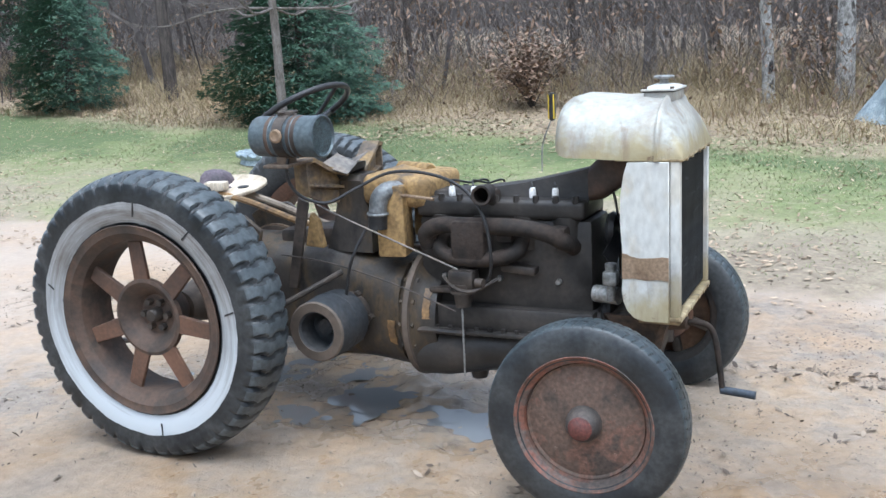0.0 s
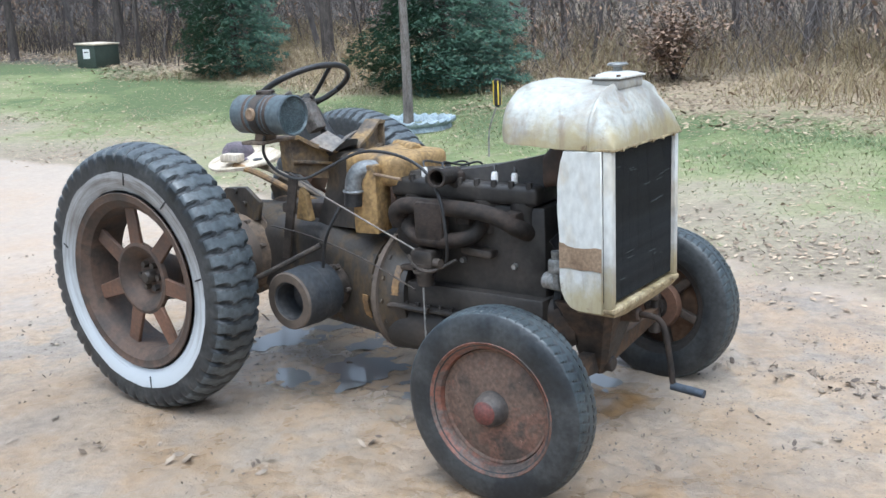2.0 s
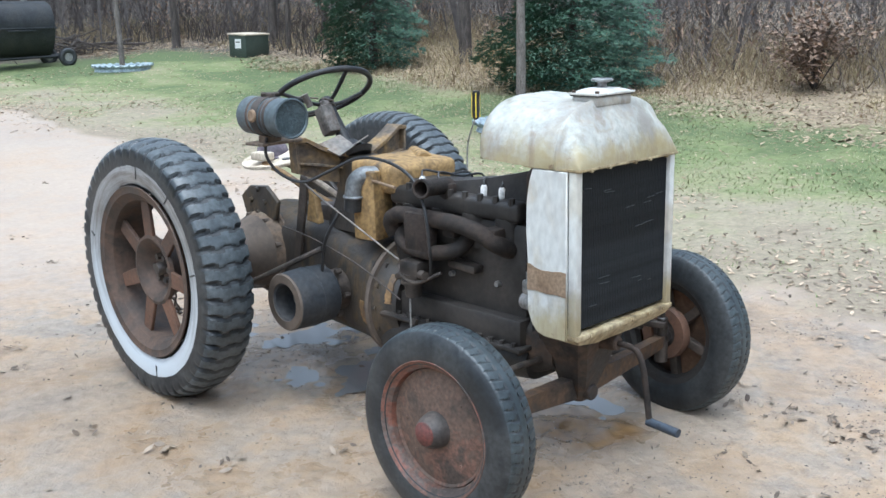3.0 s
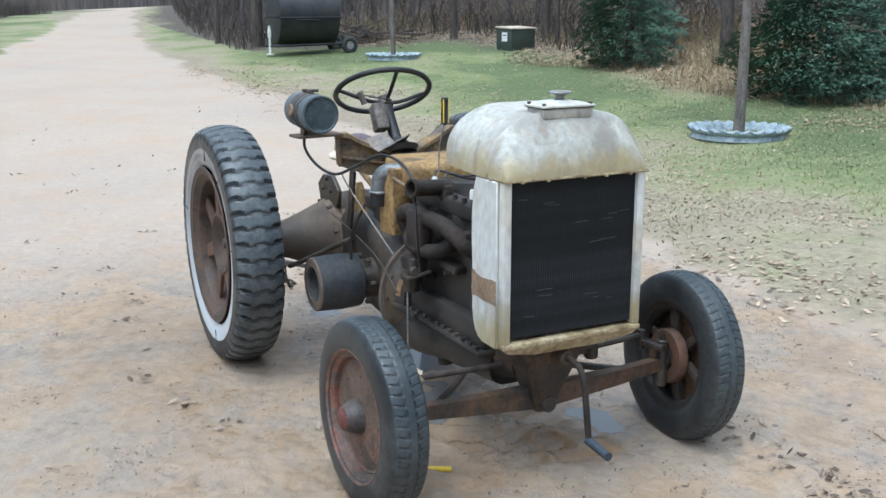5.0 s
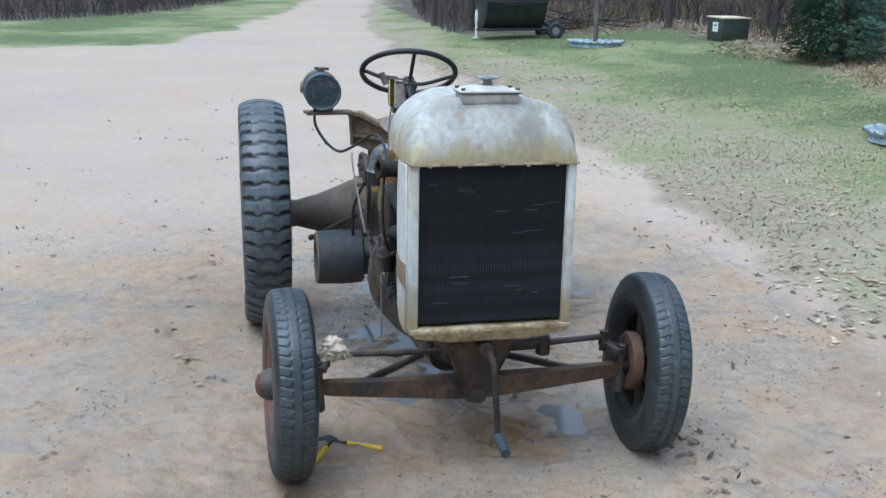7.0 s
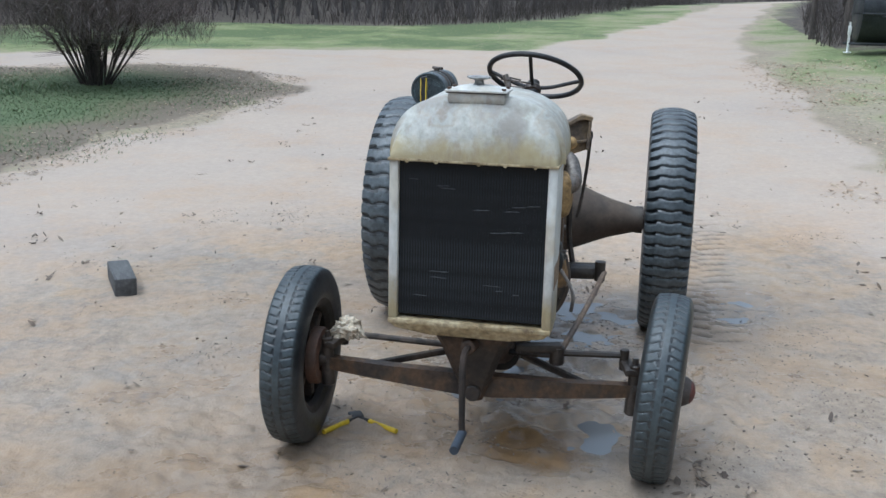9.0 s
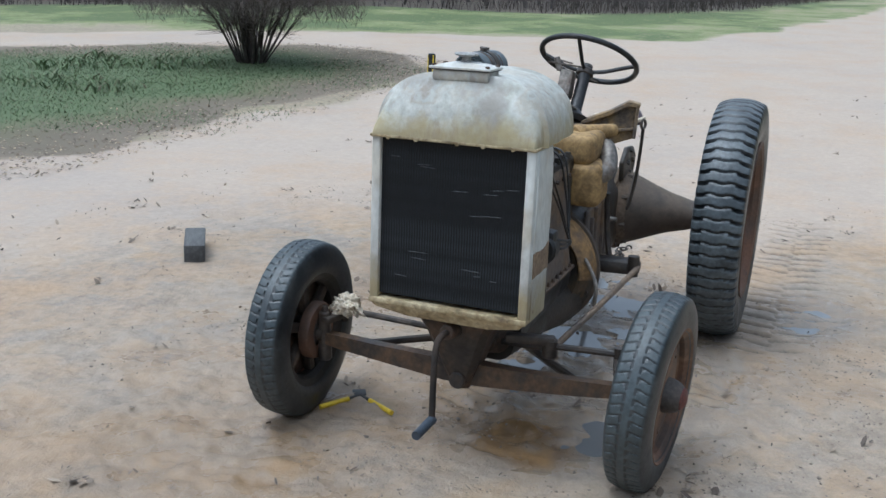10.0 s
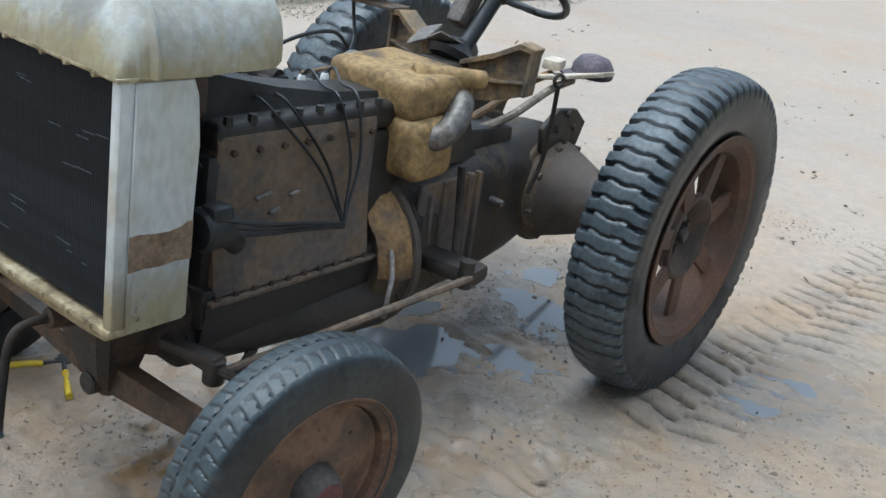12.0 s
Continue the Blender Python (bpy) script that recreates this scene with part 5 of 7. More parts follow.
for sy in (-1, 1):
    b = BM()
    lathe(b, (0, 0.13 * sy, 0.515), (0, sy, 0), [(0.185, 0), (0.188, 0.014), (0.172, 0.02), (0.165, 0.045), (0.145, 0.1), (0.116, 0.17), (0.09, 0.24), (0.072, 0.31), (0.061, 0.35), (0.064, 0.362), (0.064, 0.39), (0.045, 0.392), (0.04, 0.46)], 32)
    bolts(b, (0, (0.13 + 0.014) * sy, 0.515), (0, sy, 0), 0.179, 12, 0.012, 0.012)
    bolts(b, (0, (0.13 + 0.05) * sy, 0.515), (0, sy, 0), 0.158, 8, 0.012, 0.02, 0.3)
    trumpet = part("axle_housing", b, TRUMPET, TR, "dusty tapered cast axle trumpet with a bolted flange")
    b = BM()
    lathe(b, (0, 0.13 * sy, 0.515), (0, sy, 0), [(0.186, 0.002), (0.192, 0.004), (0.192, 0.016), (0.186, 0.019), (0.174, 0.024), (0.168, 0.042), (0.16, 0.062), (0.152, 0.076)], 40)
    part("flange", b, DUSTY, trumpet, "dusty tan bolted flange")
for y in (-0.15, 0.17):
    b = BM()
    plate(b, [(-0.1, 0.66), (0.12, 0.66), (0.14, 0.74), (0.06, 0.8), (-0.06, 0.79), (-0.13, 0.74)], pose(0, y, 0, 90, 0, 0), 0.02, 0.004)
    bolts(b, (0.0, y - 0.02 if y < 0 else y, 0.73), (0, math.copysign(1, y), 0), 0.05, 4, 0.012)
    part("axle_plate", b, HOUSING, TR)
b = BM()
lathe(b, (0.74, 0, 0.42), (1, 0, 0), [(0.2, 0.0), (0.228, 0.024), (0.236, 0.032), (0.238, 0.056), (0.226, 0.062), (0.205, 0.085), (0.19, 0.11), (0.18, 0.14)], 40)
for i in range(16):
    a = 2 * math.pi * i / 16
    cyl(b, (0.752, 0.216 * math.cos(a), 0.42 + 0.216 * math.sin(a)), (0.812, 0.216 * math.cos(a), 0.42 + 0.216 * math.sin(a)), 0.011, None, 6)
clutch = part("clutch_housing", b, HOUSING, TR, "round flanged clutch housing with bolts")


def paint_patch(x0, x1, r0, r1, a0, a1, seed, side=-1, swell=0.0):
    """A ragged remnant of ochre paint on the round housing, angles up from level on its side."""
    rd = random.Random(seed)
    pb = BM()
    rows = []
    for i in range(15):
        a = radians(a0 + (a1 - a0) * i / 14)
        e0, e1 = rd.uniform(-0.002, 0.005), rd.uniform(-0.005, 0.002)
        rows.append([(x, side * r * math.cos(a), 0.42 + r * math.sin(a)) for x, r in ((x0 + e0, r0), (x0 + e0, r0 + 0.004), (0.5 * (x0 + x1), 0.5 * (r0 + r1) + 0.004 + swell), (x1 + e1, r1 + 0.004), (x1 + e1, r1))])
    rings(pb, rows)
    part("paint_patch", pb, OCHRE, clutch, "ragged remnant of ochre paint")


paint_patch(0.785, 0.815, 0.199, 0.196, 0, 44, 1)
paint_patch(0.832, 0.862, 0.195, 0.187, 6, 40, 2)
paint_patch(0.69, 0.728, 0.196, 0.203, -48, 2, 3)
b = BM()
tube(b, [(0.77, -0.2, 0.395), (0.84, -0.196, 0.402), (0.92, -0.19, 0.4), (1.0, -0.185, 0.397)], 0.012, 8)
part("housing_rib", b, IRON, clutch, "dark cast rib along the housing")
b = BM()
lathe(b, (0.774, 0, 0.42), (1, 0, 0), [(0.232, 0.0), (0.2455, 0.002), (0.2475, 0.012), (0.2455, 0.023), (0.232, 0.025)], 56, True)
part("flange_edge", b, TRUMPET, clutch, "dusty worn edge of the round flange")
paint_patch(0.803, 0.9, 0.234, 0.19, -4, 78, 4, 1, 0.02)
for a in (8, 24, 40, 56, 72):
    b = BM()
    p = (0.224 * math.cos(radians(a)), 0.42 + 0.224 * math.sin(radians(a)))
    cyl(b, (0.796, *p), (0.818, *p), 0.012, 0.01, 6)
    part("bolt", b, RUST, clutch)


# belt pulley
b = BM()
cyl(b, (0.526, -0.14, 0.436), (0.526, -0.26, 0.436), 0.085, 0.075, 24)
bolts(b, (0.526, -0.2, 0.436), (0, -1, 0), 0.1, 6, 0.012, 0.02)
part("pulley_bearing", b, IRON, TR)
b = BM()
lathe(b, (0.526, -0.238, 0.436), (0, -1, 0), [(0.06, 0.0), (0.106, 0.0), (0.112, 0.006), (0.116, 0.09), (0.112, 0.186), (0.106, 0.192), (0.074, 0.192), (0.068, 0.186), (0.066, 0.1), (0.03, 0.1), (0.03, 0.13), (0.001, 0.13)], 44)
torus(b, (0.526, -0.323, 0.436), (0, 1, 0), 0.1145, 0.003, 44, 6)
pulley = part("belt_pulley", b, PULLEY, TR, "dark belt pulley with a hollow end")
b = BM()
lathe(b, (0.526, -0.43, 0.436), (0, -1, 0), [(0.073, -0.002), (0.075, 0.003), (0.106, 0.003), (0.112, -0.003), (0.106, -0.004)], 44, True)
part("pulley_face", b, TRUMPET, pulley, "dusty brown worn end face")

# engine
b = BM()
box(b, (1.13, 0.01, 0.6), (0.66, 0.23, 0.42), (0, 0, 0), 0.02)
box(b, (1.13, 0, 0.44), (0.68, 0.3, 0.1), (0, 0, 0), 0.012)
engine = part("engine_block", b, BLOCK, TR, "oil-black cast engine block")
for i in range(4):
    x = 0.9 + 0.155 * i
    for y, z in ((-0.075, 0.7),):
        b = BM()
        cyl(b, (x, y, z), (x, y, 0.82), 0.05, 0.055, 16)
        part("cylinder_wall", b, BLOCK, engine)
b = BM()
box(b, (1.12, 0, 0.845), (0.64, 0.25, 0.07), (0, 0, 0), 0.018, 3)
rings(b, [[(x, -w, z0), (x, w, z0), (x, w * 0.75, z1), (x, -w * 0.75, z1)] for x, w, z0, z1 in ((0.84, 0.08, 0.86, 0.895), (1.02, 0.075, 0.86, 0.905), (1.2, 0.07, 0.86, 0.93), (1.36, 0.07, 0.86, 0.965), (1.44, 0.075, 0.86, 0.985))])
for i in range(9):
    for y in (-0.115, 0.115):
        cyl(b, (0.83 + 0.072 * i, y, 0.87), (0.83 + 0.072 * i, y, 0.895), 0.012, 0.011, 6)
part("cylinder_head", b, BLOCK, engine, "black cylinder head with a rising water ridge")
b = BM()
rings(b, [section(*s) for s in ((1.44, 0.08, 0.87, 0.99, 0.03), (1.49, 0.09, 0.88, 1.04, 0.04), (1.56, 0.12, 0.93, 1.055, 0.04), (1.62, 0.15, 0.95, 1.055, 0.04))])
part("water_outlet", b, RUST, TR, "rust-brown water casting under the tank")
b = BM()
rings(b, [section(*s) for s in ((0.8, 0.19, 0.2, 0.4, 0.1), (0.9, 0.17, 0.2, 0.4, 0.09), (1.1, 0.15, 0.235, 0.4, 0.08), (1.3, 0.14, 0.25, 0.4, 0.07), (1.48, 0.13, 0.27, 0.4, 0.06))])
box(b, (1.14, -0.035, 0.395), (0.7, 0.29, 0.016), (0, 0, 0), 0.004)
for i in range(13):
    for y in (-0.165,):
        cyl(b, (0.83 + 0.052 * i, y, 0.384), (0.83 + 0.052 * i, y, 0.416), 0.009, None, 6)
for x, y in ((0.88, 0), (0.97, 0.05), (1.0, -0.06)):
    cyl(b, (x, y, 0.19), (x, y, 0.24), 0.03, 0.04, 10)
part("oil_pan", b, BLOCK, TR, "black oil pan with a bolted flange")
b = BM()
rings(b, [[(x1, -w + c, z), (x1, w - c, z), (x1 - c, w, z), (x0 + c, w, z), (x0, w - c, z), (x0, -w + c, z), (x0 + c, -w, z), (x1 - c, -w, z)] for x0, x1, w, z, c in ((1.56, 1.63, 0.028, 0.212, 0.012), (1.55, 1.65, 0.042, 0.25, 0.016), (1.535, 1.675, 0.072, 0.33, 0.02), (1.515, 1.7, 0.105, 0.42, 0.022), (1.5, 1.72, 0.132, 0.475, 0.02), (1.5, 1.72, 0.134, 0.49, 0.01))])
rings(b, [section(*s) for s in ((1.44, 0.13, 0.28, 0.49, 0.06), (1.5, 0.11, 0.3, 0.49, 0.05), (1.56, 0.09, 0.32, 0.48, 0.04))])
cyl(b, (1.555, 0, 0.248), (1.665, 0, 0.248), 0.032, 0.028, 14, 0.004)
cyl(b, (1.69, 0, 0.44), (1.765, -0.003, 0.444), 0.03, 0.024, 14, 0.004)
part("front_bolster", b, BOLSTER, TR, "rusty casting between radiator and front axle")

b = BM()
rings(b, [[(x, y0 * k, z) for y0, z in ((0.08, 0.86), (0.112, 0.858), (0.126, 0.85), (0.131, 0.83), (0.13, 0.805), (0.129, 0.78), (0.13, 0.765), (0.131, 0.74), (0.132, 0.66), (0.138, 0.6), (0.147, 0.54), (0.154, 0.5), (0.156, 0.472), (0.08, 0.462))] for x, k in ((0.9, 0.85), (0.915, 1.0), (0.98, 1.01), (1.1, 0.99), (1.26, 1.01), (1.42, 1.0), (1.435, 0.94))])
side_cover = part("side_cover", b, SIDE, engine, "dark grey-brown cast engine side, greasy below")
for i in range(7):
    b = BM()
    cyl(b, (0.935 + 0.077 * i, 0.112, 0.815), (0.935 + 0.077 * i, 0.141, 0.815), 0.0095, 0.0085, 6)
    part("bolt", b, RUST, side_cover)
for x, z, l in ((1.3, 0.7, 0.05), (1.26, 0.655, 0.035), (1.2, 0.69, 0.03)):
    b = BM()
    box(b, (x, 0.141, z), (l, 0.012, 0.008), (0, 14, 0), 0.003)
    part("clip", b, TIN, side_cover, "small grey wire clip")
b = BM()
box(b, (1.15, 0.145, 0.459), (0.61, 0.046, 0.013), (0, 0, 0), 0.003)
flange = part("pan_flange", b, DUSTY, engine, "dusty flange above the oil pan")
for i in range(11):
    b = BM()
    cyl(b, (0.87 + 0.056 * i, 0.158, 0.463), (0.87 + 0.056 * i, 0.158, 0.478), 0.0085, 0.0075, 6)
    part("bolt", b, RUST, flange)
b = BM()
rings(b, [[(x, y0, z) for y0, z in ((0.02, 0.454), (0.152, 0.453), (0.155, 0.43), (0.142, 0.36), (0.12, 0.29), (0.02, 0.285))] for x in (0.85, 0.87, 1.42, 1.46)])
part("pan_side", b, BLACK, engine, "oil-black wall of the pan")
b = BM()
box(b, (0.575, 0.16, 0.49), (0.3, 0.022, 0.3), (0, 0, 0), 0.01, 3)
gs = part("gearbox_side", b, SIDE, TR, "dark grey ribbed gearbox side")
for x, h in ((0.68, 0.24), (0.62, 0.3), (0.5, 0.32), (0.455, 0.32)):
    b = BM()
    box(b, (x, 0.172, 0.49), (0.017, 0.026, h), (0, 3, 0), 0.006)
    part("rib", b, SIDE, gs)
b = BM()
cyl(b, (0.347, 0.15, 0.532), (0.347, 0.205, 0.532), 0.014, 0.011, 10, 0.003)
part("plug", b, STEEL, gs, "small pale plug")

# manifold on the right side
b = BM()
tube(b, [(0.858, -0.15, 0.71), (0.86, -0.17, 0.76), (0.92, -0.176, 0.79), (1.05, -0.178, 0.793), (1.2, -0.178, 0.793), (1.31, -0.178, 0.778), (1.375, -0.16, 0.745), (1.39, -0.1, 0.715)], 0.031, 10)
part("exhaust_manifold", b, CAST, engine, "dull dark cast exhaust manifold pipe")
b = BM()
box(b, (1.035, -0.186, 0.74), (0.13, 0.055, 0.15), (0, 0, 0), 0.016)
part("vaporiser_box", b, CAST, engine)
b = BM()
tube(b, [(0.9, -0.11, 0.745), (0.91, -0.165, 0.7), (0.98, -0.185, 0.675), (1.1, -0.185, 0.675), (1.2, -0.165, 0.7), (1.21, -0.11, 0.745)], 0.028, 10)
part("intake_manifold", b, CAST, engine, "dull dark cast intake manifold pipe")
for x in (0.87, 0.99, 1.16, 1.355):
    b = BM()
    box(b, (x, -0.135, 0.765), (0.06, 0.08, 0.06), (0, 0, 0), 0.012)
    part("manifold_port", b, CAST, engine)
b = BM()
lathe(b, (1.075, -0.085, 0.9), Vector((0.04, -0.175, 0.015)), [(0.03, 0.0), (0.03, 0.155), (0.035, 0.159), (0.035, 0.173), (0.032, 0.175), (0.026, 0.173), (0.025, 0.08), (0.001, 0.078)], 24)
box(b, (1.08, -0.1, 0.885), (0.08, 0.05, 0.06), (0, 0, -12), 0.012)
part("exhaust_stub", b, CAST, engine, "short open exhaust pipe")
b = BM()
box(b, (1.01, -0.195, 0.605), (0.1, 0.075, 0.07), (0, 0, 0), 0.015)
cyl(b, (1.01, -0.205, 0.505), (1.01, -0.205, 0.59), 0.03, 0.038, 14)
cyl(b, (1.01, -0.205, 0.555), (1.01, -0.205, 0.566), 0.046, None, 16)
cyl(b, (1.07, -0.225, 0.6), (1.1, -0.23, 0.6), 0.016, None, 10)
tube(b, [(0.94, -0.21, 0.61), (0.99, -0.235, 0.58), (1.06, -0.235, 0.57), (1.14, -0.19, 0.61)], 0.007, 6)
box(b, (1.2, -0.13, 0.635), (0.13, 0.05, 0.03), (0, 4, 0), 0.008)
box(b, (0.93, -0.13, 0.545), (0.16, 0.05, 0.02), (0, -3, 0), 0.006)
part("carburettor", b, IRON, engine, "grimy carburettor hung from the manifold")
for x in (0.9, 1.116, 1.337):
    b = BM()
    cyl(b, (x, -0.1, 0.59), (x, -0.122, 0.59), 0.012, 0.01, 6)
    part("bolt", b, GALV, engine, "bright bolt head")
b = BM()
tube(b, [(1.012, -0.225, 0.5), (1.012, -0.226, 0.4), (1.011, -0.225, 0.25)], 0.003, 5)
for i in range(13):
    box(b, (1.012, -0.225, 0.49 - 0.018 * i), (0.007, 0.004, 0.011), (0, 0, 40 * i))
part("drain_wire", b, GALV, engine, "thin pale wire hanging from the carburettor")

for x, y in ((0.923, -0.066), (1.01, -0.066), (1.234, -0.066), (1.318, -0.066)):
    b = BM()
    cyl(b, (x, y, 0.86), (x, y, 0.9), 0.011, 0.01, 6)
    plug = part("spark_plug", b, STEEL, engine)
    b = BM()
    lathe(b, (x, y, 0.868), (0, 0, 1), [(0.011, 0), (0.013, 0.014), (0.012, 0.04), (0.008, 0.048)], 12)
    part("insulator", b, CHINA, plug, "white porcelain insulator")
    b = BM()
    tube(b, [(x, y, 0.914), (x - 0.01, y + 0.02, 0.935), (0.8 * x + 0.22, 0.03, 0.915), (0.75 * x + 0.3, 0.122, 0.905), (0.4 * x + 0.62, 0.152, 0.76), (0.1 * x + 0.945, 0.175, 0.64), (1.06, 0.19, 0.59)], 0.0042, 6)
    part("plug_wire", b, BLACK, plug, "black ignition wire")

# front of the engine: fan pulley, belt and timer
b = BM()
lathe(b, (1.485, 0, 0.47), (1, 0, 0), [(0.02, 0), (0.105, 0.0), (0.113, 0.006), (0.106, 0.02), (0.113, 0.034), (0.1, 0.04), (0.02, 0.04)], 32)
lathe(b, (1.49, 0, 0.76), (1, 0, 0), [(0.01, 0), (0.06, 0.0), (0.066, 0.012), (0.06, 0.03), (0.01, 0.035)], 28)
part("fan_pulley", b, BLACK, TR)
for i in range(4):
    b = BM()
    plate(b, [(0.02, -0.02), (0.17, -0.045), (0.18, 0.035), (0.02, 0.02)], pose(1.53, 0, 0.76) @ Matrix.Rotation(radians(90 * i + 30), 4, "X") @ pose(0, 0, 0, 90, 0, 90) @ pose(0, 0, 0, 24), 0.003)
    part("fan_blade", b, BLACK, TR)
b = BM()
cyl(b, (1.48, 0.215, 0.69), (1.56, 0.22, 0.69), 0.05, None, 20, 0.008)
cyl(b, (1.42, 0.19, 0.62), (1.5, 0.21, 0.68), 0.025, None, 12)
box(b, (1.52, 0.235, 0.725), (0.06, 0.05, 0.05), (0, 0, 0), 0.012)
part("timer", b, BLACK, TR, "black ignition timer with wires")
for dz in (0, 0.014, 0.03):
    b = BM()
    tube(b, [(1.52, 0.255, 0.72 - dz), (1.42, 0.265, 0.695 - 0.8 * dz), (1.22, 0.225, 0.645 - 0.5 * dz), (1.06, 0.19, 0.6 - 0.3 * dz)], 0.0045, 6)
    part("timer_wire", b, BLACK, TR)
b = BM()
tube(b, [(0.85, 0.15, 0.52), (0.86, 0.19, 0.5), (0.9, 0.245, 0.44), (0.937, 0.27, 0.395), (0.935, 0.265, 0.33)], 0.0075, 8)
part("grey_hose", b, TIN, TR, "thin grey rubber hose")
b = BM()
cyl(b, (1.47, -0.12, 0.56), (1.56, -0.14, 0.56), 0.03, None, 14)
box(b, (1.54, -0.17, 0.63), (0.05, 0.05, 0.05), (0, 0, 0), 0.01)
cyl(b, (1.54, -0.17, 0.55), (1.54, -0.17, 0.68), 0.014, 0.02, 10)
part("water_pipe", b, GALV, TR, "bright drain cock by the radiator")

# intake housing in ochre paint
b = BM()
box(b, (0.715, 0.03, 0.9), (0.27, 0.33, 0.115), (0, 3, 0), 0.03, 3)
box(b, (0.714, -0.13, 0.797), (0.108, 0.11, 0.265), (0, 0, 9), 0.009, 2)
intake = part("intake_housing", b, YELLOW, TR, "ochre-painted cast air intake behind the engine")
b = BM()
box(b, (0.768, 0.148, 0.765), (0.165, 0.168, 0.17), (0, 3, 0), 0.034, 4)
part("intake_box", b, YELLOW, intake)
b = BM()
cyl(b, (0.76, 0.1, 0.943), (0.574, 0.213, 0.945), 0.034, 0.026, 16, 0.008)
part("intake_pipe", b, YELLOW, intake)
b = BM()
tube(b, [(0.8, 0.2, 0.8), (0.765, 0.23, 0.81), (0.7, 0.225, 0.845), (0.655, 0.2, 0.885), (0.62, 0.16, 0.86)], 0.036, 14)
part("elbow_pipe", b, STEEL, intake, "worn grey pipe elbow")
b = BM()
tube(b, [(0.74, -0.12, 0.905), (0.71, -0.165, 0.91), (0.688, -0.19, 0.885), (0.68, -0.196, 0.835)], 0.034, 16)
torus(b, (0.68, -0.196, 0.83), (0.03, 0, 1), 0.036, 0.006, 20, 6)
part("elbow_pipe", b, ELBOW, intake, "bright galvanised pipe elbow")
b = BM()
cyl(b, (0.68, -0.196, 0.832), (0.676, -0.197, 0.775), 0.036, None, 16)
part("elbow_collar", b, BLACK, intake)

# dash casting: two wings with ribbed edges
for sy, out, top in ((-1, (0.415, 0.262), 1.036), (1, (0.425, 0.262), 1.045)):
    b = BM()
    ang = math.degrees(math.atan2(out[1] - 0.05, out[0] - 0.46)) if sy > 0 else math.degrees(math.atan2(-(out[1] - 0.05), out[0] - 0.46))
    L = math.hypot(out[0] - 0.46, out[1] - 0.05)
    m = pose(0.46, 0.05 * sy, 0) @ Matrix.Rotation(radians(ang), 4, "Z") @ pose(0, 0, 0, 90, 0, 0)
    plate(b, [(0, 0.84), (L * 0.5, 0.86), (L, 0.9), (L + 0.01, top - 0.01), (L * 0.85, top), (L * 0.5, top - 0.045), (0, 0.955)], m, 0.012, 0.002)
    plate(b, [(0, 0.945), (0, 0.96), (L * 0.5, top - 0.04), (L * 0.85, top + 0.004), (L + 0.016, top - 0.006), (L + 0.012, top - 0.022), (L * 0.84, top - 0.012), (L * 0.5, top - 0.058)], m @ pose(0, 0, -0.03), 0.07, 0.002)
    plate(b, [(0.01, 0.9), (L, 0.935), (L, 0.945), (0.01, 0.912)], m @ pose(0, 0, -0.025), 0.06, 0.002)
    plate(b, [(L - 0.008, 0.9), (L + 0.006, 0.9), (L + 0.012, top - 0.01), (L, top - 0.01)], m @ pose(0, 0, -0.028), 0.066, 0.002)
    part("dash_wing", b, DASH, TR, "ochre and dust-brown cast dash bracket")
b = BM()
rings(b, [[(x0, -w, z), (x1, -w, z), (x1, w, z), (x0, w, z)] for x0, x1, w, z in ((0.4, 0.6, 0.11, 0.66), (0.43, 0.59, 0.085, 0.78), (0.45, 0.57, 0.08, 0.86), (0.46, 0.55, 0.08, 0.93), (0.47, 0.54, 0.06, 0.95))])
part("dash_pedestal", b, HOUSING, TR, "dark casting under the dash")
b = BM()
plate(b, [(0.345, 0.69), (0.425, 0.685), (0.405, 0.79), (0.375, 0.82)], pose(0, -0.145, 0, 90, 0, 0), 0.03, 0.003)
part("bracket", b, YELLOW, TR, "ochre triangular bracket")
b = BM()
plate(b, [(0.255, 0.52), (0.298, 0.52), (0.375, 0.86), (0.33, 0.88)], pose(0, -0.17, 0, 90, 0, 0), 0.014, 0.003)
part("upright_bar", b, IRON, TR)

# steering column, wheel and coil box
SW = Vector((0.253, 0.008, 1.186))
sw_axis = Vector((-0.581, 0.1, 1.0)).normalized()
b = BM()
tube(b, [(0.6, 0, 0.74), SW - sw_axis * 0.03], 0.026, 14, straight=True)
lathe(b, (0.45, -0.004, 0.955), Vector((-0.5, 0.0, 0.86)), [(0.028, -0.02), (0.07, -0.02), (0.085, 0.0), (0.06, 0.012), (0.028, 0.05)], 20)
part("steering_column", b, BLACK, TR, "black steering column")
b = BM()
torus(b, SW, sw_axis, 0.205, 0.012, 56, 10)
wheel = part("steering_wheel", b, BLACK, TR, "worn black four-spoked steering wheel")
u, v, d = frame_of(sw_axis)
for i in range(4):
    a = math.pi / 2 * i + 0.12
    o = math.cos(a) * u + math.sin(a) * v
    b = BM()
    tube(b, [SW - d * 0.055 + o * 0.02, SW - d * 0.045 + o * 0.08, SW - d * 0.012 + o * 0.17, SW + o * 0.206], 0.0085, 8)
    part("spoke", b, BLACK, wheel)
b = BM()
lathe(b, SW - d * 0.085, d, [(0.022, 0.0), (0.038, 0.015), (0.036, 0.035), (0.02, 0.05), (0.001, 0.052)], 18)
part("wheel_hub", b, IRON, wheel)
b = BM()
box(b, (0.36, -0.055, 1.085), (0.065, 0.06, 0.12), (0, -28, 0), 0.012)
cyl(b, (0.31, -0.1, 1.14), (0.3, -0.12, 1.19), 0.014, None, 10)
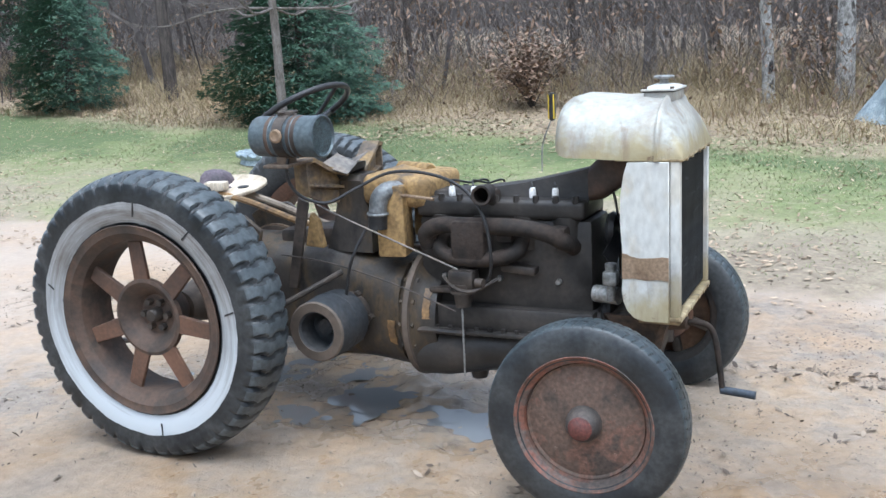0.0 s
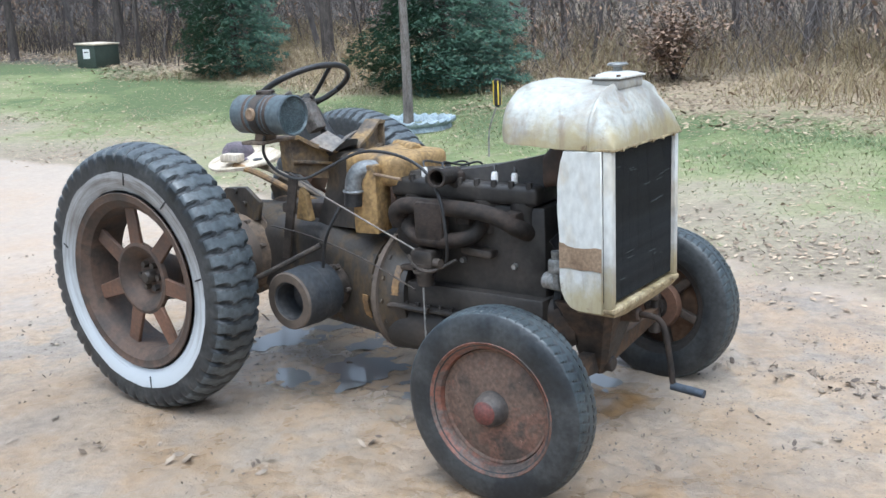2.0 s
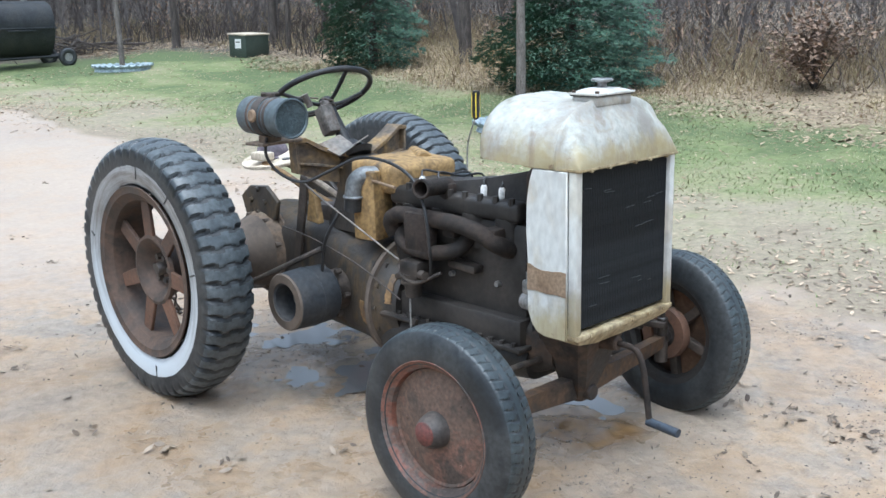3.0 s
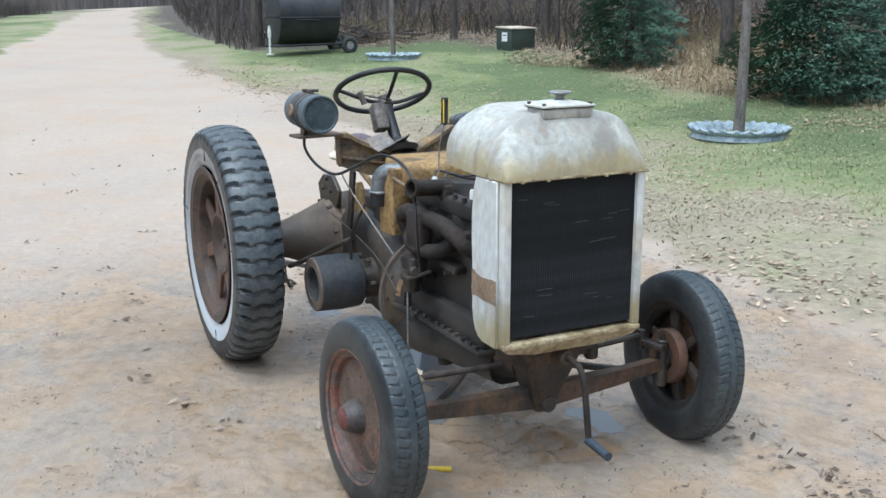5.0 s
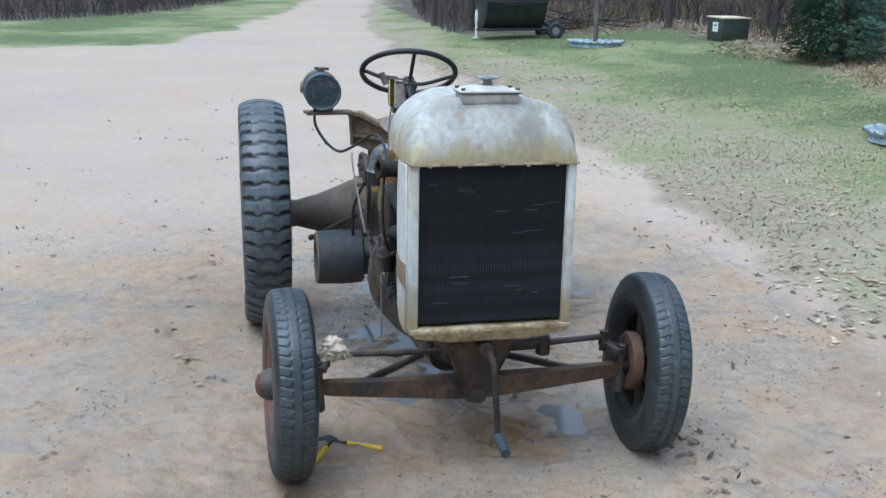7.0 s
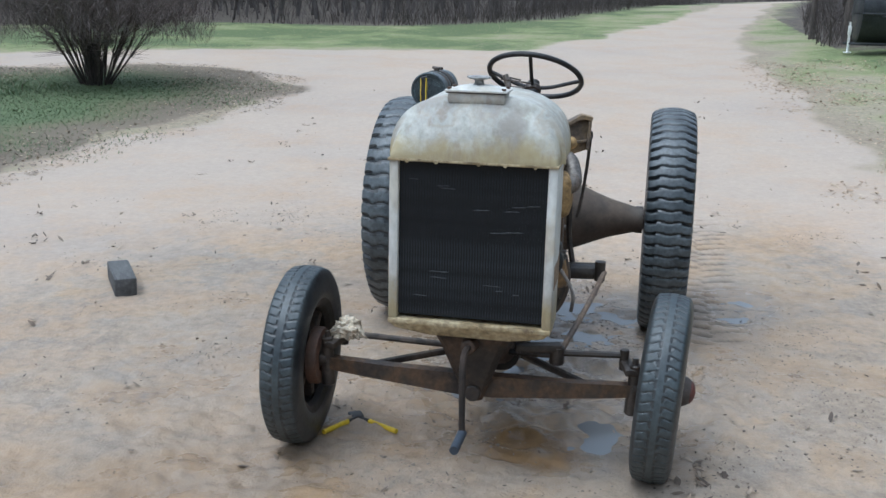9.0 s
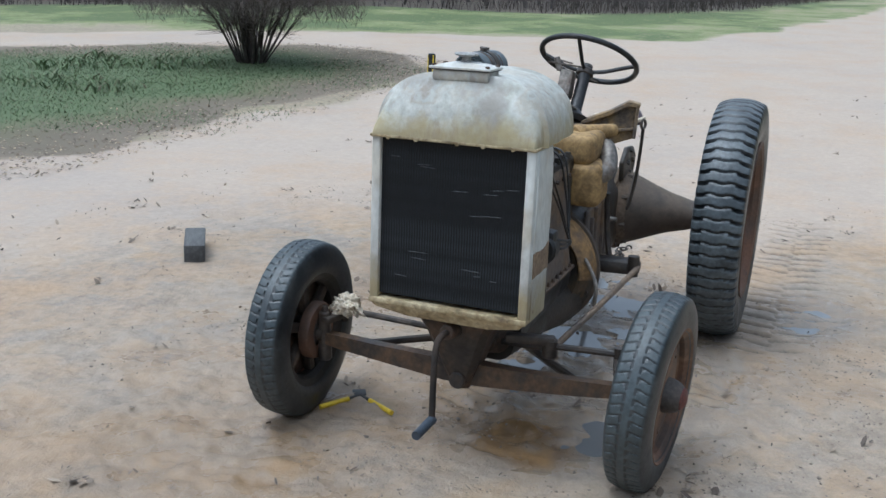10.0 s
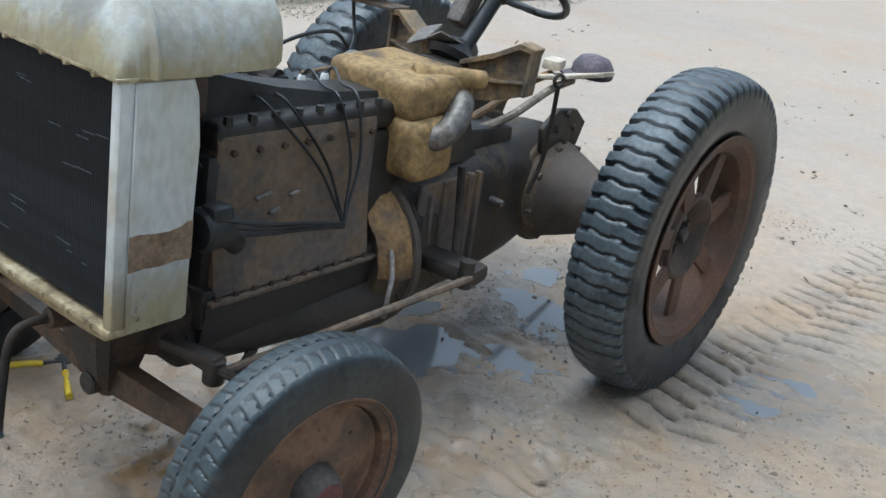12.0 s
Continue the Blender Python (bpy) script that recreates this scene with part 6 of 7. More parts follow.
part("coil_box", b, STEEL, TR, "dull grey coil box strapped to the column")
b = BM()
tube(b, [(0.3, -0.05, 1.17), (0.24, -0.14, 1.18)], 0.004, 6, straight=True)
tube(b, [(0.33, 0.0, 1.16), (0.42, -0.12, 1.18)], 0.004, 6, straight=True)
part("throttle_lever", b, STEEL, TR)
b = BM()
plate(b, [(-0.06, -0.05), (0.05, -0.05), (0.065, 0.03), (-0.02, 0.05)], pose(0.47, -0.1, 1.0, 30, 20, 20), 0.006)
plate(b, [(-0.04, -0.05), (0.05, -0.06), (0.04, 0.05), (-0.03, 0.06)], pose(0.48, -0.02, 0.99, -20, -25, 80), 0.005)
part("dash_plate", b, TIN, TR, "bent dusty tin plates by the column")

# air canister on the right wing
A0, A1 = Vector((0.328, -0.393, 1.135)), Vector((0.598, -0.4, 1.136))
dv = (A1 - A0).normalized()
b = BM()
lathe(b, A0, dv, [(0.001, 0.01), (0.054, 0.006), (0.067, 0.0), (0.0715, 0.008), (0.0715, 0.256), (0.074, 0.26), (0.074, 0.268), (0.069, 0.27), (0.065, 0.262)], 44)
for h in (0.085, 0.175):
    torus(b, A0 + dv * h, dv, 0.0715, 0.003, 44, 6)
can = part("air_canister", b, BLUE, TR, "blue-grey steel air canister with rusty bands")
b = BM()
lathe(b, A0 + dv * 0.27, dv, [(0.068, -0.008), (0.065, -0.012), (0.045, -0.022), (0.001, -0.026)], 36)
part("canister_end", b, BLUE_END, can, "dished pale blue end")
for h, w in ((0.066, 0.016), (0.158, 0.034)):
    b = BM()
    lathe(b, A0 + dv * h, dv, [(0.0718, 0.0), (0.0726, 0.001), (0.0726, w), (0.0718, w + 0.001)], 44)
    part("rust_band", b, RUST, can, "rust-brown stained band")
b = BM()
lathe(b, A0 + dv * 0.1, dv, [(0.0728, 0.0), (0.0748, 0.002), (0.0748, 0.042), (0.0728, 0.044)], 44)
box(b, A0 + dv * 0.122 + Vector((0, 0, 0.078)), (0.06, 0.02, 0.02), (0, 0, 8), 0.004)
cyl(b, A0 + dv * 0.105 + Vector((0, -0.02, 0.084)), A0 + dv * 0.15 + Vector((0, 0.03, 0.084)), 0.006, None, 8)
part("band", b, IRON, can, "dark clamp band")
b = BM()
c = A0 + dv * 0.122
lathe(b, c + Vector((0.0, -0.0735, 0.008)), (0.0, -1, 0.1), [(0.024, 0.0), (0.024, 0.006), (0.018, 0.009), (0.012, 0.006), (0.001, 0.006)], 20)
part("badge", b, BARE, can, "small round brass badge")
b = BM()
box(b, (0.42, -0.36, 1.035), (0.1, 0.2, 0.012), (0, 0, 6), 0.004)
box(b, (0.43, -0.385, 1.052), (0.04, 0.08, 0.03), (0, 0, 6), 0.004)
part("canister_bracket", b, DUSTY, TR)
b = BM()
tube(b, [(0.46, -0.42, 1.06), (0.45, -0.42, 0.99), (0.475, -0.38, 0.92), (0.55, -0.33, 0.89), (0.63, -0.27, 0.93), (0.75, -0.22, 0.985), (0.9, -0.205, 0.98), (1.03, -0.21, 0.93), (1.11, -0.235, 0.84), (1.135, -0.24, 0.72), (1.12, -0.22, 0.62), (1.07, -0.19, 0.58)], 0.006, 8)
part("black_hose", b, BLACK, TR, "thin black hose from the canister to the engine")

# rods and levers
for pts, r, mt, lb in (
    ([(0.47, -0.27, 0.87), (0.6, -0.28, 0.82), (1.03, -0.29, 0.66)], 0.0034, TIN, "thin bright throttle rod"),
    ([(0.2, -0.42, 0.45), (0.26, -0.42, 0.46), (0.55, -0.26, 0.62)], 0.011, IRON, "bent dark brake rod"),
    ([(0.65, -0.24, 0.78), (0.6, -0.28, 0.66), (0.57, -0.28, 0.52)], 0.0065, BLACK, "black clutch rod"),
    ([(0.28, -0.25, 0.67), (0.5, -0.26, 0.65), (0.75, -0.24, 0.58), (1.0, -0.26, 0.5)], 0.003, IRON, "thin wire rod"),
    ([(0.268, 0.266, 0.918), (0.25, 0.258, 0.8), (0.235, 0.245, 0.68), (0.25, 0.225, 0.56)], 0.0075, IRON, "slim lever rod with an eye"),
    ([(0.62, 0.215, 0.7), (0.6, 0.22, 0.55), (0.62, 0.25, 0.4)], 0.012, IRON, "dark clutch lever"),
    ([(0.72, 0.378, 0.44), (1.1, 0.33, 0.4), (1.515, 0.262, 0.345)], 0.011, DUSTY, "long dusty steering drag link"),
    ([(0.72, -0.17, 0.9), (0.9, -0.18, 0.885)], 0.006, BARE, "brass fuel pipe"),
    ([(0.1, -0.02, 0.34), (-0.2, -0.04, 0.29), (-0.6, -0.09, 0.215), (-0.9, -0.125, 0.175)], 0.013, IRON, "dark drawbar rod"),
):
    b = BM()
    tube(b, pts, r, 8, 5)
    part("rod", b, mt, TR, lb)
b = BM()
torus(b, (0.27, 0.266, 0.936), (0.3, 1, 0), 0.018, 0.006, 18, 6)
part("rod_eye", b, IRON, TR)
b = BM()
box(b, (0.68, 0.28, 0.43), (0.1, 0.2, 0.055), (0, 0, 8), 0.02)
cyl(b, (0.72, 0.36, 0.405), (0.72, 0.36, 0.485), 0.022, None, 12)
part("steering_arm", b, IRON, TR)

# seat on its bars
for y in (-0.02, 0.07):
    b = BM()
    tube(b, [(0.36, y * 0.6, 0.72), (0.2, y, 0.76), (-0.02, y, 0.83), (-0.16, y, 0.855)], 0.014, 8)
    part("seat_bar", b, SEAT_TAN if y > 0 else OCHRE, TR, "pale dusty seat bar" if y > 0 else "ochre-brown seat bar")
b = BM()
poly = [(0.2 * math.cos(a) * (1.0 if math.cos(a) > 0 else 0.8), 0.13 * math.sin(a)) for a in (2 * math.pi * i / 28 for i in range(28))]
plate(b, poly, pose(-0.2, 0.06, 0.862, 14, -4, 12), 0.014, 0.003)
seat = part("seat", b, TAN, TR, "pale tan rounded seat board with a dark slot")
b = BM()
plate(b, [(0.026 * math.cos(a), 0.014 * math.sin(a)) for a in (2 * math.pi * i / 14 for i in range(14))], pose(-0.2, 0.06, 0.862, 14, -4, 12) @ pose(0.11, -0.03, 0.011), 0.006)
part("slot", b, BLACK, seat, "dark slot")

# radiator
b = BM()
box(b, (1.7035, 0, 0.79), (0.141, 0.46, 0.49), (0, 0, 0), 0.0)
rad = part("radiator_core", b, CORE, TR, "black finned radiator core with a few bent fins", smooth=0)
b = BM()
box(b, (0, 0, 0), (0.004, 0.005, 0.486))
FIN = mesh_of(b, "fin", FINS, 0)
for i in range(53):
    part("fin", FIN, FINS, rad, "", pose(1.7725, -0.222 + 0.444 * i / 52, 0.79))
rb = random.Random(3)
for i in range(16):
    b = BM()
    y, z = rb.uniform(-0.19, 0.19), rb.choice((0.6, 0.7, 0.83, 0.95)) + rb.gauss(0, 0.03)
    l, tilt = rb.uniform(0.02, 0.075), rb.uniform(-5, 5)
    rings(b, [[(1.7745, y + l * (q - 0.5), z + tilt * 0.0006 * q - h), (1.7758, y + l * (q - 0.5), z + tilt * 0.0006 * q), (1.7745, y + l * (q - 0.5), z + tilt * 0.0006 * q + h)] for q, h in ((0, 0.0004), (0.3, 0.0022), (0.55, 0.0012), (0.8, 0.002), (1, 0.0004))])
    part("bent_fin", b, SCUFF, rad, "scuffed bent fin")
for sy in (-1, 1):
    b = BM()
    poly = [(1.6, 0.62), (1.607, 0.7), (1.598, 0.84), (1.6, 0.93), (1.612, 1.0), (1.622, 1.035), (1.755, 1.035), (1.755, 0.512), (1.668, 0.512), (1.64, 0.522), (1.618, 0.545), (1.604, 0.58)]
    if sy > 0:
        poly = [(1.602, 0.522), (1.605, 0.7), (1.6, 0.9), (1.608, 1.0), (1.622, 1.035), (1.755, 1.035), (1.755, 0.514), (1.612, 0.514)]
    plate(b, poly, pose(0, 0.252 * sy + (0.006 if sy > 0 else 0), 0, 90, 0, 0), 0.012, 0.003)
    side = part("radiator_side", b, SHELL, TR, "white-painted radiator side with a bare brown patch")
    b = BM()
    pts = [(1.603, 0.738), (1.618, 0.737), (1.632, 0.729), (1.66, 0.724), (1.7, 0.726), (1.735, 0.731), (1.754, 0.729), (1.754, 0.652), (1.72, 0.655), (1.68, 0.652), (1.64, 0.656), (1.603, 0.652)]
    plate(b, pts, pose(0, -0.263 if sy < 0 else 0.2595, 0, 90, 0, 0), 0.003)
    part("bare_patch", b, BARE, side, "bare brown metal patch")
    b = BM()
    box(b, (1.772, 0.243 * sy, 0.785), (0.034, 0.03, 0.514), (0, 0, 0), 0.008)
    part("corner_post", b, SHELL, TR, "white-painted radiator corner post")
b = BM()
box(b, (1.722, 0, 0.524), (0.145, 0.515, 0.018), (0, 0, 0), 0.005)
rings(b, [[(1.65, -0.25, 0.517), (1.792, -0.25, 0.517), (1.792, 0.25, 0.517), (1.65, 0.25, 0.517)], [(1.65, -0.235, 0.5), (1.782, -0.235, 0.5), (1.782, 0.235, 0.5), (1.65, 0.235, 0.5)], [(1.65, -0.13, 0.478), (1.765, -0.13, 0.478), (1.765, 0.13, 0.478), (1.65, 0.13, 0.478)]])
for y in (-0.19, -0.1, 0.03, 0.12, 0.2):
    cyl(b, (1.79, y, 0.525), (1.799, y, 0.525), 0.006, None, 6)
part("radiator_tray", b, CREAM, TR, "yellowed paint on the lower radiator tray")

# fuel tank with its arched top
def tank_section(x, w, z0, z1, n=44):
    out = [(x, w * math.copysign(abs(math.cos(a)) ** 0.74, math.cos(a)), z0 + (z1 - z0) * abs(math.sin(a)) ** 0.8) for a in (math.pi * i / n for i in range(n + 1))]
    return out + [(x, w * (1 - 2 * (i + 1) / 8), z0 - 0.004) for i in range(-1, 8)][::-1]


b = BM()
marks = [(1.356, 0.1, 1.1, 1.155), (1.362, 0.17, 1.085, 1.185), (1.375, 0.225, 1.07, 1.215), (1.394, 0.25, 1.058, 1.231), (1.42, 0.262, 1.05, 1.238), (1.48, 0.264, 1.047, 1.236), (1.56, 0.264, 1.045, 1.23), (1.64, 0.264, 1.044, 1.232), (1.7, 0.262, 1.044, 1.228), (1.706, 0.2625, 1.044, 1.2285), (1.713, 0.2715, 1.0437, 1.235), (1.721, 0.272, 1.0437, 1.2305), (1.729, 0.2595, 1.044, 1.211), (1.745, 0.2575, 1.044, 1.193), (1.765, 0.257, 1.044, 1.164), (1.78, 0.256, 1.044, 1.13), (1.791, 0.254, 1.044, 1.092), (1.797, 0.252, 1.044, 1.06)]
mx_ = [m[0] for m in marks]
secs = sorted(set(mx_) | {round(1.4 + 0.012 * i, 4) for i in range(26)})
rings(b, [tank_section(x, *(float(np.interp(x, mx_, [m[i] for m in marks])) for i in (1, 2, 3))) for x in secs])
for v in b.verts:
    p = v.co
    k = noise.noise(p * 7) * 0.004 + noise.noise(p * 16 + Vector((4, 1, 9))) * 0.0018
    fold = noise.noise(Vector((p.x * 26, p.y * 5, p.z * 5))) * 0.0026 * min(1, max(0, (p.z - 1.05) / 0.05))
    v.co += Vector((0.6 * fold if p.x > 1.73 else 0, math.copysign(k + fold, p.y), k + 0.5 * fold))
tank = part("fuel_tank", b, TANK, TR, "dented white fuel tank, paint stained yellow and rust", smooth=50)
b = BM()
box(b, (1.69, 0, 1.04), (0.216, 0.522, 0.009), (0, 0, 0), 0.003)
for y in (-0.2, -0.11, 0.02, 0.1, 0.19):
    cyl(b, (1.79, y, 1.037), (1.802, y, 1.037), 0.006, None, 6)
part("tank_flange", b, CREAM, tank, "yellowed seam under the tank")
b = BM()
box(b, (1.685, -0.005, 1.226), (0.1, 0.176, 0.032), (0, 0, 0), 0.007, 2)
part("filler_base", b, TANK, tank)
b = BM()
box(b, (1.685, -0.005, 1.2425), (0.106, 0.183, 0.005), (0, 0, 0), 0.001)
part("filler_gasket", b, BLACK, tank, "dark gasket under the filler plate")
b = BM()
box(b, (1.685, -0.005, 1.247), (0.114, 0.192, 0.007), (0, 0, 0), 0.0025)
rings(b, [[(1.685 + sx * a, -0.005 + sy * c, z) for sx, sy in ((-1, -1), (1, -1), (1, 1), (-1, 1))] for a, c, z in ((0.054, 0.085, 1.25), (0.038, 0.06, 1.258), (0.027, 0.03, 1.263))])
neck = part("filler_neck", b, SHELL, tank, "pale painted filler plate with dark worn edges")
for dx, dy in ((0.044, 0.083), (-0.044, 0.083), (0.044, -0.083), (-0.044, -0.083)):
    b = BM()
    cyl(b, (1.685 + dx, -0.005 + dy, 1.249), (1.685 + dx, -0.005 + dy, 1.2575), 0.007, None, 6)
    part("bolt", b, RUST, neck)
b = BM()
lathe(b, (1.685, -0.005, 1.258), (0, 0, 1), [(0.024, 0.0), (0.02, 0.004), (0.014, 0.01), (0.014, 0.02), (0.033, 0.024), (0.035, 0.028), (0.03, 0.032), (0.001, 0.034)], 28)
box(b, (1.685, -0.005, 1.286), (0.076, 0.016, 0.007), (0, 0, 80), 0.003)
part("filler_cap", b, GALV, tank, "worn winged filler cap")
b = BM()
lathe(b, (1.7665, -0.055, 1.155), (1, 0, 0.45), [(0.009, -0.004), (0.008, 0.002), (0.003, 0.002), (0.001, 0.0)], 16)
part("drain_plug", b, RUST, tank)
b = BM()
for i, w in enumerate((0.022, 0.014, 0.016, 0.012, 0.014, 0.02)):
    box(b, (1.7815, -0.075 + 0.024 * i, 1.118), (0.004, w, 0.02 if i % 3 == 0 else 0.013), (0, -22, 0), 0.001)
part("raised_mark", b, TANK, tank, "faint raised mark under old paint")

# front axle and steering
b = BM()
rings(b, [[(x - t, y, z - h), (x + t, y, z - h), (x + t, y, z + h), (x - t, y, z + h)] for x, y, z, t, h in ((1.585, -0.52, 0.284, 0.018, 0.02), (1.588, -0.47, 0.28, 0.019, 0.023), (1.592, -0.3, 0.27, 0.02, 0.028), (1.6, -0.06, 0.262, 0.023, 0.037), (1.6, 0.06, 0.262, 0.023, 0.037), (1.592, 0.3, 0.27, 0.02, 0.028), (1.588, 0.47, 0.282, 0.019, 0.023), (1.585, 0.52, 0.286, 0.018, 0.02))])
axle = part("front_axle", b, AXLE, TR, "rust-brown forged front axle beam")
for sy in (-1, 1):
    b = BM()
    cyl(b, (1.585, 0.52 * sy, 0.2), (1.585, 0.525 * sy, 0.375), 0.024, 0.02, 14, 0.005)
    cyl(b, (1.585, 0.52 * sy, 0.292), (1.582, 0.585 * sy, 0.296), 0.028, 0.022, 12)
    cyl(b, (1.585, 0.522 * sy, 0.37), (1.585, 0.523 * sy, 0.395), 0.012, 0.009, 8)
    box(b, (1.552, 0.5 * sy, 0.35), (0.12, 0.04, 0.024), (0, 0, 12 * sy), 0.006)
    cyl(b, (1.51, 0.485 * sy, 0.325), (1.51, 0.485 * sy, 0.395), 0.015, None, 10)
    part("knuckle", b, IRON, axle)
for pts, lb in (([(1.51, 0.485, 0.375), (1.515, 0.262, 0.365)], "left tie rod"), ([(1.515, 0.262, 0.355), (1.52, 0.1, 0.355), (1.51, -0.485, 0.365)], "long tie rod")):
    b = BM()
    tube(b, pts, 0.0115, 8, straight=True)
    part("tie_rod", b, IRON, axle, "dark steering tie rod")
b = BM()
tube(b, [(1.585, 0.42, 0.27), (1.4, 0.22, 0.27), (1.15, 0.03, 0.24)], 0.014, 8)
tube(b, [(1.585, -0.42, 0.27), (1.4, -0.22, 0.27), (1.15, -0.03, 0.24)], 0.014, 8)
part("radius_rod", b, IRON, axle, "dark radius rods running back under the engine")
b = BM()
cyl(b, (1.515, 0.262, 0.325), (1.515, 0.262, 0.39), 0.026, None, 12, 0.005)
box(b, (1.535, 0.2, 0.385), (0.04, 0.16, 0.03), (0, 0, 15), 0.008)
part("pitman_joint", b, IRON, TR)
b = BM()
tube(b, [(1.74, 0.0, 0.443), (1.8, -0.003, 0.445), (1.838, -0.002, 0.432), (1.858, 0.0, 0.385), (1.872, 0.004, 0.29), (1.882, 0.008, 0.2)], 0.0105, 10)
crank = part("starting_crank", b, CAST, TR, "dark bent starting crank")
b = BM()
tube(b, [(1.876, 0.008, 0.205), (1.993, 0.004, 0.198)], 0.0145, 12, straight=True)
part("crank_grip", b, GRIP, crank, "blue-grey crank grip")


# ---- loose things ----
b = BM()
bmesh.ops.create_icosphere(b, subdivisions=4, radius=1, matrix=Matrix.Translation((0, 0, 0)))
for v in b.verts:
    p = v.co.copy()
    k = 0.75 + 0.55 * abs(noise.noise(p * 2.3)) + 0.3 * noise.noise(p * 5)
    v.co = Vector((1.53, -0.468, 0.392)) + Vector((p.x * 0.045, p.y * 0.062, p.z * 0.045 - 0.02 * p.y * p.y)) * k
solo("rag", b, CLOTH, "crumpled cream rag tied on the steering knuckle", "rag")

PL = thing("pliers", "open pliers with yellow handles lying on the sand", "pliers", (1.42, -0.46, 0))
b = BM()
for end in ((1.585, -0.543), (1.515, -0.29)):
    d2 = (Vector((end[0], end[1], 0)) - Vector((1.425, -0.46, 0)))
    tube(b, [Vector((1.425, -0.46, 0.012)), Vector((1.425, -0.46, 0.013)) + d2 * 0.3], 0.007, 8, straight=True)
box(b, (1.412, -0.472, 0.013), (0.05, 0.05, 0.014), (0, 0, 30), 0.004)
part("jaws", b, BLACK, PL, "dark steel jaws and joint")
for end in ((1.585, -0.543), (1.515, -0.29)):
    d2 = (Vector((end[0], end[1], 0)) - Vector((1.425, -0.46, 0)))
    b = BM()
    tube(b, [Vector((1.425, -0.46, 0.013)) + d2 * f for f in (0.3, 0.5, 0.75, 0.98)], 0.0095, 10)
    part("grip", b, TOOL_YELLOW, PL, "yellow plastic grip")

SD = thing("screwdriver", "screwdriver with a black and yellow handle standing against the tank", "screwdriver", (1.352, -0.262, 1.0))
b = BM()
lathe(b, (1.373, -0.246, 1.166), (0.01, 0, 1), [(0.005, 0.0), (0.011, 0.006), (0.013, 0.03), (0.012, 0.07), (0.0135, 0.082), (0.01, 0.09), (0.001, 0.091)], 12)
hd = part("handle", b, BLACK, SD, "black handle")
for q in (45, 135, 225, 315):
    b = BM()
    box(b, (1.373 + 0.0118 * math.cos(radians(q)), -0.246 + 0.0118 * math.sin(radians(q)), 1.212), (0.004, 0.004, 0.078), (0, 0, q), 0.001)
    part("stripe", b, TOOL_YELLOW, hd, "yellow stripe")
b = BM()
tube(b, [(1.37, -0.246, 1.17), (1.34, -0.25, 1.09), (1.335, -0.25, 1.0)], 0.0026, 6)
part("shaft", b, GALV, SD)

b = BM()
lathe(b, (-0.25, 0.09, 0.876), (0.1, 0.1, 1), [(0.001, 0.0), (0.075, 0.0), (0.072, 0.03), (0.055, 0.055), (0.025, 0.066), (0.001, 0.068)], 24)
plate(b, [(0.05, -0.06), (0.11, -0.04), (0.12, 0.0), (0.11, 0.04), (0.05, 0.06)], pose(-0.25, 0.09, 0.882, 0, 6, -20), 0.005)
solo("cap", b, PURPLE, "faded purple cloth cap lying on the seat", "cap")
b = BM()
box(b, (-0.17, -0.02, 0.89), (0.09, 0.06, 0.035), (0, 0, 15), 0.006)
solo("small_carton", b, TAN, "small white carton lying on the seat", "carton")

b = BM()
box(b, (0, 0, 0.048), (0.38, 0.11, 0.096), (0, 0, 0), 0.008)
for v in b.verts:
    v.co += Vector((noise.noise(v.co * 30), noise.noise(v.co * 31), noise.noise(v.co * 29))) * 0.004
solo("wooden_block", b, WEATHERED, "weathered grey block of timber lying on the sand", "block", pose(0.1, -2.135, float(ground_at(0.1, -2.135)) - 0.004, 0, 0, 35))

# chain on the ground behind the tractor
CH = thing("chain", "rusty iron chain hanging from the drawbar to the sand", "chain", (-1.0, -0.05, 0))
lk = BM()
loops = []
for i in range(12):
    a = 2 * math.pi * i / 12
    o = Vector((0.024 * math.cos(a), 0.014 * math.sin(a), 0))
    nrm = Vector((math.cos(a), math.sin(a), 0))
    loops.append([o + nrm * 0.005 * math.cos(q) + Vector((0, 0, 0.005 * math.sin(q))) for q in (2 * math.pi * j / 6 for j in range(6))])
rings(lk, loops, closed=True)
LINK = mesh_of(lk, "link", IRON)
cp = smooth_path([(-0.88, -0.115, 0.185), (-0.9, -0.12, 0.13), (-0.915, -0.1, 0.06), (-0.95, -0.07, 0.014), (-1.02, -0.03, 0.012), (-1.1, -0.07, 0.012), (-1.2, -0.02, 0.012)], 12)
acc, i = 0.0, 0
for a, c in zip(cp, cp[1:]):
    acc += (c - a).length
    if acc < 0.033:
        continue
    acc = 0.0
    i += 1
    part("link", LINK, IRON, CH, "", Matrix.Translation(a) @ (c - a).to_track_quat("X", "Z").to_matrix().to_4x4() @ pose(0, 0, 0, 70 if i % 2 else 15))

# ---- things round the yard ----
def ring_planter(at, label):
    """A tyre turned inside out: a low scalloped ring."""
    x, y = at
    z = float(height_at(x, y))
    b = BM()
    loops = []
    for i in range(72):
        a = 2 * math.pi * i / 72
        s = 0.02 * math.cos(24 * a)
        o = Vector((math.cos(a), math.sin(a), 0))
        c = Vector((x, y, z - 0.02))
        up = Vector((0, 0, 1))
        loops.append([c + o * 0.37, c + o * 0.4 + up * 0.08, c + o * 0.45 + up * (0.11 + s * 0.6), c + o * (0.5 + s) + up * (0.1 + s), c + o * (0.5 + s) + up * 0.08, c + o * 0.46 + up * 0.05, c + o * 0.48])
    rings(b, loops, closed=True)
    solo("ring_planter", b, PALE_BLUE, label, "planter", group="ring planters", smooth=60)


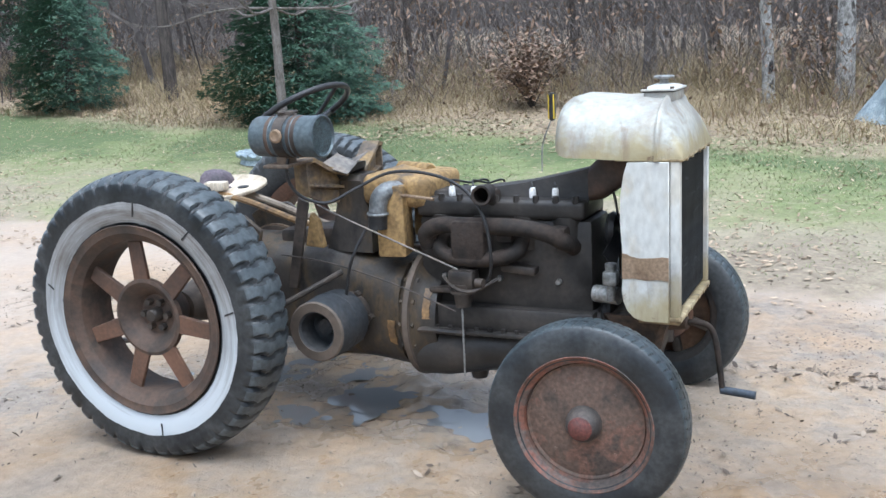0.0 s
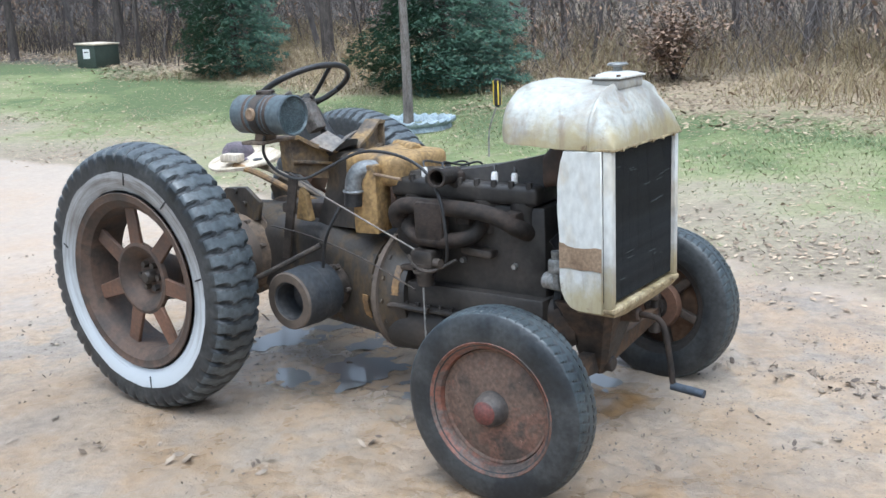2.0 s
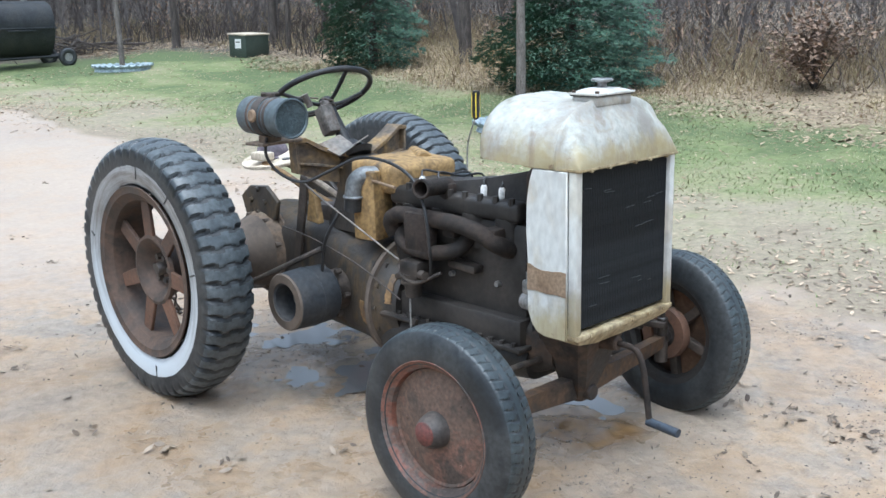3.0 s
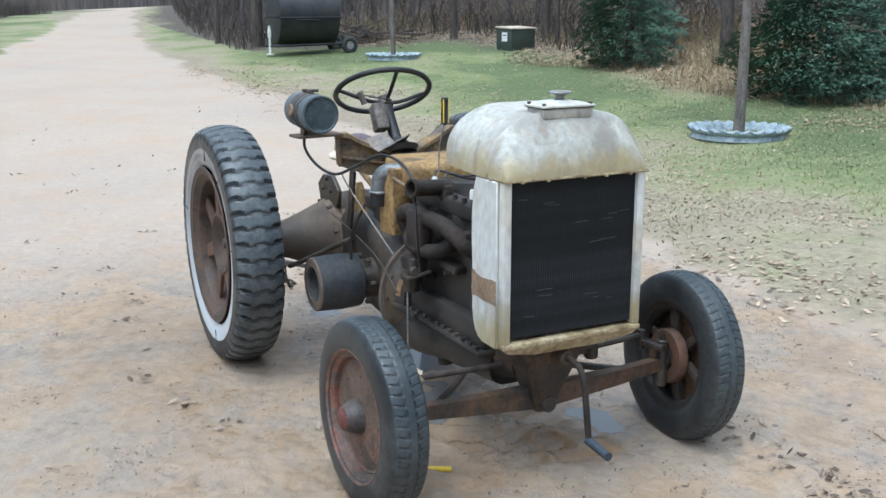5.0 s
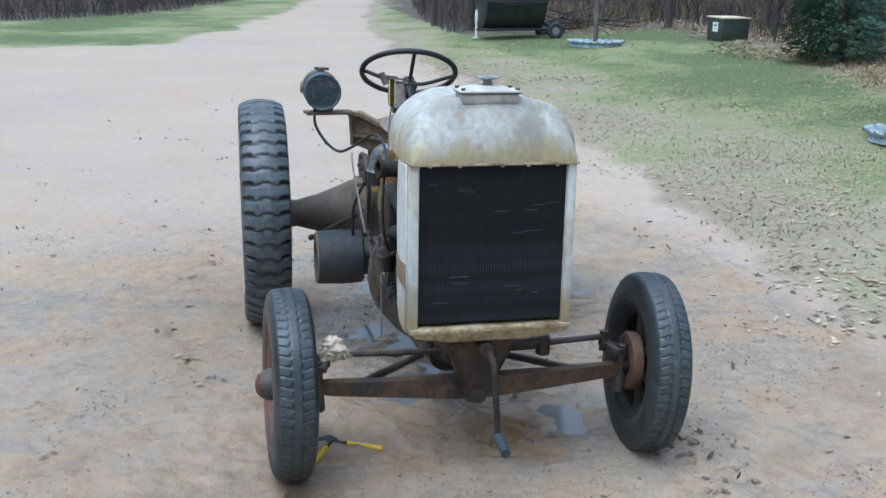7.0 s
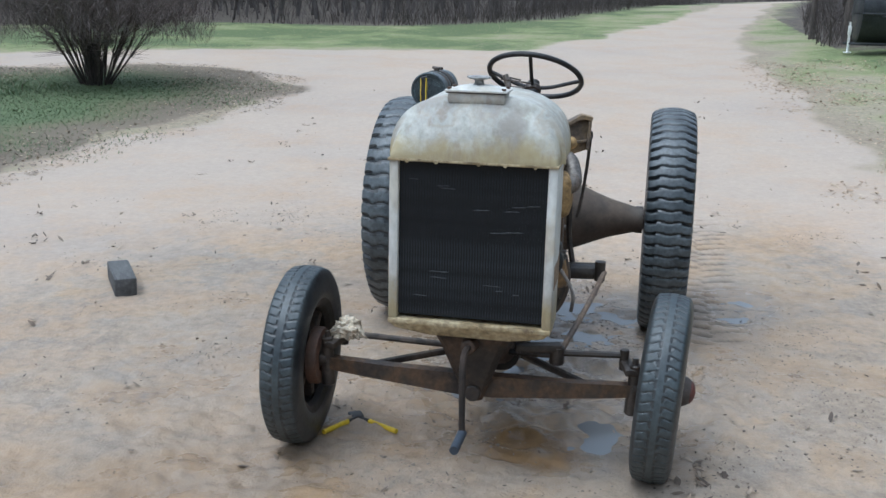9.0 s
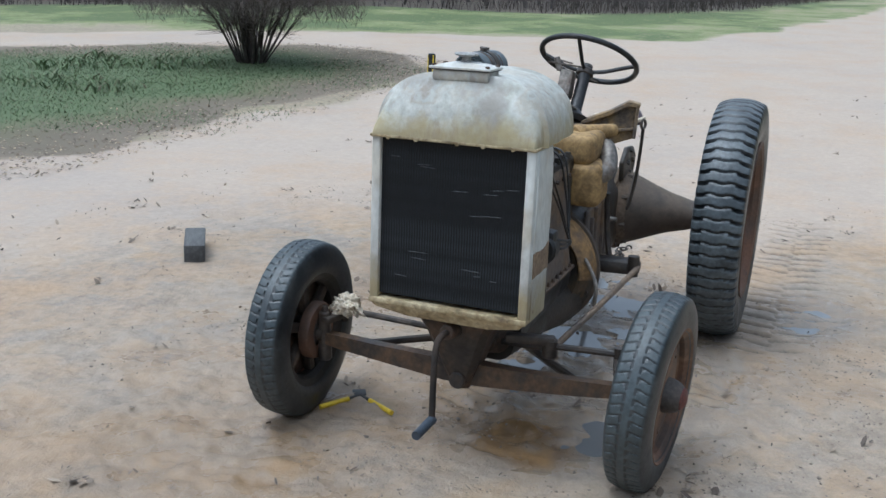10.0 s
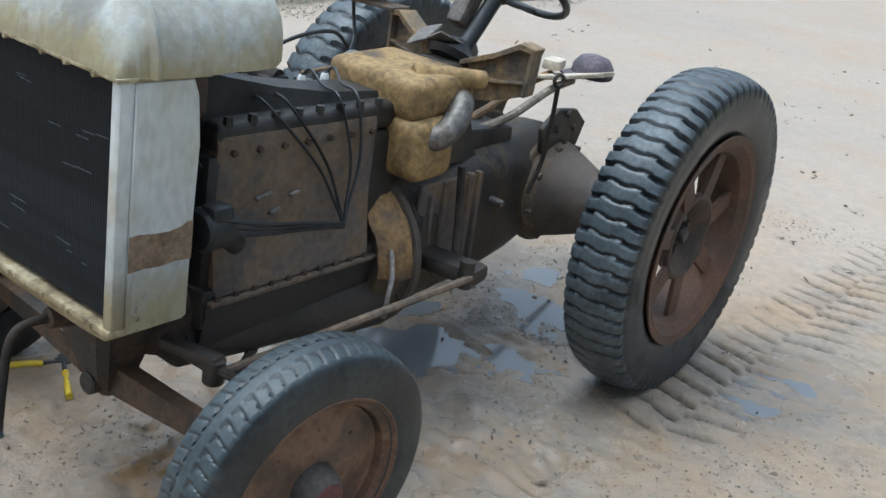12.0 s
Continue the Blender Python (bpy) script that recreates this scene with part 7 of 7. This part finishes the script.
ring_planter((-3.53, 5.55), "pale blue scalloped ring planter round a young tree")
ring_planter((-12.9, 5.78), "pale blue scalloped ring planter round a slim tree")

# utility box
ub = (-12.75, 8.3)
uz = float(height_at(*ub))
UB = thing("utility_box", "dark green utility box with a white label beside the brush", "utility box", (*ub, uz))
UM = pose(*ub, uz, 0, 0, 12)
b = BM()
box(b, (0, 0, 0.19), (0.44, 0.62, 0.42), (0, 0, 0), 0.02)
part("body", b, BOX_GREEN, UB, "", UM)
b = BM()
box(b, (0, 0, 0.41), (0.48, 0.66, 0.03), (0, 3, 0), 0.01)
part("lid", b, TAN, UB, "sun-bleached lid edge", UM)
b = BM()
box(b, (0.02, -0.313, 0.24), (0.15, 0.006, 0.17))
part("label", b, PAPER, UB, "white notice", UM)
b = BM()
box(b, (0.02, -0.3165, 0.27), (0.1, 0.003, 0.02))
part("printed_bar", b, BLACK, UB, "", UM)

# towed barrel smoker
SX, SY = -14.9, 4.75
sz = float(height_at(SX, SY))
SM = thing("smoker_trailer", "black barrel smoker on a small two-wheeled trailer with a white jack", "smoker trailer", (SX, SY, sz))


def barrel(y, r, flat):
    out = []
    for i in range(28):
        a = 2 * math.pi * i / 28
        c, s = math.cos(a), math.sin(a)
        w = 0.5 * r * math.copysign(abs(c) ** 0.7, c)
        if s < 0:
            w *= 1 + 0.35 * s
        out.append((SX + w, y, sz + 0.68 + 0.5 * r * math.copysign(abs(s) ** 0.75, s)))
    return out


b = BM()
rings(b, [barrel(SY - 0.64, 0.9, 1), barrel(SY - 0.62, 1.0, 1), barrel(SY + 0.57, 1.0, 1), barrel(SY + 0.59, 0.92, 1)])
part("barrel", b, SMOKER, SM, "black steel barrel with a domed lid")
b = BM()
box(b, (SX, SY - 0.02, sz + 0.7), (1.04, 1.24, 0.035), (0, 0, 0), 0.01)
box(b, (SX + 0.52, SY - 0.05, sz + 0.66), (0.03, 0.5, 0.03), (0, 0, 0), 0.008)
part("lid_seam", b, SMOKER, SM)
b = BM()
cyl(b, (SX - 0.1, SY + 0.3, sz + 1.12), (SX - 0.1, SY + 0.3, sz + 1.4), 0.055, None, 14)
cyl(b, (SX - 0.1, SY + 0.3, sz + 1.38), (SX - 0.1, SY + 0.3, sz + 1.46), 0.085, 0.05, 14)
part("chimney", b, GALV, SM, "pale metal chimney")
b = BM()
for dx in (-0.3, 0.3):
    tube(b, [(SX + dx, SY + 0.95, sz + 0.2), (SX + dx, SY - 0.6, sz + 0.17), (SX, SY - 0.8, sz + 0.17)], 0.025, 6, straight=True)
box(b, (SX, SY + 0.7, sz + 0.17), (0.9, 0.05, 0.05))
part("frame", b, SMOKER, SM)
for dx in (-0.42, 0.42):
    b = BM()
    torus(b, (SX + dx, SY + 0.78, sz + 0.17), (1, 0, 0), 0.12, 0.05, 28, 10)
    wl = part("wheel", b, RUBBER, SM)
    b = BM()
    cyl(b, (SX + dx - 0.04, SY + 0.78, sz + 0.17), (SX + dx + 0.04, SY + 0.78, sz + 0.17), 0.075, None, 18)
    part("rim", b, GALV, wl, "pale rim")
b = BM()
cyl(b, (SX + 0.1, SY - 0.74, sz), (SX + 0.1, SY - 0.74, sz + 0.55), 0.022, None, 12)
cyl(b, (SX + 0.1, SY - 0.74, sz), (SX + 0.1, SY - 0.74, sz + 0.02), 0.07, None, 12)
box(b, (SX + 0.1, SY - 0.74, sz + 0.4), (0.06, 0.06, 0.16), (0, 0, 0), 0.01)
part("jack", b, PAPER, SM, "white trailer jack")

# brush pile behind the smoker
bb = BM()
rd = random.Random(9)
for i in range(46):
    c = Vector((-16.2 + rd.gauss(0, 0.3), 6.6 + rd.gauss(0, 0.55), height_at(-16.2, 6.6) + abs(rd.gauss(0.12, 0.12))))
    o = Vector((rd.uniform(-0.4, 0.4), rd.uniform(-0.8, 0.8), rd.uniform(-0.25, 0.3)))
    tube(bb, [c - o, c + o], rd.uniform(0.01, 0.03), 5, straight=True, r1=0.006)
solo("brush_pile", bb, DARK_BARK, "heap of dark cut branches", "brush pile", kind="stuff")

# leafless shrub on the island
def shrub(at, H, R, seed):
    x, y = at
    z = float(height_at(x, y)) - 0.03
    rd = random.Random(seed)
    t = thing("shrub", "broad leafless shrub of many dark stems on the grass island", "shrub", (x, y, z))
    sb, tb = BM(), BM()
    for i in range(64):
        a, o = rd.uniform(0, 6.283), rd.uniform(0.15, 1.0)
        p0 = Vector((x + 0.2 * o * math.cos(a), y + 0.2 * o * math.sin(a), z))
        e = Vector((x + R * o * math.cos(a) * rd.uniform(0.7, 1.1), y + R * o * math.sin(a) * rd.uniform(0.7, 1.1), z + H * (1.05 - 0.5 * o) * rd.uniform(0.8, 1.1)))
        m = p0.lerp(e, 0.35) + Vector((rd.gauss(0, 0.06), rd.gauss(0, 0.06), 0.14 * H)) * (1 - 0.3 * o)
        m2 = p0.lerp(e, 0.68) + Vector((rd.gauss(0, 0.09), rd.gauss(0, 0.09), 0.12 * H + rd.gauss(0, 0.05))) * (1 - 0.3 * o)
        q = smooth_path([p0, m, m2, e], 4)
        tube(sb, q, rd.uniform(0.008, 0.02), 6, straight=True, r1=0.002)
        for j in range(80):
            c = q[rd.randrange(3, len(q))]
            w = Vector((math.cos(a + rd.uniform(-1.4, 1.4)), math.sin(a + rd.uniform(-1.4, 1.4)), rd.uniform(-0.1, 1.1))) * rd.uniform(0.15, 0.42)
            tube(tb, [c, c + w * 0.5 + Vector((rd.uniform(-1, 1), rd.uniform(-1, 1), 0)) * 0.03, c + w], 0.0035, 3, straight=True, r1=0.0012)
    part("stem_clump", sb, DARK_BARK, t)
    n = 24000
    u, az, el = rng.random(n) ** 0.45, rng.uniform(0, 2 * np.pi, n), np.arcsin(rng.uniform(-0.35, 1.0, n))
    hx, hy = x + 1.15 * R * u * np.cos(az) * np.cos(el), y + 1.15 * R * u * np.sin(az) * np.cos(el)
    hz = z + 0.5 * H + 0.62 * H * u * np.sin(el)
    haze = strips(hx, hy, hz, rng.uniform(0.08, 0.26, n), rng.uniform(0.0025, 0.0055, n), rng.uniform(0.5, 1.45, n), "twig_haze", TWIG, 0.1)
    part("twig_haze", haze, TWIG, t, kind="stuff")
    part("twig_crown", tb, TWIG, t, smooth=0, kind="stuff")


shrub((-8.05, -7.0), 2.0, 1.45, 2)

# oak bush with brown leaves at the wood's edge
def leaf_bush(at, H, R, seed, n=900):
    x, y = at
    z = float(height_at(x, y))
    rd = random.Random(seed)
    t = thing("oak_bush", "low oak bush holding dry brown leaves", "bush", (x, y, z))
    sb = BM()
    ends = []
    for i in range(40):
        a, o = rd.uniform(0, 6.283), rd.uniform(0.1, 1.0)
        e = Vector((x + R * o * math.cos(a), y + R * o * math.sin(a), z + H * rd.uniform(0.25, 1.0)))
        q = smooth_path([Vector((x, y, z - 0.02)), Vector((x, y, z)).lerp(e, 0.5) + Vector((0, 0, 0.1)), e], 4)
        tube(sb, q, 0.006, 5, straight=True, r1=0.003)
        ends += q[4:]
    part("stem_clump", sb, DARK_BARK, t)
    V, F = [], []
    for i in range(n):
        c = rd.choice(ends) + Vector((rd.gauss(0, 0.1), rd.gauss(0, 0.1), rd.gauss(0, 0.08)))
        a, l, w = rd.uniform(0, 6.283), rd.uniform(0.04, 0.085), rd.uniform(0.016, 0.03)
        d, s = Vector((math.cos(a), math.sin(a), rd.uniform(-0.8, 0.5))) * l, Vector((-math.sin(a), math.cos(a), rd.uniform(-0.5, 0.5))) * w
        o = len(V)
        V += [c, c + d * 0.5 + s, c + d, c + d * 0.5 - s]
        F.append((o, o + 1, o + 2, o + 3))
    part("foliage", heap("leaves", [tuple(v) for v in V], F, BUSH_LEAF), None, t, "dry brown leaves")


leaf_bush((-2.15, 9.5), 0.95, 0.72, 6, 1900)
leaf_bush((1.4, 10.6), 0.9, 0.5, 7, 500)

# pale sheet standing at the wood's edge
b = BM()
n = 14
loops = []
z0 = float(height_at(2.6, 8.0))
for i in range(n + 1):
    f = i / n
    z = z0 - 0.02 + 1.4 * f
    w = 0.8 * (1 - f) ** 0.9 + 0.06
    loops.append([(2.8 + w * math.cos(q) * (1 + 0.12 * math.sin(3 * q + 4 * f)), 8.0 + 0.55 * w * math.sin(q) * (1 + 0.1 * math.sin(5 * q)), z) for q in (2 * math.pi * j / 24 for j in range(24))])
rings(b, loops)
solo("tarpaulin", b, PALE_BLUE, "pale grey-blue tarpaulin draped over a heap", "tarpaulin", smooth=60)
